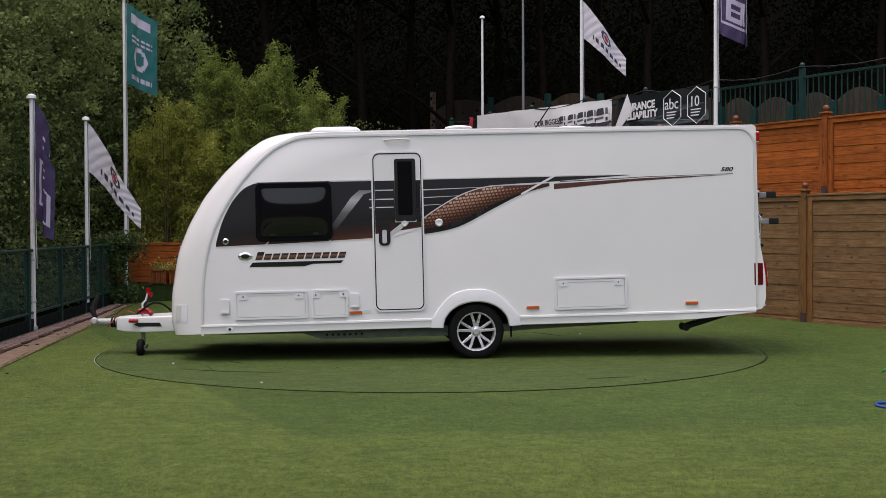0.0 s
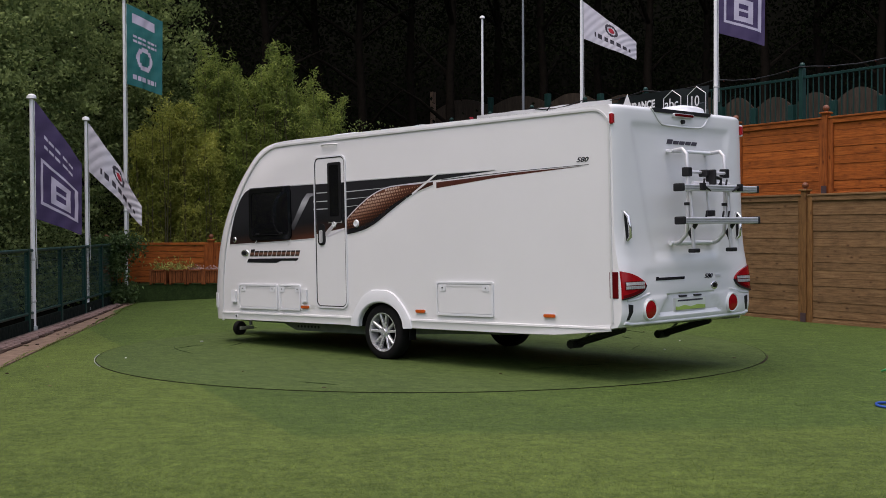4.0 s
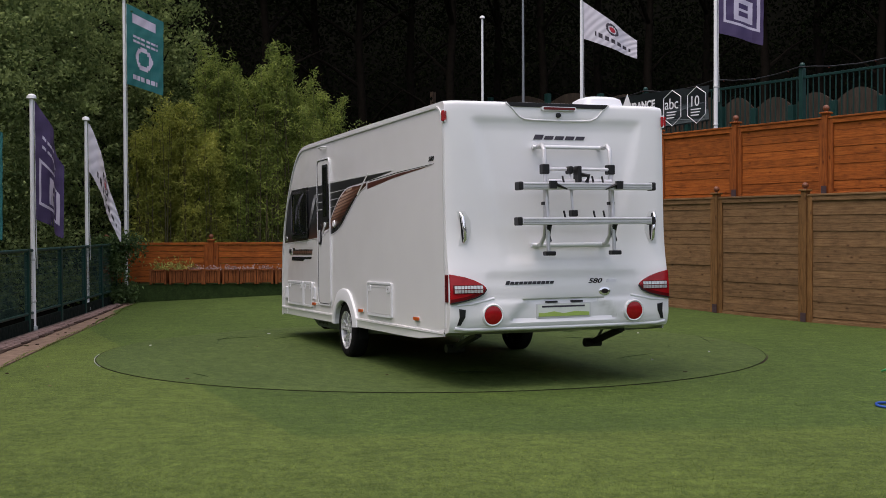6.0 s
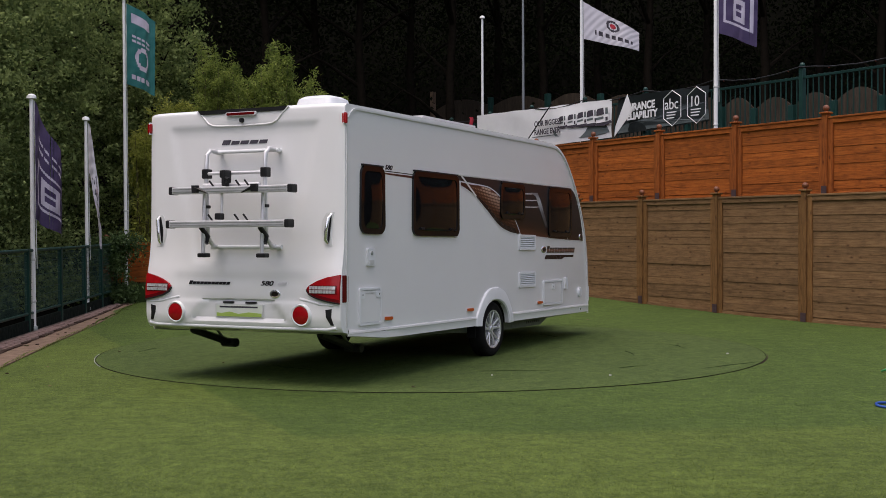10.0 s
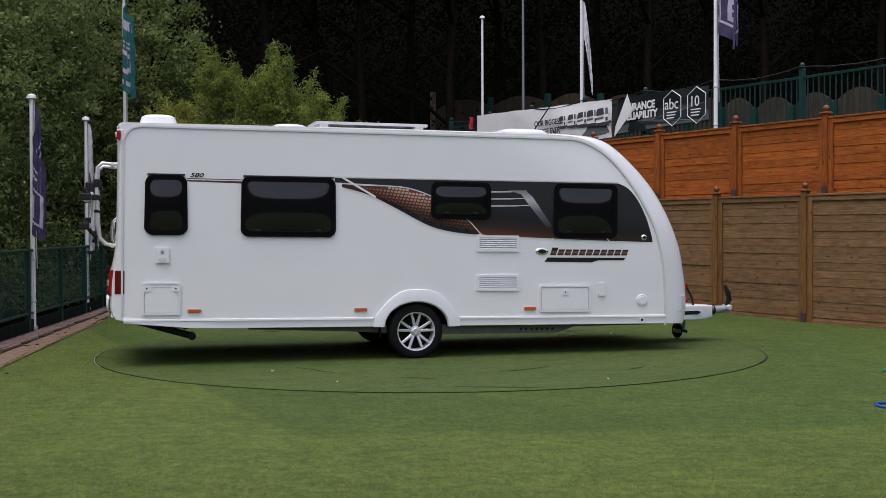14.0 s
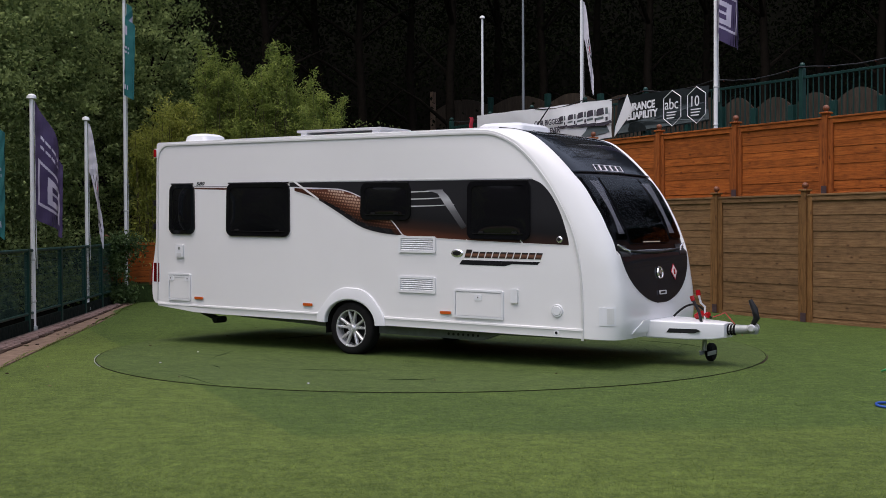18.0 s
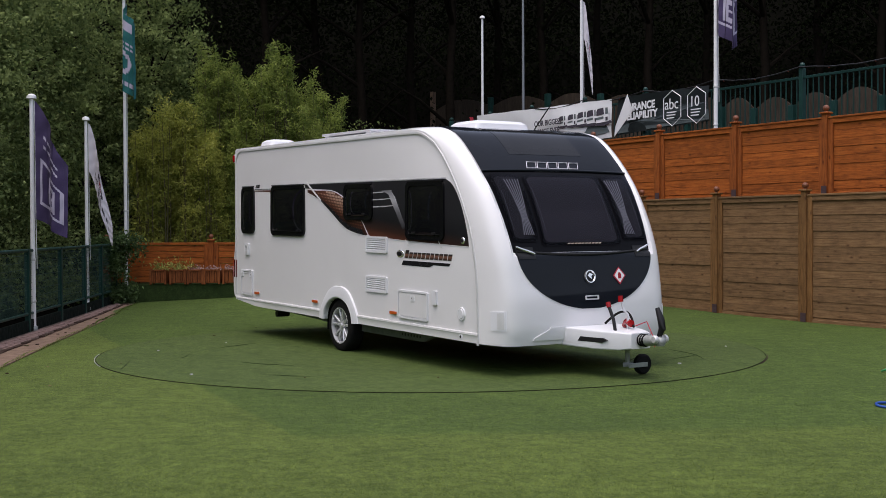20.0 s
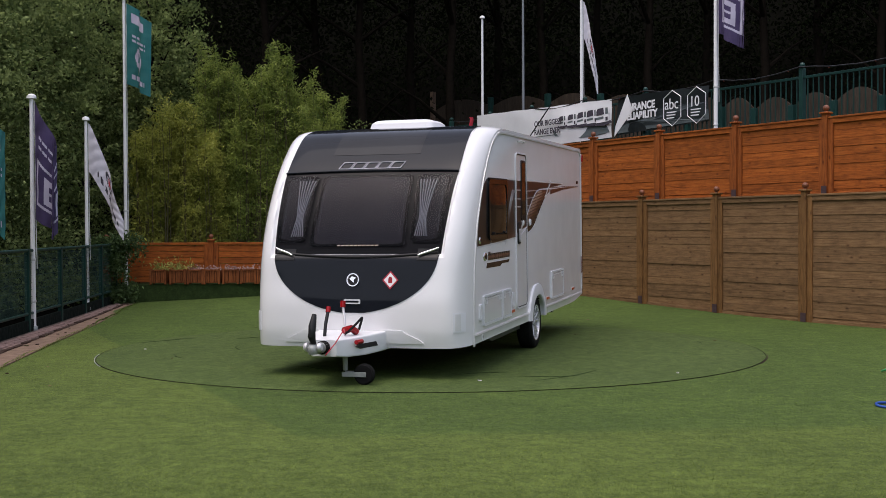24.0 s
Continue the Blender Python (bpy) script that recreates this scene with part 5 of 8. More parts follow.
def hatch(van, sgn, x0, x1, z0, z1, latches=((0.12, 0.8), (0.88, 0.8))):
    body = part("service_hatch", frame_ring(B(), round_rect(x0, x1, z0, z1, 0.02), round_rect(x0 + 0.022, x1 - 0.022, z0 + 0.022, z1 - 0.022, 0.016), side(sgn), 0, 0.02), M["white_plastic"], van, "white service hatch door")
    part("hatch_seal", plate(B(), round_rect(x0 + 0.018, x1 - 0.018, z0 + 0.018, z1 - 0.018, 0.016), sgn, 0, 0.004), M["white_plastic"], body, "white rubber seal")
    part("hatch_panel", plate(B(), round_rect(x0 + 0.028, x1 - 0.028, z0 + 0.028, z1 - 0.028, 0.014), sgn, 0, 0.014), M["white"], body)
    for u, v in latches:
        lx, lz = x0 + (x1 - x0) * u, z0 + (z1 - z0) * v
        part("latch", plate(B(), round_rect(lx - 0.045, lx + 0.045, lz - 0.028, lz + 0.036, 0.014), sgn, 0.014, 0.021), M["white_plastic"], body, "white moulded latch")
        part("latch_dot", lathe(B(), [(0.0, 0.024), (0.009, 0.023)], 10, lambda x, y, h: (lx + x, sgn * (HW + h), lz + 0.006 + y)), M["black"], body)
    if len(latches) == 2:
        za = z0 + (z1 - z0) * 0.86
        part("hatch_groove", plate(B(), [(x0 + 0.1, za - 0.004), (x1 - 0.1, za - 0.004), (x1 - 0.1, za + 0.004), (x0 + 0.1, za + 0.004)], sgn, 0.014, 0.017), M["trim"], body)


def window_side(van, sgn, x0, x1, z0, z1, belly=0.02, r=0.06, dress=True):
    """A bowed black acrylic window with its rubber frame and two stays."""
    outl = []
    for u, v in round_rect(x0, x1, z0, z1, r, 6):
        f = (v - z0) / (z1 - z0)
        b = belly * math.sin(math.pi * min(1, f * 1.1)) * (1 if u > (x0 + x1) / 2 else -1)
        outl.append((u + b, v))
    cx, cz = (x0 + x1) / 2, (z0 + z1) / 2
    inn = [(cx + (u - cx) * (1 - 0.05 / (x1 - x0) * 2), cz + (v - cz) * (1 - 0.05 / (z1 - z0) * 2)) for u, v in outl]
    fr = part("window", frame_ring(B(), outl, inn, side(sgn), 0, 0.022), M["glass"], van, "black acrylic side window", angle=40)
    bm = B()
    hx, hz = (max(u for u, v in inn) - min(u for u, v in inn)) / 2 + 0.012, (z1 - z0) / 2 - 0.038
    rows = []
    for i in range(17):
        b = i / 8 - 1
        rows.append([])
        for j in range(25):
            a = j / 12 - 1
            rise_ = (1 - abs(a) ** 3) * (1 - abs(b) ** 2.5)
            rows[-1].append(side(sgn)(cx + hx * a * math.sqrt(1 - 0.09 * b * b), cz + hz * b * math.sqrt(1 - 0.09 * a * a), 0.014 + 0.03 * rise_))
    sheet(bm, rows)
    part("pane", bm, M["glass"], fr, angle=60)
    part("top_hinge", plate(B(), [(x0 + 0.02, z1 - 0.004), (x1 - 0.02, z1 - 0.004), (x1 - 0.02, z1 + 0.014), (x0 + 0.02, z1 + 0.014)], sgn, 0, 0.02), M["black"], fr, "black hinge strip")
    if dress:
        for u in (x0 + 0.18, x1 - 0.18):
            part("catch", plate(B(), round_rect(u - 0.03, u + 0.03, z0 + 0.062, z0 + 0.085, 0.01), sgn, 0.016, 0.036), M["black"], fr)
        part("sill_rail", plate(B(), [(x0 + 0.07, z0 + 0.058), (x1 - 0.07, z0 + 0.058), (x1 - 0.07, z0 + 0.066), (x0 + 0.07, z0 + 0.066)], sgn, 0.016, 0.03), M["rubber"], fr)
    return fr


def script_marks(van, put, u0, u1, v0, v1, mat, n, slant=0.25, d=(0.001, 0.004), name="name_badge", label="dark slanted badge bars"):
    """Plain slanted bars the size of a badge; the first carries the rest."""
    w, h = (u1 - u0) / n, v1 - v0
    s = slant * (1 if u1 > u0 else -1)
    first = None
    for i in range(n):
        a, b = u0 + (i + 0.08) * w, u0 + (i + 0.9) * w
        t = h if i == 0 else h * 0.76
        bm = prism(B(), [(a, v0), (b, v0), (b + s * t, v0 + t), (a + s * t, v0 + t)], put, *d)
        ob = part(name if first is None else "badge_bar", bm, mat, first or van, label if first is None else "")
        first = first or ob
    return first


def graphics(van, sgn):
    """The dark sweeping vinyl band with its bronze lattice, silver blades and white flash."""
    put = side(sgn)
    left = sgn > 0
    top_end = -2.2 if left else -1.4
    z_t = 2.005
    low = [(2.42, 1.315), (1.6, 1.335), (0.9, 1.36), (0.3, 1.385), (-0.05, 1.42), (-0.32, 1.49), (-0.68, 1.67), (-1.0, 1.82), (-1.3, 1.9)]
    nose = [(2.42, 1.315), (2.405, 1.40), (2.33, 1.62), (2.22, 1.82), (2.1, 1.95), (1.98, z_t)]
    low_s = smooth_pts(low, 5)
    nose_s = smooth_pts(nose, 4)
    tail = [(top_end, z_t + 0.004), (-1.35, 1.955)] if left else [(-1.38, z_t), (-1.38, 1.955)]
    band = part("vinyl_band", plate(B(), nose_s + tail + [(-0.95, 1.94), (-0.62, 1.925), (-0.25, 1.80), (0.1, 1.6), (0.32, 1.395)] + [p for p in low_s[::-1] if p[0] > 0.32][:-1], sgn, 0.0, 0.002), M["band_print"], van, "graphite vinyl side graphic")
    # bronze wedge
    hump = smooth_pts([(0.3, 1.4), (0.12, 1.58), (-0.22, 1.79), (-0.5, 1.895), (-0.75, 1.925), (-1.05, 1.93), (-1.3, 1.945)], 5)
    wedge = hump + [p for p in low_s[::-1] if p[0] < 0.3]
    part("bronze_wedge", plate(B(), wedge, sgn, 0.0, 0.0025), M["bronze"], band, "bronze brown wedge")
    lip = [p for p in low_s if -1.2 < p[0] < 0.28]
    part("dark_lip", plate(B(), lip + [(x, z + 0.065 * min(1, 1.6 * (x + 1.2))) for x, z in lip[::-1]][:-1], sgn, 0.002, 0.0028), M["band"], band)
    bm = B()
    for i in range(-4, 42):
        for j in range(-2, 18):
            u = 0.24 - 0.041 * i + 0.012 * j
            v = 1.39 + 0.0335 * j + 0.004 * i
            zt = float(np.interp(-u, [-p[0] for p in hump], [p[1] for p in hump])) if hump[-1][0] < u < hump[0][0] else 0
            zb = float(np.interp(-u, [-p[0] for p in low_s], [p[1] for p in low_s]))
            if zb + 0.05 < v < zt - 0.02:
                k = min(1.0, 0.35 + (v - zb - 0.04) * 4.0)
                prism(bm, [(u - 0.018 * k, v - 0.008 * k), (u + 0.012 * k, v - 0.014 * k), (u + 0.019 * k, v + 0.007 * k), (u - 0.011 * k, v + 0.0145 * k)], put, 0.0028, 0.0036)
    tagged(part("copper_lattice", bm, M["copper"], band, "copper diamond lattice"), kind="stuff")
    part("pale_outline", line_strip(B(), hump, 0.012, put, 0.0025, 0.0045), M["cloth_white"], band)
    for z0_, x0, x1 in ((1.89, 0.72, -0.6), (1.80, 0.72, -0.28), (1.71, 0.72, -0.08)) if left else ((1.88, 0.42, 0.85), (1.80, 0.42, 0.92), (1.72, 0.42, 1.0)):
        part("silver_blade", line_strip(B(), [(x0, z0_), ((x0 + x1) / 2, z0_ + 0.005), (x1, z0_ + 0.02)], [0.014, 0.012, 0.004], put, 0.002, 0.004), M["silver"], band)
    chev = [(0.62, 1.90), (0.83, 1.905), (0.92, 1.83), (1.16, 1.50), (1.1, 1.47), (0.86, 1.76), (0.78, 1.86)]
    part("silver_chevron", plate(B(), chev, sgn, 0.002, 0.005), M["chevron"], band)
    part("white_flash", line_strip(B(), [(-1.38, 2.03), (-0.98, 1.82)] if left else [(-1.33, 2.03), (-0.92, 1.80)], 0.022, put, 0.003, 0.006), M["white"], band)
    part("white_edge", line_strip(B(), [(1.98, z_t + 0.012), (0.3, z_t + 0.012), (top_end, z_t + 0.012)], 0.01, put, 0.0, 0.004), M["trim"], band)
    part("lower_edge", line_strip(B(), low_s, 0.008, put, 0.0025, 0.004), M["trim"], band)
    # the thin tail lines towards the back
    if left:
        part("tail_line", plate(B(), [(-1.35, 1.868), (-1.35, 1.93), (-2.4, 1.972), (-3.35, 1.99), (-2.2, 1.935)], sgn, 0.0, 0.002), M["tail_brown"], band, "brown tapering tail line")
        part("tail_line", line_strip(B(), [(-1.42, 1.952), (-2.4, 1.985), (-3.4, 2.0)], [0.007, 0.006, 0.004], put, 0.0, 0.002), M["band"], band)
    else:
        part("tail_line", line_strip(B(), [(-1.38, 1.92), (-2.41, 1.935)], [0.034, 0.024], put, 0.0, 0.002), M["tail_brown"], band)
        part("tail_line", line_strip(B(), [(-2.41, 1.937), (-2.98, 1.945)], [0.022, 0.014], put, 0.0, 0.002), M["tail_brown"], band)
        part("tail_line", line_strip(B(), [(-1.38, 1.957), (-2.98, 1.968)], 0.007, put, 0.0, 0.002), M["band"], band)
    for u in (1.9, 1.22):
        part("white_tick", line_strip(B(), [(u, 1.30), (u - 0.06, 1.36)] if left else [(u, 1.30), (u - 0.06, 1.36)], 0.012, put, 0.003, 0.005), M["white"], band)
    # round badge at the tip, name marks and swoosh below
    rnd = part("round_badge", lathe(B(), [(0.0, 0.012), (0.022, 0.012), (0.032, 0.008), (0.036, 0.002)], 20, lambda x, y, h: (2.31 + x, sgn * (HW + h), 1.375 + y)), M["chrome"], band, "small chrome round badge", angle=40)
    part("badge_core", lathe(B(), [(0.0, 0.015), (0.02, 0.014)], 14, lambda x, y, h: (2.31 + x, sgn * (HW + h), 1.375 + y)), M["black"], rnd)
    a, b = (2.0, 1.0) if left else (1.13, 2.1)
    o = part("oval_badge", lathe(B(), [(0.0, 0.01), (0.06, 0.01), (0.075, 0.006), (0.08, 0.001)], 22, lambda x, y, h: ((2.1 if left else 1.04) + x, sgn * (HW + h), 1.205 + y * 0.55)), M["chrome"], van, "small chrome oval badge", angle=40)
    part("badge_core", lathe(B(), [(0.0, 0.013), (0.05, 0.012)], 18, lambda x, y, h: ((2.1 if left else 1.04) + x, sgn * (HW + h), 1.205 + y * 0.5)), M["black"], o)
    badge = script_marks(van, put, a, b, 1.163, 1.25, M["badge_print"], 11, 0.35, (0.0, 0.004), "name_badge", "bronze and black slanted name marks")
    s = 1 if b > a else -1
    part("badge_swoosh", plate(B(), [(a - 0.06 * s, 1.085), (a - 0.02 * s, 1.135), (b - 0.02 * s, 1.135), (b - 0.05 * s, 1.105), (b - 0.36 * s, 1.105), (b - 0.45 * s, 1.08)], sgn, 0, 0.003), M["band"], van, "dark swoosh under the name marks")
    turn = Matrix(((-1, 0, 0, 0), (0, 0, 1, 0), (0, 1, 0, 0), (0, 0, 0, 1))) if left else Matrix(((1, 0, 0, 0), (0, 0, -1, 0), (0, 1, 0, 0), (0, 0, 0, 1)))
    tagged(letters("580", 0.062, van, M["band"], Matrix.Translation((-3.25, HW + 0.002, 2.03) if left else (-2.95, -HW - 0.002, 1.985)) @ turn @ Matrix.Diagonal((1.5, 1, 1, 1)), "model_number", 0.001, 0.3), "small dark slanted model number")


def wheel(van, sgn):
    """An alloy wheel of five pairs of spokes in a low tyre."""
    cx, cz, cy = -0.44, 0.298, sgn * (HW - 0.1)

    def put(x, y, h):
        return (cx + x, cy + sgn * h, cz + y)
    # dark liner inside the arch
    bm = B()
    skins = [[(ARCH[0] + r * math.cos(radians(a)), sgn * yy, 0.35 + 0.72 * r * math.sin(radians(a))) for a in range(0, 181, 15)] for r, yy in ((0.385, HW - 0.012), (0.385, HW - 0.3), (0.02, HW - 0.3))]
    sheet(bm, skins)
    part("arch_liner", bm, M["rubber"], van, "black wheel arch liner", angle=40)
    rim = part("wheel", lathe(B(), [(0.216, -0.08), (0.214, 0.07), (0.222, 0.085), (0.218, 0.092), (0.205, 0.088), (0.198, 0.06), (0.196, -0.05)], 40, put, False), M["alloy"], van, "five-double-spoke silver alloy wheel", angle=40)
    part("tyre", lathe(B(), [(0.214, -0.09), (0.255, -0.098), (0.29, -0.09), (0.307, -0.075), (0.312, -0.05), (0.312, 0.05), (0.307, 0.075), (0.29, 0.09), (0.255, 0.098), (0.22, 0.092), (0.214, 0.08)], 48, put, False), M["rubber"], rim, "black rubber tyre", angle=40)
    part("brake_drum", lathe(B(), [(0.0, -0.005), (0.13, -0.008), (0.196, -0.02), (0.196, -0.06), (0.0, -0.06)], 24, put), M["rubber"], rim, "dark brake drum", angle=40)
    for k in range(5):
        for sg in (-1, 1):
            a, a2 = radians(72 * k + 90 + sg * 11), radians(72 * k + 90 + sg * 14.5)
            bm = B()
            ring = []
            for rr, ang, w_, h_ in ((0.04, a, 0.016, 0.058), (0.11, (a + a2) / 2, 0.0155, 0.07), (0.206, a2, 0.0135, 0.08)):
                cc, ss = math.cos(ang), math.sin(ang)
                ring.append([bm.verts.new(put(rr * cc + q * w_ * -ss, rr * ss + q * w_ * cc, h_ - dh)) for q, dh in ((-1, 0.035), (-1, 0.006), (-0.6, 0.0), (0.6, 0.0), (1, 0.006), (1, 0.035))])
            for r0, r1 in zip(ring, ring[1:]):
                for q in range(6):
                    bm.faces.new((r0[q], r0[(q + 1) % 6], r1[(q + 1) % 6], r1[q]))
            bm.faces.new(ring[0])
            bm.faces.new(ring[-1])
            part("spoke", bm, M["alloy"], rim, angle=30)
    part("hub_cap", lathe(B(), [(0.0, 0.078), (0.028, 0.076), (0.036, 0.066), (0.06, 0.06), (0.062, 0.03)], 20, put), M["alloy"], rim, angle=40)
    for k in range(5):
        a = radians(72 * k + 54)
        part("wheel_bolt", lathe(B(), [(0.0, 0.07), (0.008, 0.07), (0.009, 0.05)], 6, lambda x, y, h, a=a: put(0.05 * math.cos(a) + x, 0.05 * math.sin(a) + y, h)), M["galv"], rim)


def door(van):
    put = side(1)
    d = part("entrance_door", plate(B(), round_rect(0.135, 0.675, 0.565, 2.31, 0.07), 1, 0.0, 0.008), M["white"], van, "white entrance door with a tall dark window", angle=40)
    part("door_frame", frame_ring(B(), round_rect(0.118, 0.692, 0.548, 2.327, 0.085), round_rect(0.135, 0.675, 0.565, 2.31, 0.07), put, 0.0, 0.015), M["white_plastic"], d)
    part("door_seal", frame_ring(B(), round_rect(0.135, 0.675, 0.565, 2.31, 0.07), round_rect(0.147, 0.663, 0.577, 2.298, 0.062), put, 0.008, 0.0105), M["black"], d, "black rubber door seal")
    w = part("door_window", plate(B(), round_rect(0.2, 0.435, 1.55, 2.245, 0.025), 1, 0.008, 0.016), M["black"], d, "tall narrow black door window")
    part("pane", plate(B(), round_rect(0.24, 0.4, 1.62, 2.215, 0.015), 1, 0.016, 0.018), M["glass"], w)
    h = part("door_handle", plate(B(), round_rect(0.495, 0.625, 1.285, 1.535, 0.05), 1, 0.008, 0.02), M["black"], d, "black recessed door handle")
    part("handle_pull", plate(B(), round_rect(0.535, 0.585, 1.31, 1.46, 0.018), 1, 0.02, 0.034), M["silver"], h, "chrome pull")
    # the graphic runs over the door
    part("door_graphic", plate(B(), [(0.66, 1.415), (0.66, 2.005), (0.436, 2.005), (0.436, 1.54), (0.15, 1.54), (0.15, 1.48)], 1, 0.008, 0.0095), M["band_print"], d, "graphite vinyl across the door")
    part("door_graphic", plate(B(), [(0.2, 2.005), (0.15, 2.005), (0.15, 1.54), (0.2, 1.54)], 1, 0.008, 0.0095), M["band"], d)
    part("door_flash", line_strip(B(), [(0.5, 1.40), (0.3, 1.55)], 0.05, put, 0.0095, 0.011), M["silver"], d)
    part("door_flash", line_strip(B(), [(0.46, 1.385), (0.15, 1.47)], 0.014, put, 0.0095, 0.012), M["cloth_white"], d)
    for z in (1.9, 1.80, 1.71):
        part("silver_blade", line_strip(B(), [(0.65, z), (0.45, z)], 0.012, put, 0.0095, 0.011), M["silver"], d)
    part("coach_lock", lathe(B(), [(0.0, 0.01), (0.018, 0.011), (0.034, 0.017), (0.045, 0.0)], 20, lambda x, y, q: (-0.05 + x, HW + 0.003 + q, 1.525 + y)), M["white_plastic"], van, "white round door catch", angle=40)
    part("coach_lock", lathe(B(), [(0.0, 0.008), (0.014, 0.009), (0.027, 0.013), (0.036, 0.0)], 20, lambda x, y, q: (0.335 + x, HW + 0.009 + q, 1.525 + y)), M["white_plastic"], d, angle=40)
    part("drip_rail", tube(B(), [(0.54, HW + 0.004, 2.452), (0.5, HW + 0.03, 2.458), (0.4, HW + 0.036, 2.46), (0.3, HW + 0.03, 2.458), (0.26, HW + 0.004, 2.452)], 0.009, 8), M["trim"], van, "small pale awning light rail", angle=50)


def marker(van, sgn, x):
    m = part("side_marker", plate(B(), round_rect(x - 0.07, x + 0.07, 0.534, 0.564, 0.01), sgn, 0.0, 0.02), M["orange"], van, "amber side marker light")
    part("marker_base", plate(B(), round_rect(x - 0.076, x + 0.076, 0.528, 0.57, 0.01), sgn, 0.0, 0.006), M["trim"], m)


def louvre(van, x0, x1, z0, z1):
    v = part("fridge_vent", frame_ring(B(), round_rect(x0, x1, z0, z1, 0.02), round_rect(x0 + 0.03, x1 - 0.03, z0 + 0.025, z1 - 0.025, 0.01), side(-1), 0, 0.016), M["white_plastic"], van, "white louvred fridge vent")
    part("vent_back", plate(B(), round_rect(x0 + 0.03, x1 - 0.03, z0 + 0.025, z1 - 0.025, 0.01), -1, 0.0, 0.002), M["galv"], v)
    n = 6
    for k in range(n):
        z = z0 + 0.035 + (z1 - z0 - 0.07) * k / (n - 1)
        bm = B()
        prism(bm, [(0.002, z + 0.009), (0.014, z - 0.004), (0.014, z - 0.009), (0.002, z + 0.002)], lambda d, zz, x: (x, -(HW + d), zz), x0 + 0.03, x1 - 0.03)
        part("slat", bm, M["white_plastic"], v)


def front_patch(f0, f1, yl, yr, off, nf=14, ny=12, thick=0.012):
    """A curved panel on the nose between f0 and f1 and the side lines yl(f), yr(f)."""
    bm = B()
    tops = []
    for o in (off, off - thick):
        rows = []
        for i in range(nf + 1):
            f = f0 + (f1 - f0) * i / nf
            a, b = yl(f), yr(f)
            rows.append([bm.verts.new(front(f, a + (b - a) * j / ny, o)) for j in range(ny + 1)])
        for r, s in zip(rows, rows[1:]):
            for j in range(ny):
                bm.faces.new((r[j], r[j + 1], s[j + 1], s[j]))
        tops.append(rows)
    u, d = tops
    for i in range(nf):
        for j in (0, ny):
            bm.faces.new((u[i][j], u[i + 1][j], d[i + 1][j], d[i][j]))
    for j in range(ny):
        for i in (0, nf):
            bm.faces.new((u[i][j], u[i][j + 1], d[i][j + 1], d[i][j]))
    return bm


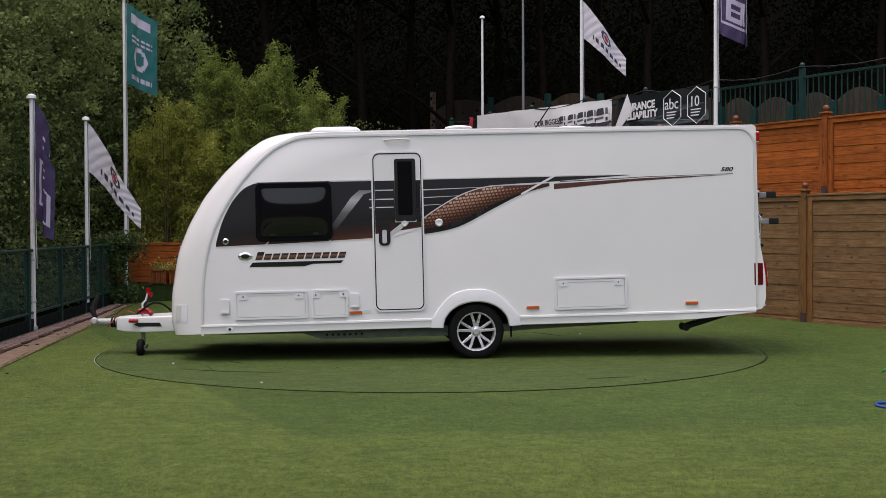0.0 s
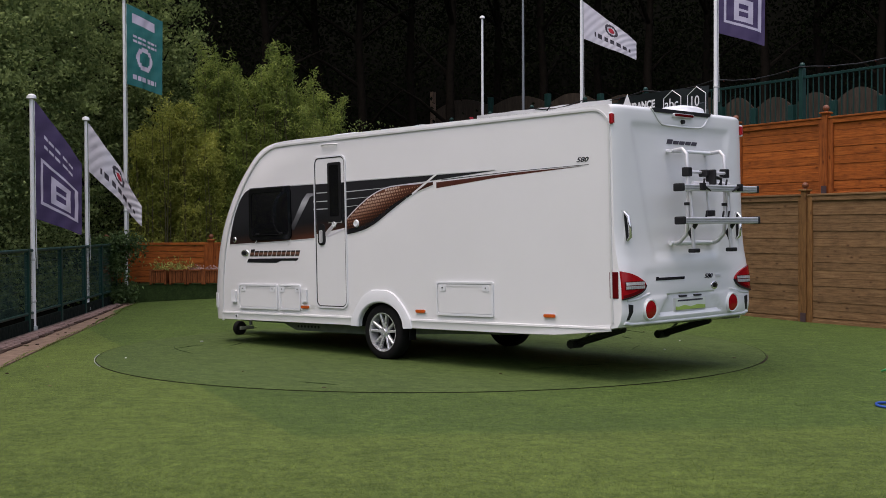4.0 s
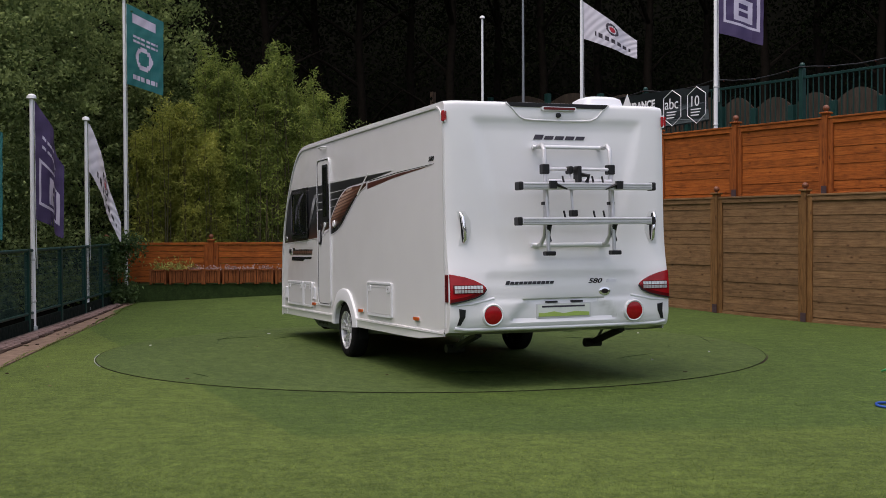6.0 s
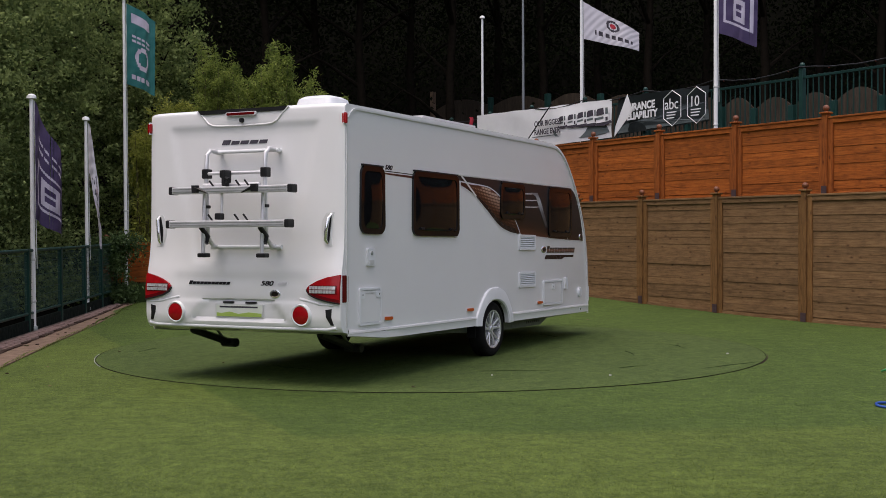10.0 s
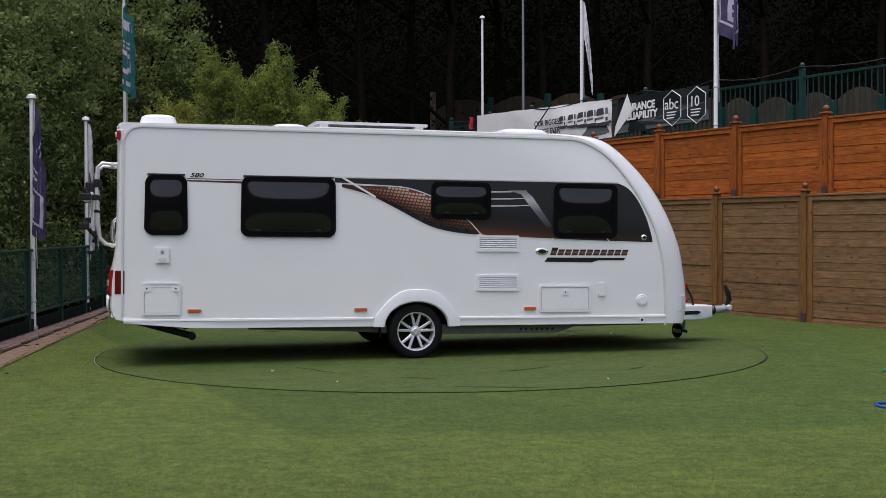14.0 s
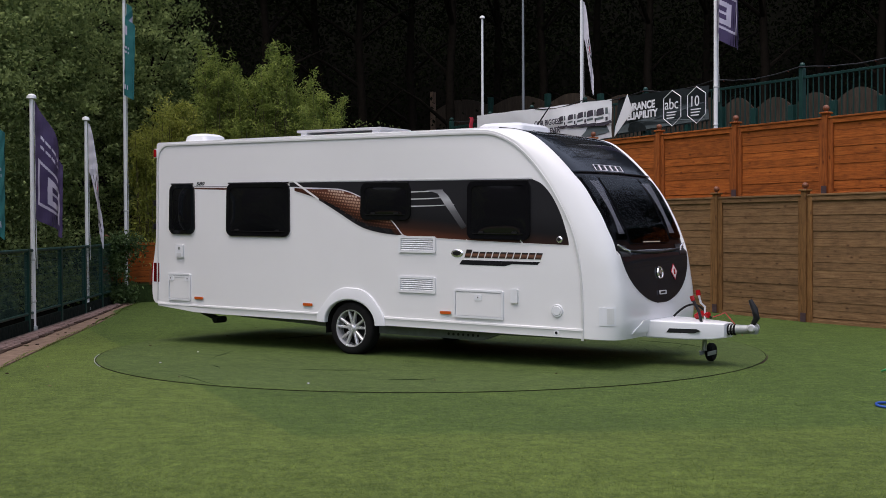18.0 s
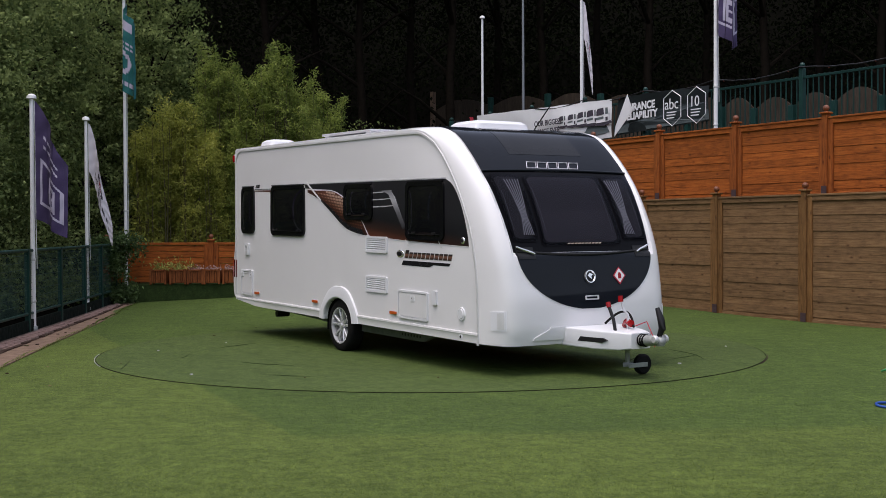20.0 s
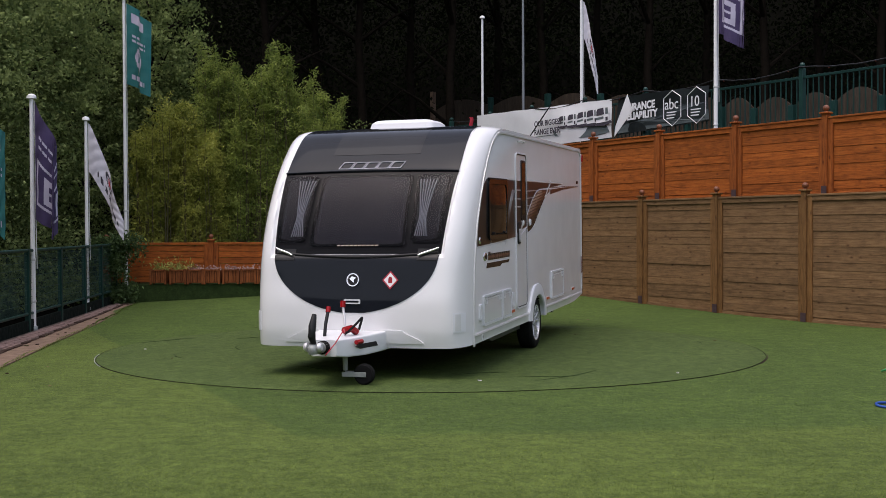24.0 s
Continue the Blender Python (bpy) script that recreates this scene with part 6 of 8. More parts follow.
def build_nose(van):
    f_wt, f_wb = f_at(2.08), f_at(1.33)
    c = lambda v: (lambda f: v)
    part("sunroof_panel", front_patch(f_wt + 0.006, 0.955, c(-0.93), c(0.93), 0.008, 26, 26), M["charcoal"], van, "glossy charcoal nose panel above the windows", angle=40)
    part("panel_lip", tube(B(), [front(f_wt + 0.008 - 0.006 * (y / 0.93) ** 2, y, 0.012) for y in np.linspace(-0.93, 0.93, 25)], 0.013, 8), M["charcoal"], van, "rounded lower lip of the nose panel", angle=60)
    # the sunroof set into the panel
    part("sunroof_glass", front_patch(f_at(2.27), 0.925, c(-0.475), c(0.475), 0.0105, 10, 14, 0.004), M["sunroof"], van, "tinted sunroof set in the nose panel", angle=40)

    def hw(f):
        t = (f_wt - f) / (f_wt - f_wb)
        return 0.93 - 0.055 * max(0, t)
    # flush black glass behind the three panes
    part("window_surround", front_patch(f_at(1.27), f_wt + 0.004, lambda f: -hw(f), lambda f: hw(f), 0.005, 24, 30), M["gloss_black"], van, "black surround of the nose windows", angle=40)

    def rounded(lo, hi, yl, yr, r=0.05):
        """Side lines whose corners are rounded by r metres."""
        span = 0.95

        def cut(f):
            d = min(f - lo, hi - f) / (hi - lo) * span
            return r - math.sqrt(max(0.0, r * r - (r - d) ** 2)) if d < r else 0.0
        return (lambda f: yl(f) + cut(f)), (lambda f: yr(f) - cut(f))
    for y0, y1 in ((-0.905, -0.52), (-0.49, 0.49), (0.52, 0.905)):
        mid = abs(y0 + y1) < 0.1
        lo, hi = f_wb + (0.0 if mid else 0.014), f_wt - 0.012
        splay = lambda f: 0.04 * (f_wt - f) / (f_wt - f_wb)
        yl = (lambda f, a=y0: a + (splay(f) if a < -0.6 else -splay(f) * (1 if a < 0 else -1) * 0.6))
        yr = (lambda f, b=y1: b - (splay(f) if b > 0.6 else -splay(f) * (1 if b > 0 else -1) * 0.6))
        fl, fr_ = rounded(lo, hi, yl, yr, 0.03)
        w = part("nose_window", front_patch(lo, hi, fl, fr_, 0.012, 30, 14, 0.006), M["gloss_black"], van, "dark tinted nose window" if mid else "dark tinted nose window with a pale curtain", angle=40)
        e = 0.045 if mid else 0.05
        gl, gh = lo + 0.012, hi - 0.01
        bl, br = rounded(gl, gh, lambda f: yl(f) + e, lambda f: yr(f) - e, 0.06)
        part("blind" if mid else "cabin", front_patch(gl, gh, bl, br, 0.0135, 30, 12, 0.001), M["blind"] if mid else M["interior"], w, "drawn grey blind behind the glass" if mid else "dim cabin behind the glass", angle=40)
        if not mid:
            # gathered curtains and a pale blind cassette seen through the glass
            side_ = 1 if y0 < 0 else -1
            inner_y = (y1 - 0.13) if y0 < 0 else (y0 + 0.13)
            for k in range(6):
                yy = inner_y + 0.019 * (k - 2.5)
                pts = [front(gl + 0.012 + (gh - gl - 0.024) * t, yy + (abs(t - 0.35) - 0.22) * 0.035 * (k - 2.5), 0.0125) for t in np.linspace(0, 1, 11)]
                part("curtain_fold", tube(B(), pts, 0.0105, 7), M["curtain"], w, "pale gathered curtain" if k == 0 else "", angle=60)
            pts = [front(gl + 0.03 + (gh - gl) * 0.6 * t, inner_y - side_ * 0.165, 0.0145) for t in np.linspace(0, 1, 7)]
            part("blind_edge", tube(B(), pts, 0.004, 5), M["curtain"], w, angle=60)
        else:
            for sy in (-1, 1):
                pts = [front(gl + 0.035 + (gh - gl) * 0.66 * t, sy * (0.425 + 0.01 * t), 0.0145) for t in np.linspace(0, 1, 7)]
                part("blind_edge", tube(B(), pts, 0.004, 5), M["curtain"], w, "pale edge of the blind" if sy < 0 else "", angle=60)
        ol, orr = rounded(lo + 0.003, hi - 0.003, lambda f: yl(f) + 0.01, lambda f: yr(f) - 0.01, 0.035)
        ob = part("pane", front_patch(lo + 0.003, hi - 0.003, ol, orr, 0.023, 30, 12, 0.002), M["seen_glass"], w, angle=40)
        ob.visible_shadow = False
    # lower shield
    z_top, z_bot = 1.262, 0.69

    def shield(f):
        z = spline(CENTRE, f)[1]
        t = min(max((1.33 - z) / (1.335 - z_bot), 0), 1)
        return 0.862 * max(0.0, 1 - t ** 2.35) ** 0.56
    part("nose_shield", front_patch(f_at(z_bot + 0.003), f_at(z_top), lambda f: -shield(f), lambda f: shield(f), 0.007, 26, 26), M["charcoal"], van, "glossy charcoal rounded lower nose shield", angle=40)
    part("shield_lip", tube(B(), [front(f_at(1.275 - 0.045 * (1 - (y / 0.8) ** 2)), y, 0.012) for y in np.linspace(-0.84, 0.84, 25)], 0.014, 8), M["black"], van, angle=50)
    for s in (-1, 1):
        h = part("grab_recess", front_patch(f_at(1.20), f_at(1.32), c(s * 0.64), c(s * 0.845), 0.012, 6, 8), M["black"], van, "black recess of the nose grab handle", angle=40)
        pts = [front(f_at(1.325 - 0.09 * (1 - k)), s * (0.655 + 0.195 * k), 0.03) for k in np.linspace(0, 1, 7)]
        part("grab_handle", tube(B(), pts, [0.008, 0.013, 0.015, 0.015, 0.014, 0.012, 0.008], 8), M["chrome"], h, "chrome grab handle", angle=50)
        r = part("corner_recess", front_patch(f_at(0.50), f_at(0.70), c(s * 1.0), c(s * 1.085), 0.006, 6, 4), M["white_plastic"], van, "moulded corner recess", angle=40)
        part("recess_back", front_patch(f_at(0.52), f_at(0.685), c(s * 1.015), c(s * 1.055), 0.009, 4, 3), M["trim"], r)
    # raised apron round the drawbar
    zb = 0.40
    part("nose_apron", front_patch(f_at(zb), f_at(0.525), lambda f: -0.72 + 0.2 * step01((f - f_at(zb)) / (f_at(0.525) - f_at(zb))), lambda f: 0.72 - 0.2 * step01((f - f_at(zb)) / (f_at(0.525) - f_at(zb))), 0.014, 8, 16), M["white"], van, "raised white apron round the drawbar", angle=40)
    # maker's marks as plain shapes
    fz = f_at(2.15)
    for i in range(5):
        y0, y1 = -0.34 + i * 0.137, -0.34 + i * 0.137 + 0.118
        q = [(y0 - 0.02, fz - 0.012), (y1 - 0.02, fz - 0.012), (y1 + 0.02, fz + 0.014), (y0 + 0.02, fz + 0.014), (y0 - 0.02, fz - 0.012)]
        part("nose_mark", tube(B(), [front(f, y, 0.014) for y, f in q], 0.005, 6), M["cloth_white"], van, "white outlined name mark" if i == 0 else "")
    bm = B()
    fz = f_at(1.355)
    for i in range(10):
        y0 = -0.2 + i * 0.044
        tube(bm, [front(fz - 0.003, y0, 0.026), front(fz - 0.002, y0 + 0.03, 0.026)], 0.006, 5)
    part("window_marks", bm, M["copper"], van, "small copper script marks under the middle window")

    def badge_put(x, y, h):
        b = front(f_at(1.01 + y), x, 0.014 + h)
        return b
    bd = part("nose_badge", lathe(B(), [(0.0, 0.006), (0.05, 0.008), (0.056, 0.016), (0.064, 0.016), (0.068, 0.0)], 28, badge_put), M["chrome"], van, "chrome ringed round badge", angle=40)
    part("badge_core", lathe(B(), [(0.0, 0.012), (0.046, 0.011), (0.05, 0.008)], 24, badge_put), M["black"], bd)
    part("badge_shape", prism(B(), [(-0.035, 0.01), (-0.01, 0.035), (0.035, 0.02), (0.01, 0.0), (0.015, -0.03), (-0.012, -0.01)], badge_put, 0.012, 0.015), M["chrome"], bd)

    def dia(x, y, h):
        return front(f_at(1.01 + y), 0.385 + x * 0.82, 0.014 + h)
    dm = part("warning_diamond", prism(B(), [(-0.1, 0), (0, -0.09), (0.1, 0), (0, 0.09)], dia, 0.0, 0.003), M["ink_red"], van, "white and red diamond sticker")
    part("diamond_field", prism(B(), [(-0.08, 0), (0, -0.072), (0.08, 0), (0, 0.072)], dia, 0.003, 0.005), M["white"], dm)
    part("diamond_symbol", prism(B(), [(-0.024, -0.03), (0.024, -0.03), (0.024, 0.014), (0.012, 0.032), (-0.012, 0.032), (-0.024, 0.014)], dia, 0.005, 0.007), M["red"], dm)

    def lab(x, y, h):
        return front(f_at(0.80 + y), 0.0 + x, 0.014 + h)
    part("shield_grip", frame_ring(B(), round_rect(-0.085, 0.085, -0.022, 0.022, 0.012), round_rect(-0.07, 0.07, -0.01, 0.01, 0.006), lab, 0.0, 0.012), M["silver"], van, "small silver grip on the nose shield")


def build_drawbar(van):
    # white fairing over the A-frame
    bm = B()
    rows = []
    for x, w, z0, z1 in ((2.86, 0.35, 0.335, 0.52), (3.1, 0.335, 0.335, 0.52), (3.35, 0.28, 0.33, 0.515), (3.6, 0.18, 0.335, 0.51), (3.72, 0.12, 0.355, 0.505)):
        sec = round_rect(-w, w, z0, z1, 0.016, 4)
        rows.append([(x, u, v) for u, v in sec + sec[:1]])
    sheet(bm, rows)
    vs = list(bm.verts)
    n = len(rows[0])
    bm.faces.new(vs[-n:-1])
    bm.faces.new(vs[:n - 1])
    bmesh.ops.remove_doubles(bm, verts=bm.verts, dist=1e-4)
    fair = part("drawbar_fairing", bm, M["white_plastic"], van, "white fairing over the drawbar", angle=40)
    for s in (-1, 1):
        bm = B()
        prism(bm, [(3.16, 0.40), (3.19, 0.445), (3.46, 0.445), (3.50, 0.425), (3.44, 0.40)], lambda x, z, d: (x, s * (0.335 - (x - 3.1) * 0.25 + d), z), -0.02, 0.008)
        part("fairing_slot", bm, M["black"], fair, "black oval opening")
    g = part("coupling", tube(B(), [(3.7, 0, 0.44), (3.86, 0, 0.445), (3.98, 0, 0.455)], [0.055, 0.05, 0.045], 12), M["galv"], van, "steel coupling head with a black gaiter", angle=50)
    bm = B()
    prof = []
    for k in range(9):
        prof.append((0.062 if k % 2 else 0.05, 3.68 + 0.016 * k))
    lathe(bm, prof, 16, lambda x, y, h: (h, x, 0.44 + y))
    part("gaiter", bm, M["rubber"], g, angle=30)
    part("coupling_head", lathe(B(), [(0.0, -0.06), (0.05, -0.055), (0.066, -0.02), (0.066, 0.02), (0.045, 0.05), (0.0, 0.06)], 16, lambda x, y, h: (3.99 + x * 0.85, y * 0.8, 0.45 + h * 0.8)), M["galv"], g, angle=50)
    part("coupling_lever", tube(B(), [(3.98, 0.0, 0.5), (4.02, 0.0, 0.57), (4.0, 0.0, 0.66), (3.95, 0.0, 0.76)], [0.026, 0.036, 0.036, 0.022], 10), M["black"], g, "black coupling lever", angle=50)
    for s in (-1, 1):
        part("lever_knob", lathe(B(), [(0.0, 0.0), (0.04, 0.0), (0.042, 0.02), (0.03, 0.035), (0.0, 0.036)], 14, lambda x, y, h, s=s: (3.99 + x, s * (0.05 + h), 0.47 + y)), M["silver"], g, angle=50)
    hb = part("handbrake", tube(B(), [(3.46, -0.1, 0.5), (3.43, -0.1, 0.62), (3.36, -0.1, 0.74)], 0.017, 8), M["black"], van, "black handbrake lever with a red tip", angle=50)
    part("brake_tip", tube(B(), [(3.365, -0.1, 0.73), (3.345, -0.1, 0.78)], 0.024, 10), M["red"], hb, "red tip", angle=50)
    jk = part("jockey_wheel", tube(B(), [(3.42, 0.09, 0.5), (3.42, 0.09, 0.19)], 0.024, 12), M["galv"], van, "steel jockey wheel with a rubber tyre", angle=50)
    part("jockey_crank", tube(B(), [(3.42, 0.09, 0.5), (3.42, 0.09, 0.66), (3.38, 0.07, 0.7), (3.36, 0.05, 0.8)], 0.012, 8), M["silver"], jk, angle=50)
    part("crank_knob", tube(B(), [(3.36, 0.05, 0.78), (3.352, 0.05, 0.84)], 0.026, 10), M["red"], jk, "red crank knob", angle=50)
    for s in (-1, 1):
        part("fork", box(B(), 3.42 + 0.045 * s - 0.004, 3.42 + 0.045 * s + 0.004, 0.07, 0.31, 0.135, 0.18, 0.003), M["galv"], jk)
    part("jockey_tyre", lathe(B(), [(0.03, -0.036), (0.085, -0.036), (0.1, -0.02), (0.1, 0.02), (0.085, 0.036), (0.03, 0.036)], 24, lambda x, y, h: (3.42 + h, 0.28 + x, 0.158 + y)), M["rubber"], jk, "black rubber tyre", angle=40)
    cl = part("cable_plug", tube(B(), [(3.3, 0.16, 0.54), (3.36, 0.13, 0.58), (3.46, 0.1, 0.57)], 0.035, 10), M["red"], van, "red plug and cable on the drawbar", angle=50)
    pts = []
    for k in range(15):
        f = k / 14
        pts.append((3.06 + 0.42 * f, 0.1 + 0.1 * math.sin(3 * f), 0.54 + 0.17 * math.sin(math.pi * f) * (1 - 0.5 * f)))
    part("cable", tube(B(), pts, 0.012, 8), M["rubber"], cl, angle=50)
    part("breakaway_cable", tube(B(), [(3.5, 0.12, 0.55), (3.62, 0.16, 0.6), (3.75, 0.12, 0.48), (3.85, 0.06, 0.38)], 0.005, 6), M["ink_red"], cl)
    part("red_toggle", tube(B(), [(3.45, 0.27, 0.47), (3.55, 0.25, 0.47)], 0.022, 8), M["red"], fair, "red toggle", angle=50)


def build_chassis(van):
    for s in (-1, 1):
        bm = B()
        prism(bm, [(-2.3, 0.36), (2.4, 0.36), (2.4, 0.335), (1.5, 0.325), (1.28, 0.25), (-0.2, 0.25), (-1.3, 0.3), (-2.3, 0.33)], lambda x, z, d: (x, s * (0.92 + d), z), 0, 0.06)
        ch = part("chassis_rail", bm, M["chassis"], van, "galvanised perforated chassis rail")
        for k in range(7):
            x = 0.84 + 0.065 * k
            part("rail_hole", lathe(B(), [(0.0, 0.0), (0.016, 0.0), (0.016, 0.004)], 10, lambda a, b, h, x=x: (x + a, s * (0.981 + h), 0.3 + b)), M["black"], ch)
        # folded corner steadies
        for x0, x1 in ((-3.35, -2.9), (2.35, 1.95)):
            st = part("corner_steady", tube(B(), [(-3.5, s * 0.75, 0.42), (-3.2, s * 0.75, 0.335), (-2.9, s * 0.75, 0.25)] if x0 < 0 else [(x0, s * 0.6, 0.34), (x1, s * 0.6, 0.32)], 0.038 if x0 < 0 else 0.02, 6), M["galv"] if x0 > 0 else M["black"], van, "dark folded corner steady")
            if x0 < 0:
                part("steady_foot", tube(B(), [(x1 - 0.0, s * 0.66, 0.25), (x1 - 0.0, s * 0.84, 0.25)], 0.045, 8), M["black"], st)
                part("steady_link", tube(B(), [(x1 - 0.22, s * 0.75, 0.40), (x1 - 0.1, s * 0.75, 0.29)], 0.014, 6), M["galv"], st)
    part("axle", tube(B(), [(-0.44, -0.95, 0.29), (-0.44, 0.95, 0.29)], 0.055, 10), M["galv"], van, "steel axle tube", angle=50)
    part("underfloor", box(B(), -1.0, 2.3, -0.5, 0.5, 0.3, 0.36, 0.01), M["black"], van, "dark under-floor tray")
    part("mud_flap", box(B(), -0.845, -0.835, 0.98, 1.08, 0.22, 0.42), M["rubber"], van)
    part("mud_flap", box(B(), -0.845, -0.835, -1.08, -0.98, 0.22, 0.42), M["rubber"], van)


def back(y, z, d=0.0):
    """A place on the back panel, d proud of it."""
    return (rear(z, y) - d, y, z)


def build_back_panel(van):
    put = back
    # roof spoiler with its dark strip and high brake light
    sp = part("spoiler_strip", prism(B(), [(0.52, 2.55), (-0.52, 2.55), (-0.485, 2.512), (0.485, 2.512)], put, -0.02, 0.012), M["black"], van, "black strip under the roof edge")
    part("spoiler_lip", tube(B(), [back(y, z, 0.002) for y, z in ((0.53, 2.548), (0.47, 2.5), (0.4, 2.425), (0.345, 2.4), (0.25, 2.393), (0, 2.39), (-0.25, 2.393), (-0.345, 2.4), (-0.4, 2.425), (-0.47, 2.5), (-0.53, 2.548))], 0.009, 8), M["white"], van, "white curved moulding", angle=60)
    bl = part("brake_light", prism(B(), round_rect(-0.175, 0.175, 2.482, 2.518, 0.014), put, 0.0, 0.03), M["white_plastic"], van, "red high-level brake light")
    part("lens", prism(B(), round_rect(-0.162, 0.162, 2.488, 2.512, 0.01), put, 0.03, 0.034), M["red_dark"], bl)
    part("camera_eye", lathe(B(), [(0.0, 0.03), (0.02, 0.028), (0.024, 0.0)], 14, lambda x, y, h: back(x, 2.44 + y, h)), M["black"], van, "small black camera eye", angle=50)
    script_marks(van, put, 0.26, -0.28, 2.215, 2.26, M["ink"], 5, 0.5, (0.0, 0.006), "maker_badge", "black slanted maker marks")
    script_marks(van, put, 0.59, 0.1, 0.88, 0.915, M["band"], 11, 0.4, (0.0, 0.006), "name_badge", "dark slanted name marks")
    turn = Matrix(((0, 0, -1, 0), (-1, 0, 0, 0), (0, 1, 0, 0), (0, 0, 0, 1)))
    tagged(letters("580", 0.062, van, M["band"], Matrix.Translation((rear(0.9, -0.34) - 0.006, -0.255, 0.878)) @ turn @ Matrix.Diagonal((1.5, 1, 1, 1)), "model_number", 0.001, 0.3), "dark slanted model number")
    part("model_tab", prism(B(), [(-0.45, 0.885), (-0.55, 0.885), (-0.56, 0.91), (-0.46, 0.91)], put, 0.0, 0.006), M["silver"], van)
    ov = part("oval_badge", lathe(B(), [(0.0, 0.008), (0.045, 0.01), (0.06, 0.006), (0.062, 0.0)], 20, lambda x, y, h: back(-0.425 + x, 0.8 + y * 0.65, h)), M["chrome"], van, "small chrome oval badge", angle=40)
    part("badge_core", lathe(B(), [(0.0, 0.012), (0.038, 0.011)], 18, lambda x, y, h: back(-0.425 + x, 0.8 + y * 0.6, h)), M["bronze"], ov)
    # plate recess and plate
    pl = part("plate_frame", prism(B(), round_rect(-0.285, 0.275, 0.565, 0.70, 0.01), put, 0.0, 0.012), M["trim"], van, "pale plate holder with a lime printed plate")
    part("plate_field", prism(B(), round_rect(-0.27, 0.26, 0.578, 0.688, 0.006), put, 0.012, 0.015), M["plate_white"], pl)
    part("plate_print", prism(B(), [(-0.265, 0.58), (-0.265, 0.612), (-0.12, 0.622), (0.0, 0.605), (0.1, 0.625), (0.2, 0.61), (0.255, 0.615), (0.255, 0.58)], put, 0.015, 0.017), M["plate"], pl)
    part("plate_bar", prism(B(), [(-0.22, 0.662), (0.22, 0.662), (0.22, 0.678), (-0.22, 0.678)], put, 0.015, 0.0165), M["ink"], pl)
    part("plate_lamp", prism(B(), round_rect(0.06, 0.18, 0.705, 0.722, 0.006), put, 0.0, 0.02), M["black"], van)
    part("plate_lamp", prism(B(), round_rect(-0.2, -0.08, 0.705, 0.722, 0.006), put, 0.0, 0.02), M["black"], van)
    for s in (-1, 1):
        # wrap-round tail lamp: a shaped lens that follows the panel
        def lens_top(y):
            return float(np.interp(y, [0.79, 0.82, 0.9, 1.0, 1.12], [0.862, 0.89, 0.93, 0.962, 0.985]))

        def lens_foot(y):
            return float(np.interp(y, [0.79, 0.81, 0.88, 1.0, 1.12], [0.845, 0.81, 0.775, 0.745, 0.725]))

        def lens(y0, y1, top, foot, d0, d1, ny=14, nz=6):
            bm = B()
            skins = []
            for d in (d0, d1):
                skins.append([[bm.verts.new((rear(foot(y) + (top(y) - foot(y)) * k / nz, s * y) - d, s * y, foot(y) + (top(y) - foot(y)) * k / nz)) for k in range(nz + 1)] for y in np.linspace(y0, y1, ny + 1)])
            a, b = skins
            for u in range(ny):
                for k in range(nz):
                    bm.faces.new((b[u][k], b[u + 1][k], b[u + 1][k + 1], b[u][k + 1]))
                bm.faces.new((a[u][0], a[u + 1][0], b[u + 1][0], b[u][0]))
                bm.faces.new((a[u][nz], a[u + 1][nz], b[u + 1][nz], b[u][nz]))
            for u in (0, ny):
                for k in range(nz):
                    bm.faces.new((a[u][k], a[u][k + 1], b[u][k + 1], b[u][k]))
            return bm
        lamp = part("tail_lamp", lens(0.79, 1.122, lens_top, lens_foot, -0.02, 0.02), M["red"], van, "red and clear wrap-round tail lamp", angle=40)
        part("lamp_foot", lens(0.8, 1.12, lambda y: lens_foot(y) + 0.034, lambda y: lens_foot(y) - 0.002, 0.0, 0.0235, 12, 2), M["red_dark"], lamp, "dark red foot of the lens")
        part("lamp_trim", lens(0.785, 1.122, lambda y: lens_foot(y) + 0.006, lambda y: lens_foot(y) - 0.008, -0.01, 0.026, 12, 1), M["black"], lamp, "thin black trim")
        part("lamp_wrap", box(B(), -3.72, -3.62, s * 1.112 if s > 0 else -1.134, s * 1.134 if s > 0 else -1.112, 0.73, 0.98, 0.008), M["red_dark"], lamp)
        part("clear_band", lens(0.82, 1.1, lambda y: 0.888, lambda y: 0.808, 0.012, 0.0225, 10, 3), M["red_dark"], lamp, "dark lens band")
        for k in range(9):
            for z in (0.83, 0.866):
                y0 = 0.836 + 0.03 * k
                part("lamp_cell", lens(y0 - 0.012, y0 + 0.012, lambda y, z=z: z + 0.014, lambda y, z=z: z - 0.014, 0.02, 0.029, 1, 1), M["clear"], lamp, "clear lens cell" if k == 0 else "")
        # round reflector in its moulded cup
        rf = part("reflector_cup", lathe(B(), [(0.085, 0.022), (0.095, 0.028), (0.103, 0.02), (0.108, 0.0)], 28, lambda x, y, h: back(s * 0.725 + x, 0.61 + y, h), False), M["white"], van, "round red reflector in a white cup", angle=50)
        part("reflector", lathe(B(), [(0.0, 0.03), (0.06, 0.028), (0.084, 0.022), (0.085, 0.0)], 28, lambda x, y, h: back(s * 0.725 + x, 0.61 + y, h)), M["red"], rf, angle=50)
        part("corner_slot", prism(B(), [(s * 0.985, 0.665), (s * 1.045, 0.675), (s * 1.04, 0.6), (s * 1.06, 0.525), (s * 1.03, 0.525), (s * 0.99, 0.6)][::1], put, -0.01, 0.008), M["black"], van, "black bumper slot")
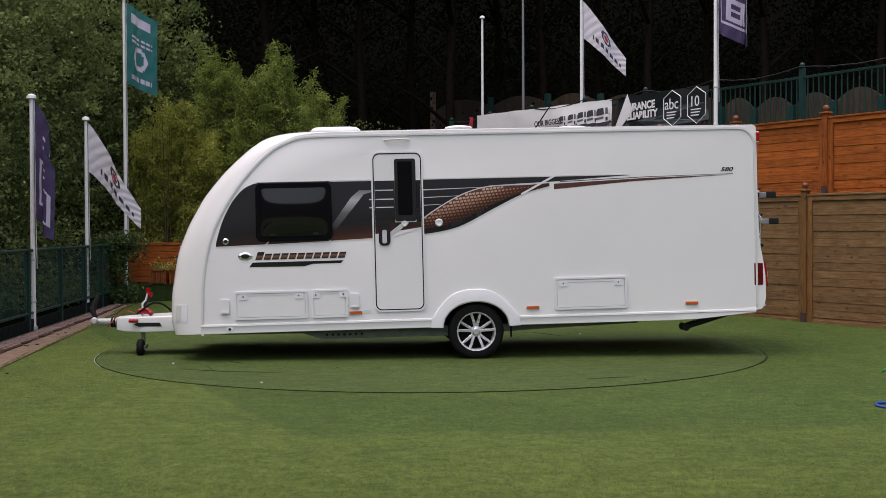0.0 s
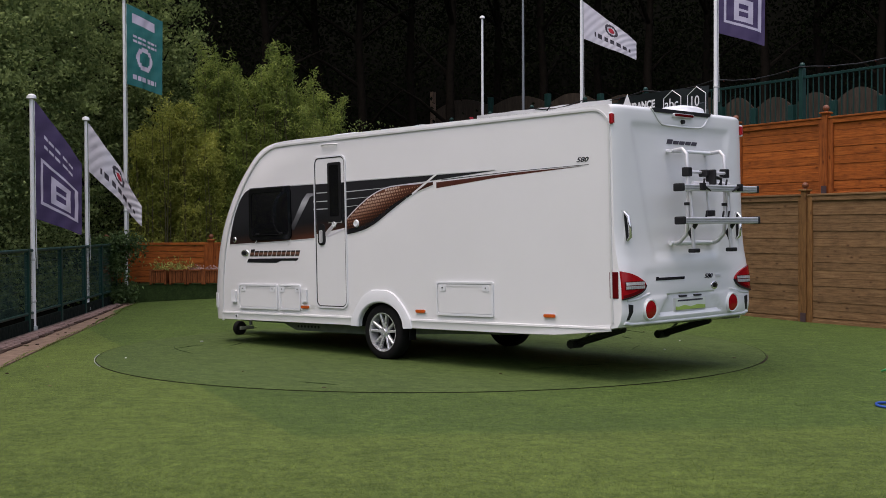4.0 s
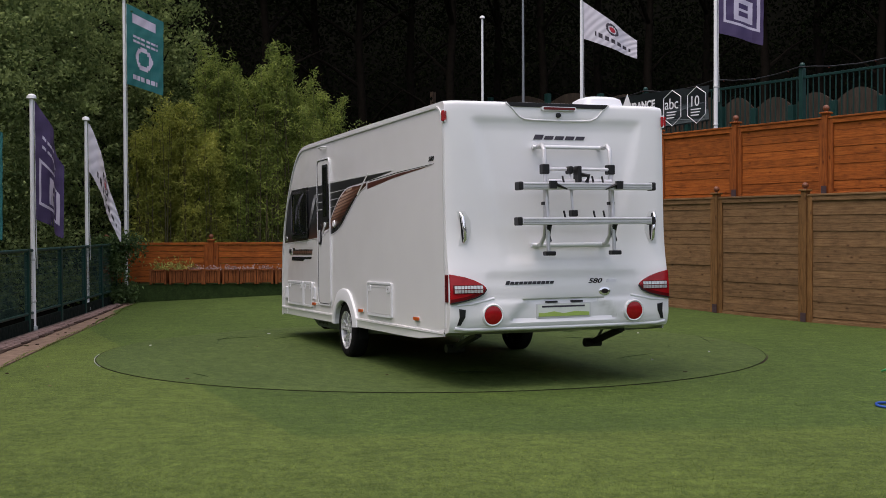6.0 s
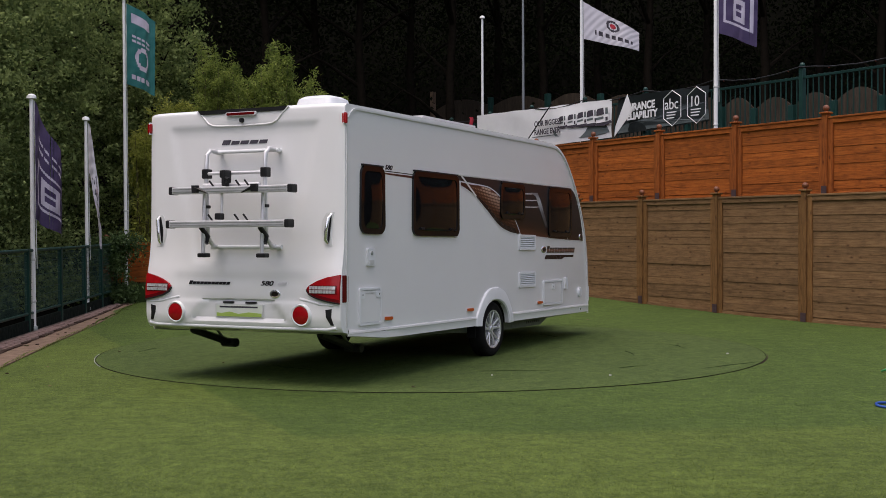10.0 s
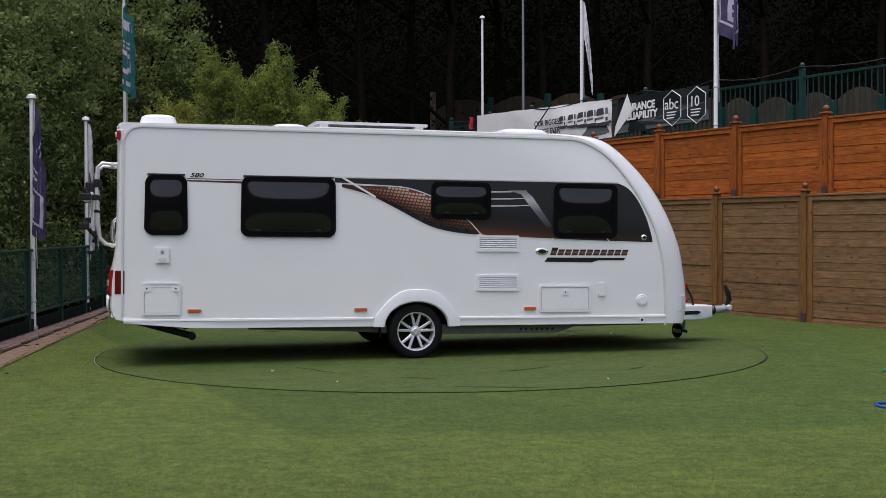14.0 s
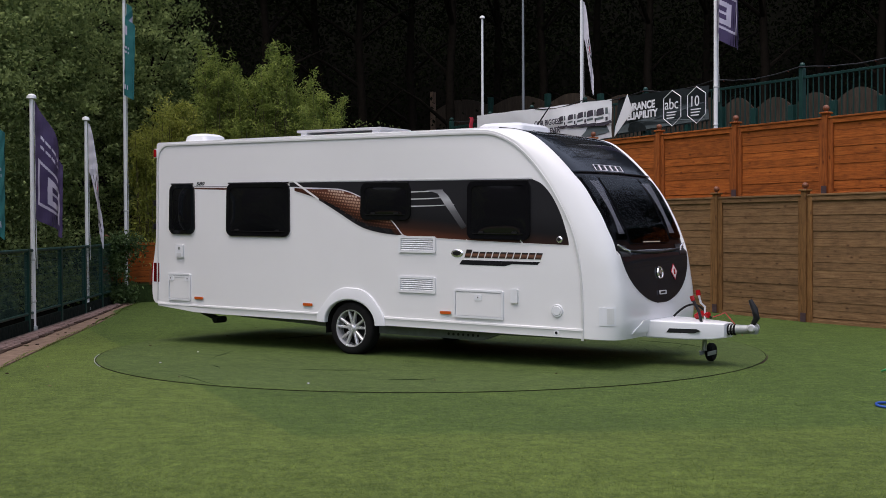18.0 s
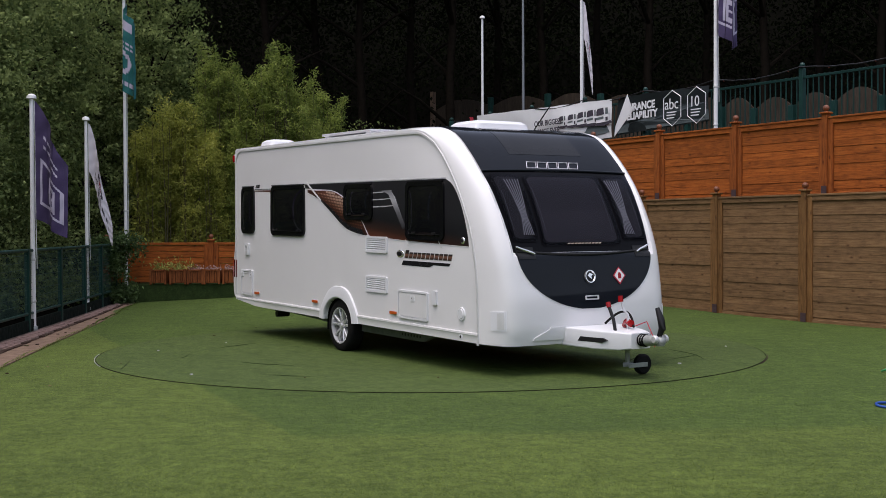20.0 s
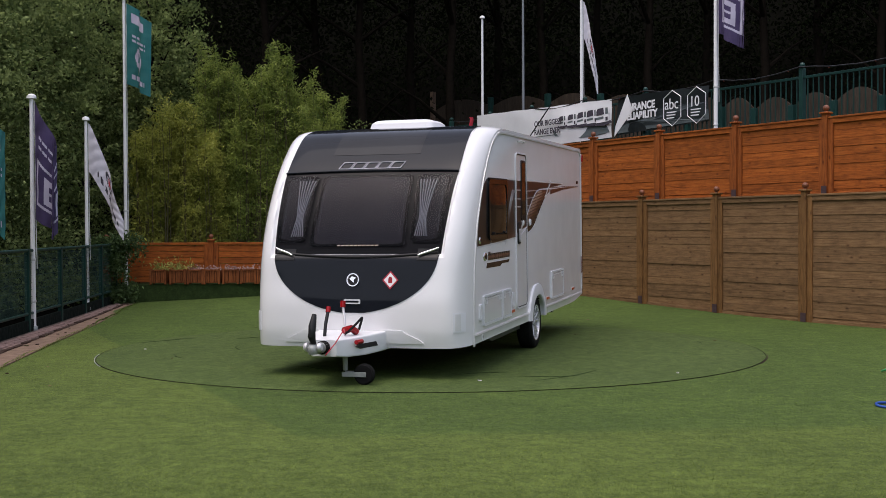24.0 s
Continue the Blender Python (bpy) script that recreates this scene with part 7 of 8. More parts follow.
        # recessed grab handle
        gr = part("grab_recess", prism(B(), [(s * 1.03, 1.555), (s * 0.95, 1.55), (s * 0.9, 1.47), (s * 0.9, 1.36), (s * 0.94, 1.25), (s * 1.02, 1.24), (s * 0.99, 1.4)], put, -0.006, 0.004), M["trim"], van, "moulded recess with a chrome grab handle")
        part("grab_handle", tube(B(), [back(s * 1.0, 1.54, 0.0), back(s * 0.99, 1.5, 0.04), back(s * 0.97, 1.38, 0.045), back(s * 0.965, 1.3, 0.035), back(s * 0.97, 1.27, 0.0)], [0.01, 0.017, 0.018, 0.016, 0.012], 8), M["chrome"], gr, "chrome grab handle", angle=50)
        # a black plate draws the shade inside the recess
        part("handle_shadow_plate", prism(B(), [(s * 1.005, 1.54), (s * 0.975, 1.53), (s * 0.945, 1.4), (s * 0.95, 1.28), (s * 0.985, 1.27)], put, 0.004, 0.008), M["black"], gr)
        # corner marker high on the side
        cm = part("corner_light", box(B(), -3.705, -3.665, s * 1.11 if s > 0 else -1.155, s * 1.155 if s > 0 else -1.11, 2.36, 2.46, 0.012), M["red"], van, "small red corner marker light")
        part("corner_light_base", box(B(), -3.705, -3.64, s * 1.12 if s > 0 else -1.135, s * 1.135 if s > 0 else -1.12, 2.35, 2.47, 0.006), M["white_plastic"], cm)
        # raised cheeks either side of the bumper
        part("bumper_cheek", tube(B(), [back(s * y, z, -0.002) for y, z in ((1.08, 0.50), (0.98, 0.485), (0.6, 0.482), (0.2, 0.48), (0.0, 0.48))], 0.018, 8), M["white_plastic"], van, angle=60)
        part("cheek_crease", tube(B(), [back(s * y, z, -0.004) for y, z in ((1.06, 0.705), (0.92, 0.715), (0.78, 0.745), (0.7, 0.76))], 0.013, 8), M["white_plastic"], van, angle=60)


def build_rack(van):
    """The tubular bicycle rack on the back panel."""
    x0 = -3.705

    def p(y, z, d):
        return (x0 - d, y, z)
    base = part("bike_rack", tube(B(), [p(0.29, 2.14, 0.05), p(-0.46, 2.14, 0.05)], 0.018, 10), M["white_plastic"], van, "white and silver tubular bicycle rack", angle=50)
    part("lower_bar", tube(B(), [p(0.32, 1.235, 0.05), p(-0.49, 1.235, 0.05)], 0.022, 10), M["white_plastic"], base, angle=50)
    for y in (0.25, -0.42):
        for z in (2.14, 1.235):
            part("mount", tube(B(), [p(y, z, -0.02), p(y, z, 0.05)], 0.022, 8), M["white_plastic"], base, angle=50)
        pts = [p(y, 2.14, 0.05), p(y, 2.15, 0.16), p(y, 2.1, 0.21), p(y, 1.95, 0.22), p(y, 1.5, 0.21), p(y, 1.32, 0.19), p(y, 1.25, 0.12), p(y, 1.235, 0.05)]
        part("hoop", tube(B(), pts, 0.02, 10), M["silver"], base, "silver curved hoop", angle=50)
        part("hoop_joint", box(B(), x0 - 0.25, x0 - 0.17, y - 0.035, y + 0.035, 1.88, 1.97, 0.01), M["black"], base, "black plastic joint")
        part("hoop_joint", box(B(), x0 - 0.27, x0 - 0.19, y - 0.035, y + 0.035, 1.74, 1.80, 0.01), M["black"], base)
        part("hoop_clip", box(B(), x0 - 0.245, x0 - 0.185, y - 0.028, y + 0.028, 1.60, 1.63, 0.006), M["black"], base)
        part("lower_arm", tube(B(), [p(y, 1.78, 0.24), p(y, 1.46, 0.26), p(y, 1.18, 0.27)], 0.019, 8), M["silver"], base, angle=50)
        part("rail_bracket", prism(B(), [(y - 0.035, 1.81), (y + 0.035, 1.81), (y + 0.03, 1.74), (y - 0.03, 1.74)], lambda a, b, d: (x0 - 0.37 - d, a, b), 0.0, 0.03), M["black"], base, "black rail bracket")
        part("bracket_arm", tube(B(), [p(y, 1.79, 0.385), p(y + (-0.14 if y > 0 else 0.14), 1.735, 0.385)], [0.018, 0.006], 6), M["black"], base)
        part("rail_clamp", tube(B(), [p(y, 1.42, 0.3), p(y - 0.02, 1.33, 0.22), p(y - 0.02, 1.27, 0.25)], 0.024, 8), M["black"], base, "black curved clamp", angle=50)
        part("arm_foot", box(B(), x0 - 0.31, x0 - 0.23, y - 0.06, y + 0.04, 1.14, 1.18, 0.01), M["black"], base)
    for z, ya, yb, d in ((1.765, 0.555, -0.79, 0.32), (1.45, 0.575, -0.77, 0.34)):
        rail = part("bike_rail", box(B(), x0 - d - 0.05, x0 - d + 0.05, yb, ya, z - 0.032, z + 0.032, 0.008), M["silver"], base, "silver grooved wheel rail")
        for k in (-0.014, 0.01):
            part("rail_groove", box(B(), x0 - d - 0.054, x0 - d - 0.049, yb + 0.03, ya - 0.03, z + k, z + k + 0.006), M["galv"], rail)
        for y in (ya, yb):
            part("end_cap", box(B(), x0 - d - 0.056, x0 - d + 0.056, y - 0.022, y + 0.022, z - 0.038, z + 0.038, 0.012), M["black"], rail, "black end cap")
        for y in (0.1, -0.2, -0.3):
            part("wheel_strap", tube(B(), [p(y, z + 0.03, d - 0.02), p(y + 0.02, z + 0.07, d), p(y + 0.03, z + 0.09, d + 0.01)], 0.01, 6), M["black"], rail)
    part("cross_bar", tube(B(), [p(0.25, 1.925, 0.23), p(-0.42, 1.925, 0.23)], 0.016, 8), M["silver"], base, angle=50)
    part("cross_bar", tube(B(), [p(0.24, 1.815, 0.27), p(-0.4, 1.815, 0.27)], 0.017, 8), M["silver"], base, angle=50)
    part("frame_holder", tube(B(), [p(0.02, 1.93, 0.24), p(0.02, 1.75, 0.28), p(0.01, 1.5, 0.30)], 0.013, 8), M["silver"], base, angle=50)
    part("holder_clamp", box(B(), x0 - 0.35, x0 - 0.24, -0.06, -0.02, 1.80, 1.95, 0.012), M["black"], base, "black frame clamp")
    part("holder_clamp", box(B(), x0 - 0.3, x0 - 0.2, 0.0, 0.04, 1.88, 1.95, 0.012), M["black"], base)
    part("holder_hook", tube(B(), [p(-0.06, 1.87, 0.33), p(-0.12, 1.86, 0.36), p(-0.1, 1.8, 0.36)], 0.02, 8), M["black"], base, angle=50)
    part("holder_foot", box(B(), x0 - 0.36, x0 - 0.28, -0.01, 0.05, 1.49, 1.55, 0.01), M["black"], base)


def build_roof(van):
    def rooflight(x0, x1, y0, y1, z1, name, label, mat="white_plastic"):
        bm = B()
        rows = []
        for t, z in ((0.0, 2.57), (0.02, 2.6 + (z1 - 2.6) * 0.55), (0.06, z1 - 0.008), (0.1, z1)):
            o = round_rect(x0 + t, x1 - t, y0 + t, y1 - t, 0.07, 4)
            rows.append([(u, v, z) for u, v in o + o[:1]])
        sheet(bm, rows)
        vs = list(bm.verts)
        bm.faces.new(vs[-len(rows[0]):-1])
        return part(name, bm, M[mat], van, label, angle=35)
    rooflight(0.78, 1.4, -0.37, 0.38, 2.685, "rooflight", "large white domed rooflight")
    rooflight(-1.98, -1.55, -0.3, 0.12, 2.665, "rooflight", "low white rooflight")
    r = rooflight(-3.47, -3.07, -0.85, -0.42, 2.675, "rooflight", "white raised roof vent")
    ae = part("roof_aerial", lathe(B(), [(0.0, 2.672), (0.08, 2.668), (0.15, 2.655), (0.165, 2.64), (0.15, 2.63), (0.08, 2.62), (0.07, 2.57)], 24, lambda x, y, h: (-0.36 + x, 0.3 + y, h)), M["white_plastic"], van, "low white domed roof aerial", angle=40)
    part("aerial_base", lathe(B(), [(0.0, 2.63), (0.06, 2.625), (0.09, 2.57)], 18, lambda x, y, h: (-0.36 + x, 0.3 + y, h)), M["white_plastic"], ae, angle=40)
    sp = part("solar_panel", box(B(), -1.55, -0.25, -0.8, -0.2, 2.625, 2.655, 0.004), M["silver"], van, "flat framed solar panel on the roof")
    part("solar_cells", box(B(), -1.52, -0.28, -0.77, -0.23, 2.653, 2.659), M["charcoal"], sp)
    for x in (-1.45, -0.35):
        part("panel_bracket", box(B(), x - 0.05, x + 0.05, -0.78, -0.22, 2.56, 2.63), M["white_plastic"], sp)


def build_caravan():
    van = thing("caravan", "white touring caravan with a dark side graphic and charcoal nose", "caravan")
    build_body(van)
    for s in (-1, 1):
        awning_rail(van, s)
        arch_moulding(van, s)
        skirt(van, s)
        wheel(van, s)
        graphics(van, s)
        part("level_knob", lathe(B(), [(0.0, 0.016), (0.012, 0.016), (0.03, 0.014), (0.034, 0.0)], 18, lambda x, y, h: (2.29 + x, s * (HW + h), 0.405 + y)), M["white_plastic"], van, angle=40)
        part("knob_core", lathe(B(), [(0.0, 0.019), (0.016, 0.018)], 12, lambda x, y, h: (2.29 + x, s * (HW + h), 0.405 + y)), M["black"], van)
        for x in (0.9, -1.08, -2.89):
            marker(van, s, x)
    # door side
    door(van)
    window_side(van, 1, 1.14, 1.97, 1.365, 2.0)
    hatch(van, 1, 1.43, 2.23, 0.505, 0.815)
    hatch(van, 1, 0.985, 1.385, 0.505, 0.815)
    hatch(van, 1, -2.15, -1.33, 0.515, 0.875)
    for x0, x1, z0, z1 in ((2.29, 2.385, 0.575, 0.735), (0.86, 0.955, 0.6, 0.76)):
        q = part("vent_cover", plate(B(), round_rect(x0, x1, z0, z1, 0.012), 1, 0, 0.022), M["white_plastic"], van, "small white vent cover")
        part("cover_lip", plate(B(), round_rect(x0 + 0.008, x1 - 0.008, z0 + 0.01, z0 + 0.03, 0.006), 1, 0.022, 0.028), M["white_plastic"], q)
    part("info_sticker", plate(B(), round_rect(0.73, 0.81, 0.535, 0.575, 0.004), 1, 0, 0.002), M["trim"], van, "small pale printed sticker")
    # off side
    window_side(van, -1, -3.41, -2.98, 1.36, 2.0, 0.03, 0.08, False)
    window_side(van, -1, -2.4, -1.375, 1.35, 2.0, 0.02, 0.08)
    window_side(van, -1, -0.28, 0.41, 1.565, 1.985, 0.015, 0.07)
    window_side(van, -1, 1.18, 1.96, 1.365, 1.99, 0.01, 0.07)
    louvre(van, 0.255, 0.76, 1.2, 1.385)
    louvre(van, 0.255, 0.76, 0.75, 0.935)
    hatch(van, -1, -3.44, -3.04, 0.505, 0.855)
    hatch(van, -1, 1.01, 1.64, 0.505, 0.815, ((0.5, 0.72),))
    q = part("inlet_cover", plate(B(), round_rect(-3.3, -3.165, 1.06, 1.225, 0.015), -1, 0, 0.024), M["white_plastic"], van, "white shower inlet cover")
    part("inlet_lock", lathe(B(), [(0.0, 0.032), (0.018, 0.03), (0.022, 0.02)], 12, lambda x, y, h: (-3.232 + x, -(HW + h), 1.18 + y)), M["galv"], q)
    part("inlet_slot", plate(B(), round_rect(-3.275, -3.19, 1.075, 1.115, 0.006), -1, 0.024, 0.027), M["trim"], q)
    q = part("vent_cover", plate(B(), round_rect(1.735, 1.82, 0.69, 0.84, 0.012), -1, 0, 0.022), M["white_plastic"], van, "small white vent cover")
    q = part("water_inlet", lathe(B(), [(0.0, 0.02), (0.045, 0.02), (0.052, 0.012), (0.056, 0.016), (0.066, 0.014), (0.07, 0.0)], 24, lambda x, y, h: (2.29 + x, -(HW + h), 0.635 + y)), M["white_plastic"], van, "round white water inlet", angle=40)
    build_nose(van)
    build_drawbar(van)
    build_chassis(van)
    build_back_panel(van)
    build_rack(van)
    build_roof(van)
    for o in van.children:
        o.matrix_basis = Matrix.Translation((0, 0.089, 0)) @ o.matrix_basis
    return van


# ---- trees and shrubs ----
def clumps(rng, centre, radii, n, per, spread, hollow=0.35):
    """Leaf places gathered in uneven clumps through an ellipsoid."""
    d = rng.normal(size=(n, 3))
    d /= np.linalg.norm(d, axis=1)[:, None]
    r = (hollow + (1 - hollow) * rng.uniform(0, 1, (n, 1))) * rng.uniform(0.75, 1.12, (n, 1))
    c = np.asarray(centre) + d * r * np.asarray(radii)
    sz = spread * rng.uniform(0.5, 1.4, (n, 1, 1))
    return (c[:, None, :] + rng.normal(size=(n, per, 3)) * sz * np.array([1, 1, 0.7])).reshape(-1, 3)


def tree(name, label, x, y, z0, height, radii, crown_z, rng, leaf, n=120, per=70, spread=0.3, size=(0.1, 0.055), trunk=0.12, group="trees round the yard", lean=0.0):
    t = thing(name, label, "tree", pose(x, y, z0), group)
    bm = B()
    k = 8
    pts = [(lean * (i / k) ** 2 * height + 0.06 * math.sin(i * 1.7 + x), 0.06 * math.cos(i * 1.3 + y), height * 0.86 * i / k) for i in range(k + 1)]
    tube(bm, pts, [trunk * (1.15 - 0.85 * i / k) for i in range(k + 1)], 9)
    part("trunk", bm, M["shaded_bark"], t, angle=60)
    for j in range(7):
        f = 0.35 + 0.08 * j
        a = rng.uniform(0, 6.28)
        p = Vector(pts[min(k, int(f * k))])
        ln = radii[0] * rng.uniform(0.55, 0.95)
        q = p + Vector((math.cos(a) * ln * 0.5, math.sin(a) * ln * 0.5, ln * 0.35))
        e = p + Vector((math.cos(a) * ln, math.sin(a) * ln, ln * 0.6))
        part("limb", tube(B(), [p, q, e], [trunk * 0.45, trunk * 0.28, trunk * 0.1], 6), M["shaded_bark"], t, angle=60)
    c = clumps(rng, (lean * height * 0.5, 0, crown_z), radii, n, per, spread)
    c = c[c[:, 2] > 0.05]
    ob = new("crown", leaf_mesh("crown", c, size[0], size[1], leaf, rng, 0.15))
    ob.parent = t
    return t


def bamboo(label, x, y, z0, wx, wy, tops, rng, leaf, n=60, per=330):
    """A clump of bamboo: leaning culms with feathery tops. tops(u) gives the height at u from -1 to 1."""
    b = thing("bamboo_clump", label, "bamboo", pose(x, y, z0), "bamboo clumps")
    places = []
    bm = B()
    for i in range(n):
        u = rng.uniform(-1, 1)
        v = rng.uniform(-1, 1)
        h = (tops(u) - z0) * (1.02 - 0.4 * rng.uniform(0, 1) ** 2.2)
        bx, by = u * wx * 0.9, v * wy
        lx, ly = rng.normal(0, 0.05) * h * 0.5, -abs(rng.normal(0, 0.10)) * h * 0.4
        pts = [(bx + lx * f * f, by + ly * f * f, h * f) for f in (0, 0.25, 0.5, 0.75, 1.0)]
        tube(bm, pts, [0.016, 0.015, 0.012, 0.008, 0.003], 5, False)
        # sprays: leaves gathered at the ends of side twigs
        k = 24
        tf = 0.14 + 0.86 * rng.beta(1.5, 1.0, k)
        tf[:3] = (0.9, 0.96, 1.0)
        ta, tr = rng.uniform(0, 6.28, k), rng.uniform(0.25, 1.1, k)
        rad = (0.36 * (1.1 - tf) ** 0.7 + 0.02) * tr
        tw = rng.integers(0, k, per)
        sp = 0.045 + 0.05 * (1.1 - tf[tw])
        px_ = bx + lx * tf[tw] ** 2 + np.cos(ta[tw]) * rad[tw] + rng.normal(0, 1, per) * sp
        py_ = by + ly * tf[tw] ** 2 + np.sin(ta[tw]) * rad[tw] + rng.normal(0, 1, per) * sp
        pz_ = h * tf[tw] + rng.normal(0, 1, per) * sp * 1.2
        places.append(np.stack([px_, py_, pz_], 1))
    tagged(part("cane_stand", bm, M["culm"], b, angle=60), kind="stuff")
    ob = new("leaves", leaf_mesh("bamboo_leaves", np.concatenate(places), 0.1, 0.022, leaf, rng, 0.45))
    ob.parent = b
    tagged(ob, kind="stuff")
    return b


def at_px(px_x, depth):
    """World x under a sight line at a depth from the eye."""
    return EYE[0] + (px_x - 784) / 2163 * depth


def build_green():
    rng = np.random.default_rng(7)
    # the wooded hillside that closes the yard on three sides, with an added bank behind
    bm = B()
    rows = []
    # the unseen stretch behind the camera lowers light and reflections on upright faces
    ring = [(0, -42), (-14, -40), (-20, -30), (-15, -14), (-11.5, -4), (-10.5, 6), (-10, 14), (-7, 19), (0, 21), (8, 19.5), (14, 16), (17, 6), (24, -4), (34, -14), (36, -28), (14, -40), (0, -42)]
    for k, (s, z) in enumerate(((1.0, -0.5), (1.02, 1.5), (1.25, 4.5), (1.7, 10.0), (2.3, 16.0))):
        rows.append([(x * s, (y + 5) * s - 5, z * (1.0 if y > 0 or (x < 0 and y > -20) else 0.8)) for x, y in ring])
    sheet(bm, rows)
    solo("hillside", bm, M["soil"], "wooded hillside round the yard, darkened for shade", "hill", kind="structure", angle=60)
    # far woods on the hill
    pts = []
    for i in range(len(ring) - 1):
        (xa, ya), (xb, yb) = ring[i], ring[i + 1]
        if ya < -22 or (xa > 0 and yb < 5):
            continue
        m = int(math.hypot(xb - xa, yb - ya) * 34)
        f, s = rng.uniform(0, 1, m), rng.uniform(1.0, 1.55, m)
        px_, py_ = (xa + (xb - xa) * f) * s, (ya + (yb - ya) * f + 5) * s - 5
        pz_ = np.interp(s, [1, 1.02, 1.25, 1.7], [-0.5, 1.5, 4.5, 10]) + rng.uniform(0, 1, m) ** 0.7 * 8.5
        c = np.stack([px_, py_, pz_], 1)
        pts.append((c[:, None, :] + rng.normal(size=(m, 120, 3)) * 0.5).reshape(-1, 3))
    ob = new("far_woods", leaf_mesh("far_woods", np.concatenate(pts), 0.14, 0.085, M["leaf_wood_shaded"], rng, 0.2))
    tagged(ob, "dense deciduous woodland on the hillside, its shade in the leaf colour", "woodland", kind="stuff")
    # single trees at the edge of the wood; leaf and bare trunk colours carry shade
    for u, dep, h in ((470, 33, 12), (560, 35, 13), (640, 34, 12), (730, 36, 14), (800, 34, 13), (880, 37, 14), (960, 35, 13), (1060, 36, 14), (1150, 34, 13), (1250, 35, 14), (1350, 33, 13), (1450, 34, 13), (1560, 32, 12)):
        x, y = at_px(u, dep), EYE[1] + dep
        tree("woodland_tree", "tall woodland tree with shade-darkened leaves and trunk", x, y, 1.5, h, (2.6, 2.4, 3.4), h * 0.75, rng, M["leaf_wood_shaded"], 90, 80, 0.45, (0.17, 0.095), 0.14, "woodland trees")
    # hedge trees behind the mesh fence
    for x, y, h, r in ((-8.0, 1.0, 6.5, 1.7), (-8.3, 4.2, 7.5, 1.8), (-8.4, 7.2, 8.5, 1.9), (-8.2, 10.2, 9.0, 2.0), (-8.6, 13.0, 9.5, 2.1), (-6.6, 13.6, 9.0, 1.7), (-10.6, 9.0, 10.5, 2.2), (-10.2, 14.5, 11, 2.3), (-8.2, -3.0, 6.5, 1.8)):
        tree("hedge_tree", "dense green broadleaf tree beside the mesh fence", x, y, 0.0, h, (r, r, h * 0.5), h * 0.5, rng, M["leaf_hedge"], 420, 56, 0.15, (0.1, 0.06), 0.09, "hedge trees")
    # lower undergrowth in front of their trunks
    c = np.stack([rng.uniform(-8.4, -6.75, 260), rng.uniform(-3, 13, 260), rng.uniform(0, 1, 260) ** 1.5 * 2.2], 1)
    c = (c[:, None, :] + rng.normal(size=(260, 60, 3)) * 0.2).reshape(-1, 3)
    c = c[(c[:, 2] > 0.02) & (c[:, 0] < -5.78 - 0.085 * (c[:, 1] - 1.5) - 0.12)]
    ob = new("undergrowth", leaf_mesh("undergrowth", c, 0.08, 0.05, M["leaf_hedge"], rng, 0.1))
    tagged(ob, "tangled green undergrowth behind the mesh fence", "undergrowth", kind="stuff")
    # bamboo behind the low fence
    d = 25.6
    bamboo("yellow-green feathery bamboo behind the low fence", at_px(318, d), EYE[1] + d, 0.2, 0.95, 0.42, lambda u: float(np.interp(u, [-1, -0.6, -0.2, 0.1, 0.5, 1], [3.3, 3.75, 4.25, 4.1, 3.8, 3.2])), rng, M["leaf_bamboo"], 76, 560)
    d = 26.6
    bamboo("tall pointed green bamboo behind the low fence", at_px(400, d), EYE[1] + d, 0.2, 0.55, 0.4, lambda u: float(np.interp(u, [-1.1, -0.95, -0.7, -0.4, -0.1, 0.33, 0.6, 1], [4.0, 4.9, 5.75, 5.0, 4.7, 5.3, 4.7, 4.2])), rng, M["leaf_bamboo2"], 64, 560)
    d = 26.2
    bamboo("tall pointed green bamboo behind the low fence", at_px(487, d), EYE[1] + d, 0.2, 0.85, 0.45, lambda u: float(np.interp(u, [-1, -0.6, -0.35, -0.17, 0.05, 0.26, 0.45, 0.7, 1], [4.0, 4.7, 4.9, 5.5, 4.9, 5.15, 4.6, 4.3, 3.9])), rng, M["leaf_bamboo2"], 90, 560)
    d = 27.2
    bamboo("lower green bamboo at the edge of the wood", at_px(572, d), EYE[1] + d, 0.2, 0.5, 0.4, lambda u: float(np.interp(u, [-1, -0.35, 0.1, 0.6, 1], [4.4, 4.85, 4.3, 4.5, 3.4])), rng, M["leaf_bamboo2"], 40, 520)
    # low shrubs behind the far corner
    for u, dep, h in ((640, 28.5, 3.6), (700, 30, 3.9), (760, 31, 3.4)):
        tree("shrub", "loose green shrub at the wood's edge", at_px(u, dep), EYE[1] + dep, 0.6, h, (0.9, 0.8, h * 0.42), h * 0.5, rng, M["leaf_hedge"], 90, 60, 0.2, (0.08, 0.045), 0.04, "shrubs")
    # ivy over the end of the mesh fence
    c = np.stack([rng.normal(-6.32, 0.14, 150), rng.normal(9.2, 0.16, 150), rng.uniform(0.02, 1.32, 150)], 1)
    c2 = np.stack([rng.uniform(-6.9, -5.75, 70), rng.normal(9.35, 0.12, 70), rng.normal(1.16, 0.1, 70)], 1)
    c3 = np.stack([rng.uniform(-6.6, -5.85, 60), rng.normal(9.1, 0.1, 60), rng.uniform(0.03, 0.3, 60)], 1)
    c = np.concatenate([c, c2, c3])
    c = (c[:, None, :] + rng.normal(size=(len(c), 16, 3)) * 0.06).reshape(-1, 3)
    c = c[c[:, 2] > 0.02]
    ob = new("ivy", leaf_mesh("ivy", c, 0.065, 0.055, M["leaf_ivy"], rng, 0.3))
    tagged(ob, "dark green ivy over the end of the mesh fence", "ivy", kind="stuff")
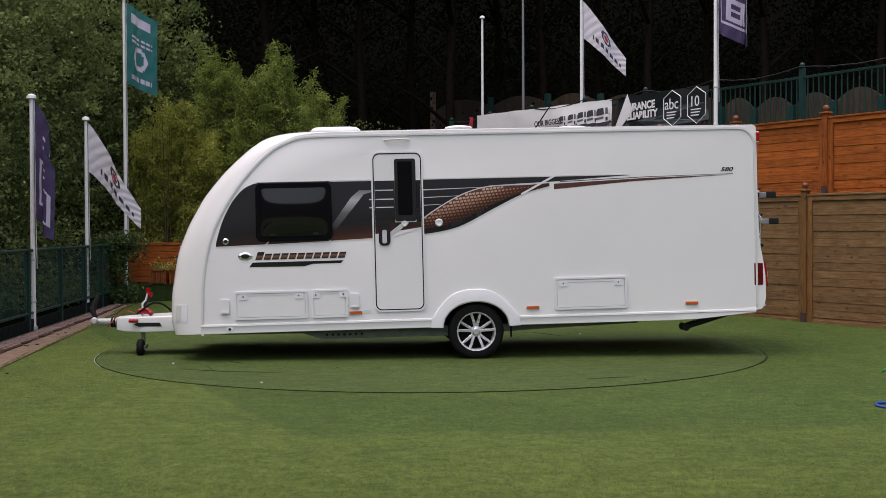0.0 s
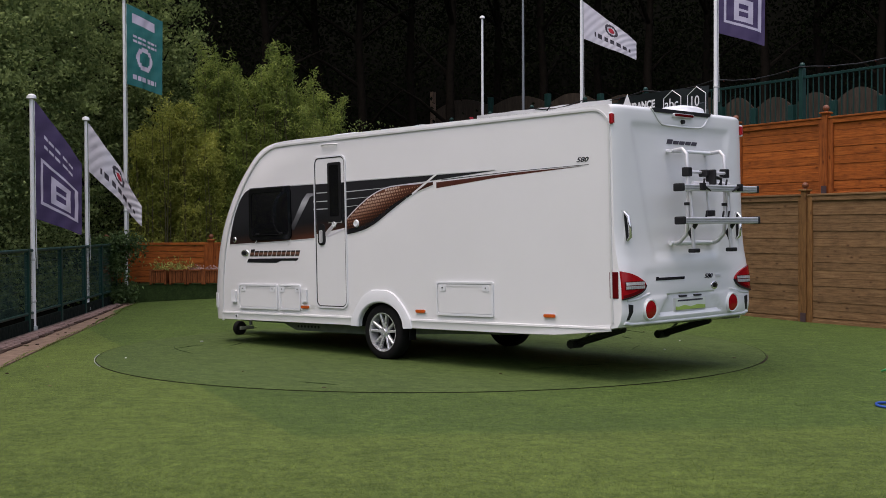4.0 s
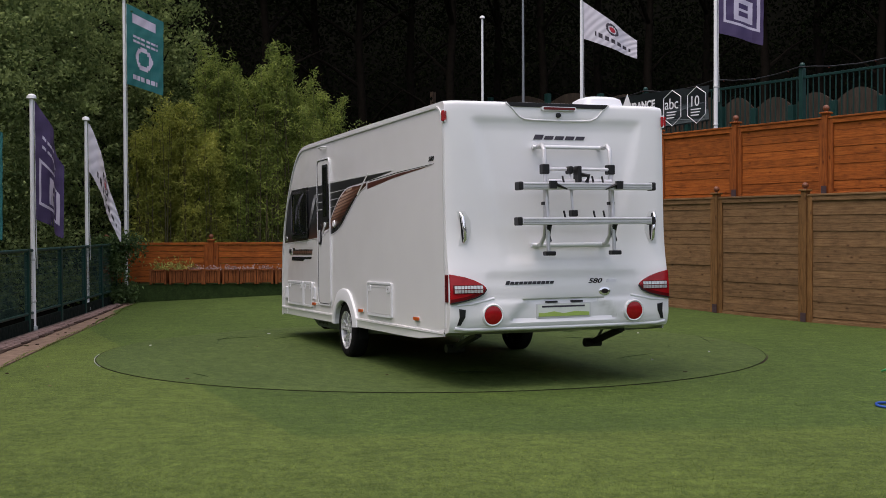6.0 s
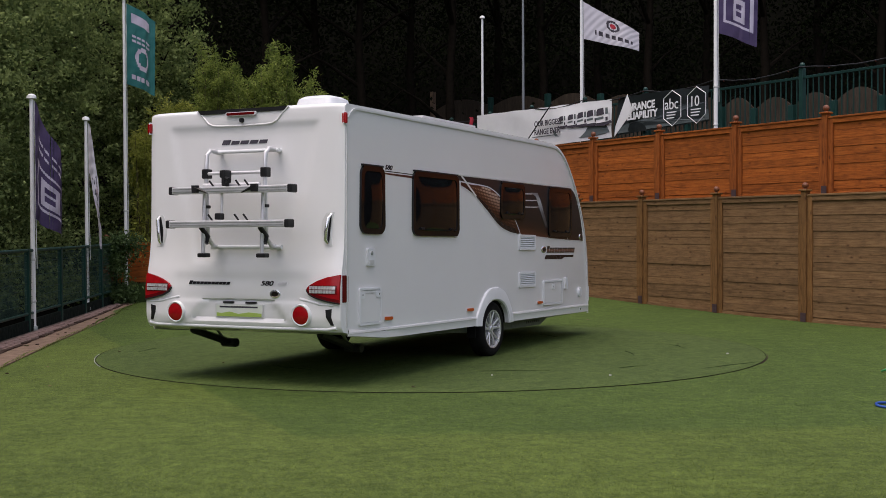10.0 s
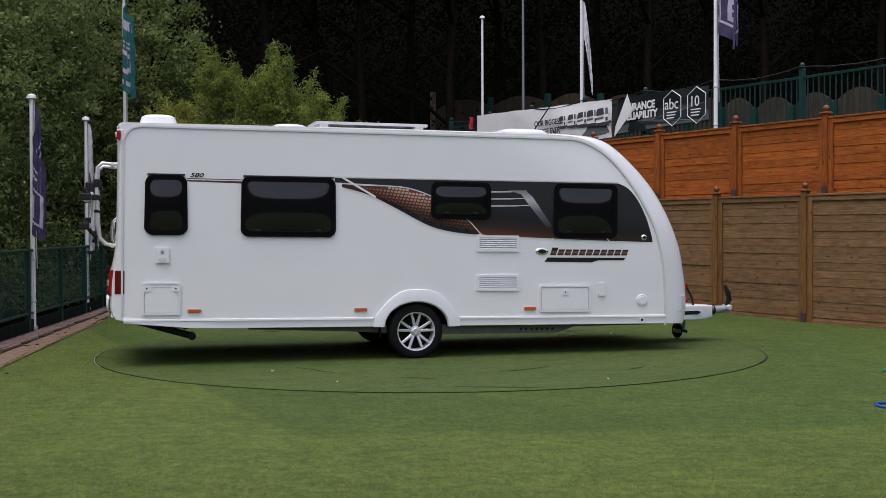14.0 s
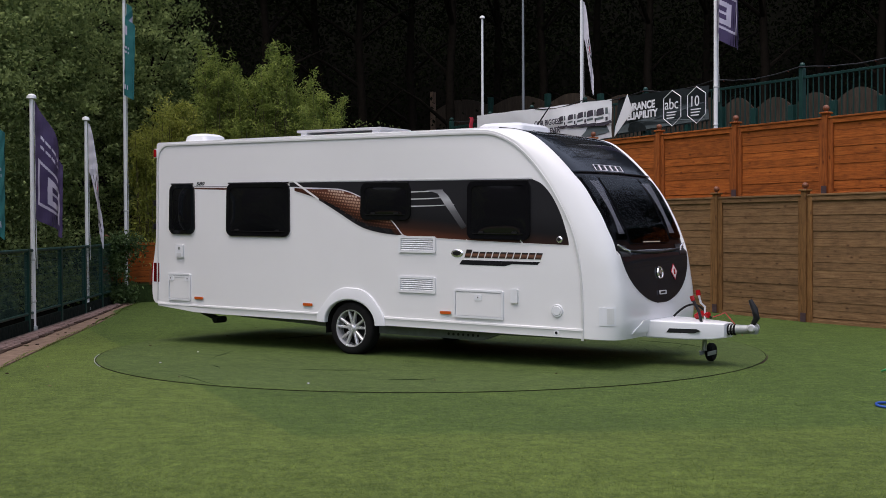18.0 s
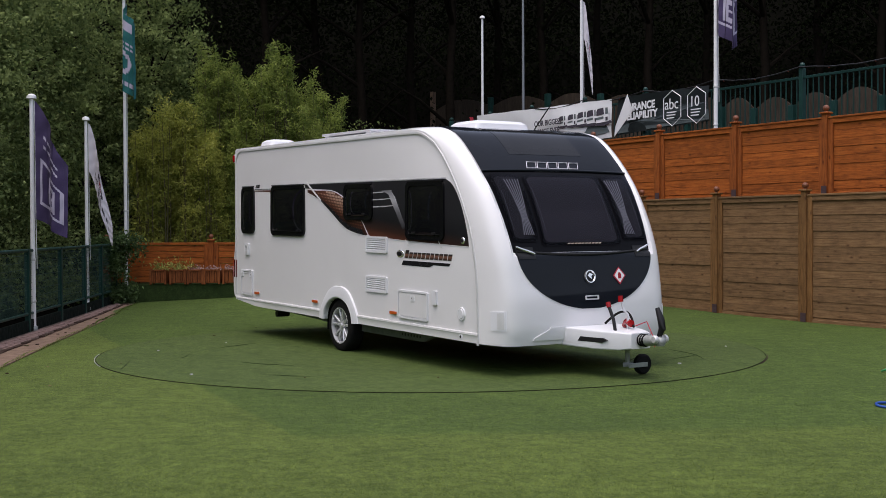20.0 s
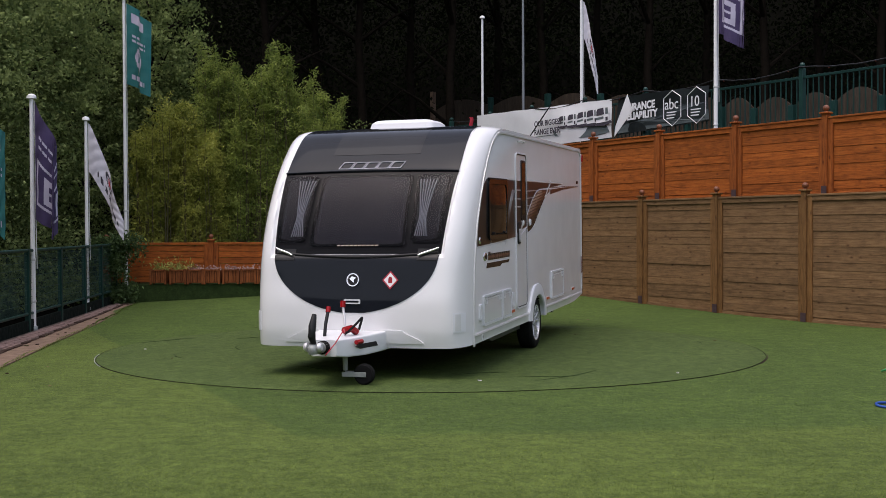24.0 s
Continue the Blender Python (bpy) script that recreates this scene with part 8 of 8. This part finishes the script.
    c = np.stack([rng.normal(at_px(523, 24.8), 0.07, 26), rng.normal(9.93, 0.03, 26), 1.27 - np.abs(rng.normal(0, 0.14, 26))], 1)
    c = (c[:, None, :] + rng.normal(size=(26, 9, 3)) * 0.035).reshape(-1, 3)
    ob = new("creeper", leaf_mesh("creeper", c, 0.05, 0.035, M["leaf_ivy"], rng, 0.4))
    tagged(ob, "small creeper trailing over the low fence", "creeper", kind="stuff")


# ---- flags: cloth in narrow upright strips ----
FLAGS = []


def in_frame(u, v, u0, u1, v0, v1, w):
    return u0 < u < u1 and v0 < v < v1 and not (u0 + w < u < u1 - w and v0 + w * 0.6 < v < v1 - w * 0.6)


def paint_purple(u, v):
    if in_frame(u, v, 0.12, 0.92, 0.44, 0.86, 0.06):
        return 1
    if in_frame(u, v, 0.36, 0.74, 0.52, 0.79, 0.09) or (0.36 < u < 0.72 and 0.635 < v < 0.67):
        return 1
    return 1 if 0.2 < u < 0.8 and (0.22 < v < 0.25 or 0.28 < v < 0.32) and int(u * 30) % 4 else 0


def paint_white(u, v):
    r = math.hypot((u - 0.52) * 1.7, v - 0.32)
    if 0.13 < r < 0.2:
        return 1
    if r < 0.09:
        return 2
    return 1 if 0.2 < u < 0.88 and 0.66 < v < 0.8 and int(u * 26) % 3 else 0


def paint_teal(u, v):
    if 0.15 < u < 0.8 and 0.08 < v < 0.2:
        return 1
    r = math.hypot(u - 0.5, (v - 0.62) * 1.6)
    if 0.16 < r < 0.24:
        return 1
    return 1 if 0.15 < u < 0.85 and (0.36 < v < 0.39 or 0.42 < v < 0.45 or 0.84 < v < 0.9) and int(u * 30) % 4 else 0


def flag(label, pole, top, width, height, mats, paint, reach, tall, slope, seed, n=20, off=0.05):
    """A flag on a pole: strips in one Empty, each a thin cloth piece. reach: rows of seconds and how far it stands out."""
    x, y, z0, z1 = POLES[pole]
    f = thing("flag", label, "flag", pose(x, y, 0), "flags")
    n = n if tall else 54
    fall = 0.0 if tall else 0.6 * width / n
    w = width / n
    strips = []
    for i in range(n):
        bm = B()
        sub, rows_n = 2, 34
        t0, t1 = slope * i / n, slope * (i + 1) / n
        for d in (-0.0025, 0.0025):
            vs = []
            for j in range(rows_n + 1):
                row = []
                for k in range(sub + 1):
                    f2 = k / sub
                    tp = -(t0 + (t1 - t0) * f2)
                    foot_z = -height - (0.16 * (i + f2) / n if tall else 0.0)
                    zz = tp + (foot_z - tp) * j / rows_n
                    row.append(bm.verts.new((w * 1.06 * f2, d + 0.004 * math.sin(j * 0.7 + i), zz - fall * f2)))
                vs.append(row)
            for j in range(rows_n):
                for k in range(sub):
                    fc = bm.faces.new((vs[j][k], vs[j][k + 1], vs[j + 1][k + 1], vs[j + 1][k]))
                    fc.material_index = paint((i + (k + 0.5) / sub) / n, (j + 0.5) / rows_n)
        strips.append(part("cloth_strip", bm, [M[m] for m in mats], f, angle=60))
    # halyard beside the pole
    part("halyard", tube(B(), [(0.045, 0, top), (0.05, -0.005, (top + z0) / 2), (0.06, 0, z0 + 0.9)], 0.006, 5), M["trim"], f, "thin white halyard")
    FLAGS.append((strips, reach, width, top, w, tall, seed, off))
    return f


def flag_rows(data):
    """The poses of each strip of one flag, second by second."""
    strips, reach, width, top, w, tall, seed, off = data
    out = [[] for _ in strips]
    n = len(strips)
    ts = [0.0] + [0.75 * k for k in range(1, 32)] + [24.0]
    for t in ts:
        r = max(0.06, min(0.985, float(np.interp(t, [a for a, b in reach], [b for a, b in reach]))))
        p = Vector((off, 0.0, top))
        limp = 1 - r
        if tall:
            amp = min(1.15, 1.5 * math.sqrt(limp))
            base = math.acos(min(1.0, r / max(0.35, 1 - amp * amp / 4)))
            e0 = 0.12 + 0.25 * limp
        else:
            amp = min(1.2, 0.3 + 0.9 * limp)
            base = 0.25 * limp
            e0 = math.acos(min(1.0, r / max(0.4, 1 - amp * amp / 4)))
        for i in range(n):
            s = (i + 0.5) / n
            h = -base + amp * min(1, 0.35 + s) * math.sin(6.28 * (1.25 * s - t / 2.9) + seed) + 0.12 * math.sin(6.28 * (2.6 * s - t / 1.7) + 2 * seed)
            e = e0 * min(1.0, (0.45 if tall else 0.82) + 1.6 * s)
            k = 0.1 if tall else 0.0
            out[i].append((t, Matrix.Translation(p) @ Matrix.Rotation(h, 4, "Z") @ Matrix.Rotation(k * e, 4, "Y")))
            p = p + w * Vector((math.cos(e) * math.cos(h), math.cos(e) * math.sin(h), -math.sin(e)))
    return out


def build_flags():
    white, purple, teal = ("cloth_white", "ink", "ink_red"), ("purple", "cloth_lilac"), ("teal", "cloth_lilac")
    px = lambda rows, full: [(t, v / full) for t, v in rows]
    flag("purple flag with a pale square emblem on a white pole", "a", 3.35, 0.74, 1.72, purple, paint_purple,
         px([(0, 42), (1, 60), (2, 83), (2.5, 88), (4.5, 88), (5, 88), (6, 62), (7, 76), (8, 60), (9, 78), (10, 62), (10.5, 52), (13, 28), (15.5, 25), (17, 47), (18, 64), (20.5, 64), (21, 68), (22, 56), (23, 76), (23.5, 80), (24, 50)], 90), True, 0.85, 0.4)
    flag("white flag with dark and red printing on a white pole", "b", 3.36, 1.42, 0.86, white, paint_white,
         px([(0, 86), (1, 66), (2, 136), (2.5, 126), (4.5, 80), (5, 72), (6, 50), (7, 52), (8, 28), (9, 24), (10, 17), (13, 12), (16, 12), (17, 16), (18, 20), (21, 42), (22, 36), (23, 38), (23.5, 60), (24, 56)], 140), False, 0.5, 1.3)
    flag("teal flag with pale printing on a tall white pole", "c", 5.98, 0.82, 1.6, teal, paint_teal,
         px([(0, 58), (2, 64), (4.5, 70), (8.5, 68), (10.5, 55), (12.5, 20), (17, 18), (20.5, 20), (22, 32), (23, 66), (24, 48)], 74), True, 0.3, 2.2)
    flag("white flag with dark and red printing on the terrace", "d", 6.5, 1.3, 0.82, white, paint_white,
         px([(0, 78), (1, 24), (2, 66), (2.5, 100), (4.5, 102), (5.5, 95), (6.5, 110), (8, 96), (10.5, 110), (12.5, 26), (14, 12), (18.5, 14), (22, 12), (24, 22)], 114), False, 0.42, 3.1)
    flag("purple flag with a pale square emblem on the terrace", "e", 6.55, 0.86, 1.55, purple, paint_purple,
         px([(0, 38), (1, 74), (2, 82), (4.5, 80), (6.5, 75), (8, 70), (9.5, 62), (10.5, 48), (12.5, 28), (15.5, 14), (22, 18), (24, 26)], 86), True, 0.2, 4.0)
    flag("teal flag with pale printing beside the mesh fence", "h", 2.9, 0.62, 1.32, teal, paint_teal,
         px([(0, 64), (1, 72), (2, 56), (2.5, 56), (5, 68), (6, 77), (7, 70), (8, 68), (9, 64), (10, 55), (15.5, 50), (16.5, 70), (17, 80), (18, 79), (19, 60), (21, 50), (23, 56), (24, 80)], 90), True, 0.15, 5.1)


# ---- build ----
build_ground()
disc = build_disc()
build_left()
build_pile()
build_poles()
caravan = build_caravan()
build_railing()
build_banners()
build_flags()
build_green()
build_hose()
build_litter()
build_scalloped()
build_back()
build_fences()

TURN = [(0, 183.77), (1, 171.63), (2, 159.49), (3, 147.36), (4, 135.25), (5, 123.11), (6, 110.96), (7, 98.84), (8, 86.75), (9, 74.81), (10, 62.84), (11, 50.79), (12, 38.71), (13, 26.65), (14, 14.64),
        (15, 2.54), (16, -9.62), (17, -21.8), (18, -33.97), (19, -46.1), (20, -58.2), (21, -70.19), (22, -82.14), (23, -94.12), (24, -106.18)]


def motions():
    bed = pose(0, 0, 0, 0, -0.2, 0)   # the bed of the turntable is not quite level
    walk(caravan, [(t, bed @ pose(0, 0, 0.0, 0, 0.97, a)) for t, a in TURN])
    walk(disc, [(t, pose(0, 0, 0, 0, 0, a)) for t, a in TURN])
    for data in FLAGS:
        for strip, rows in zip(data[0], flag_rows(data)):
            walk(strip, rows)


motions()
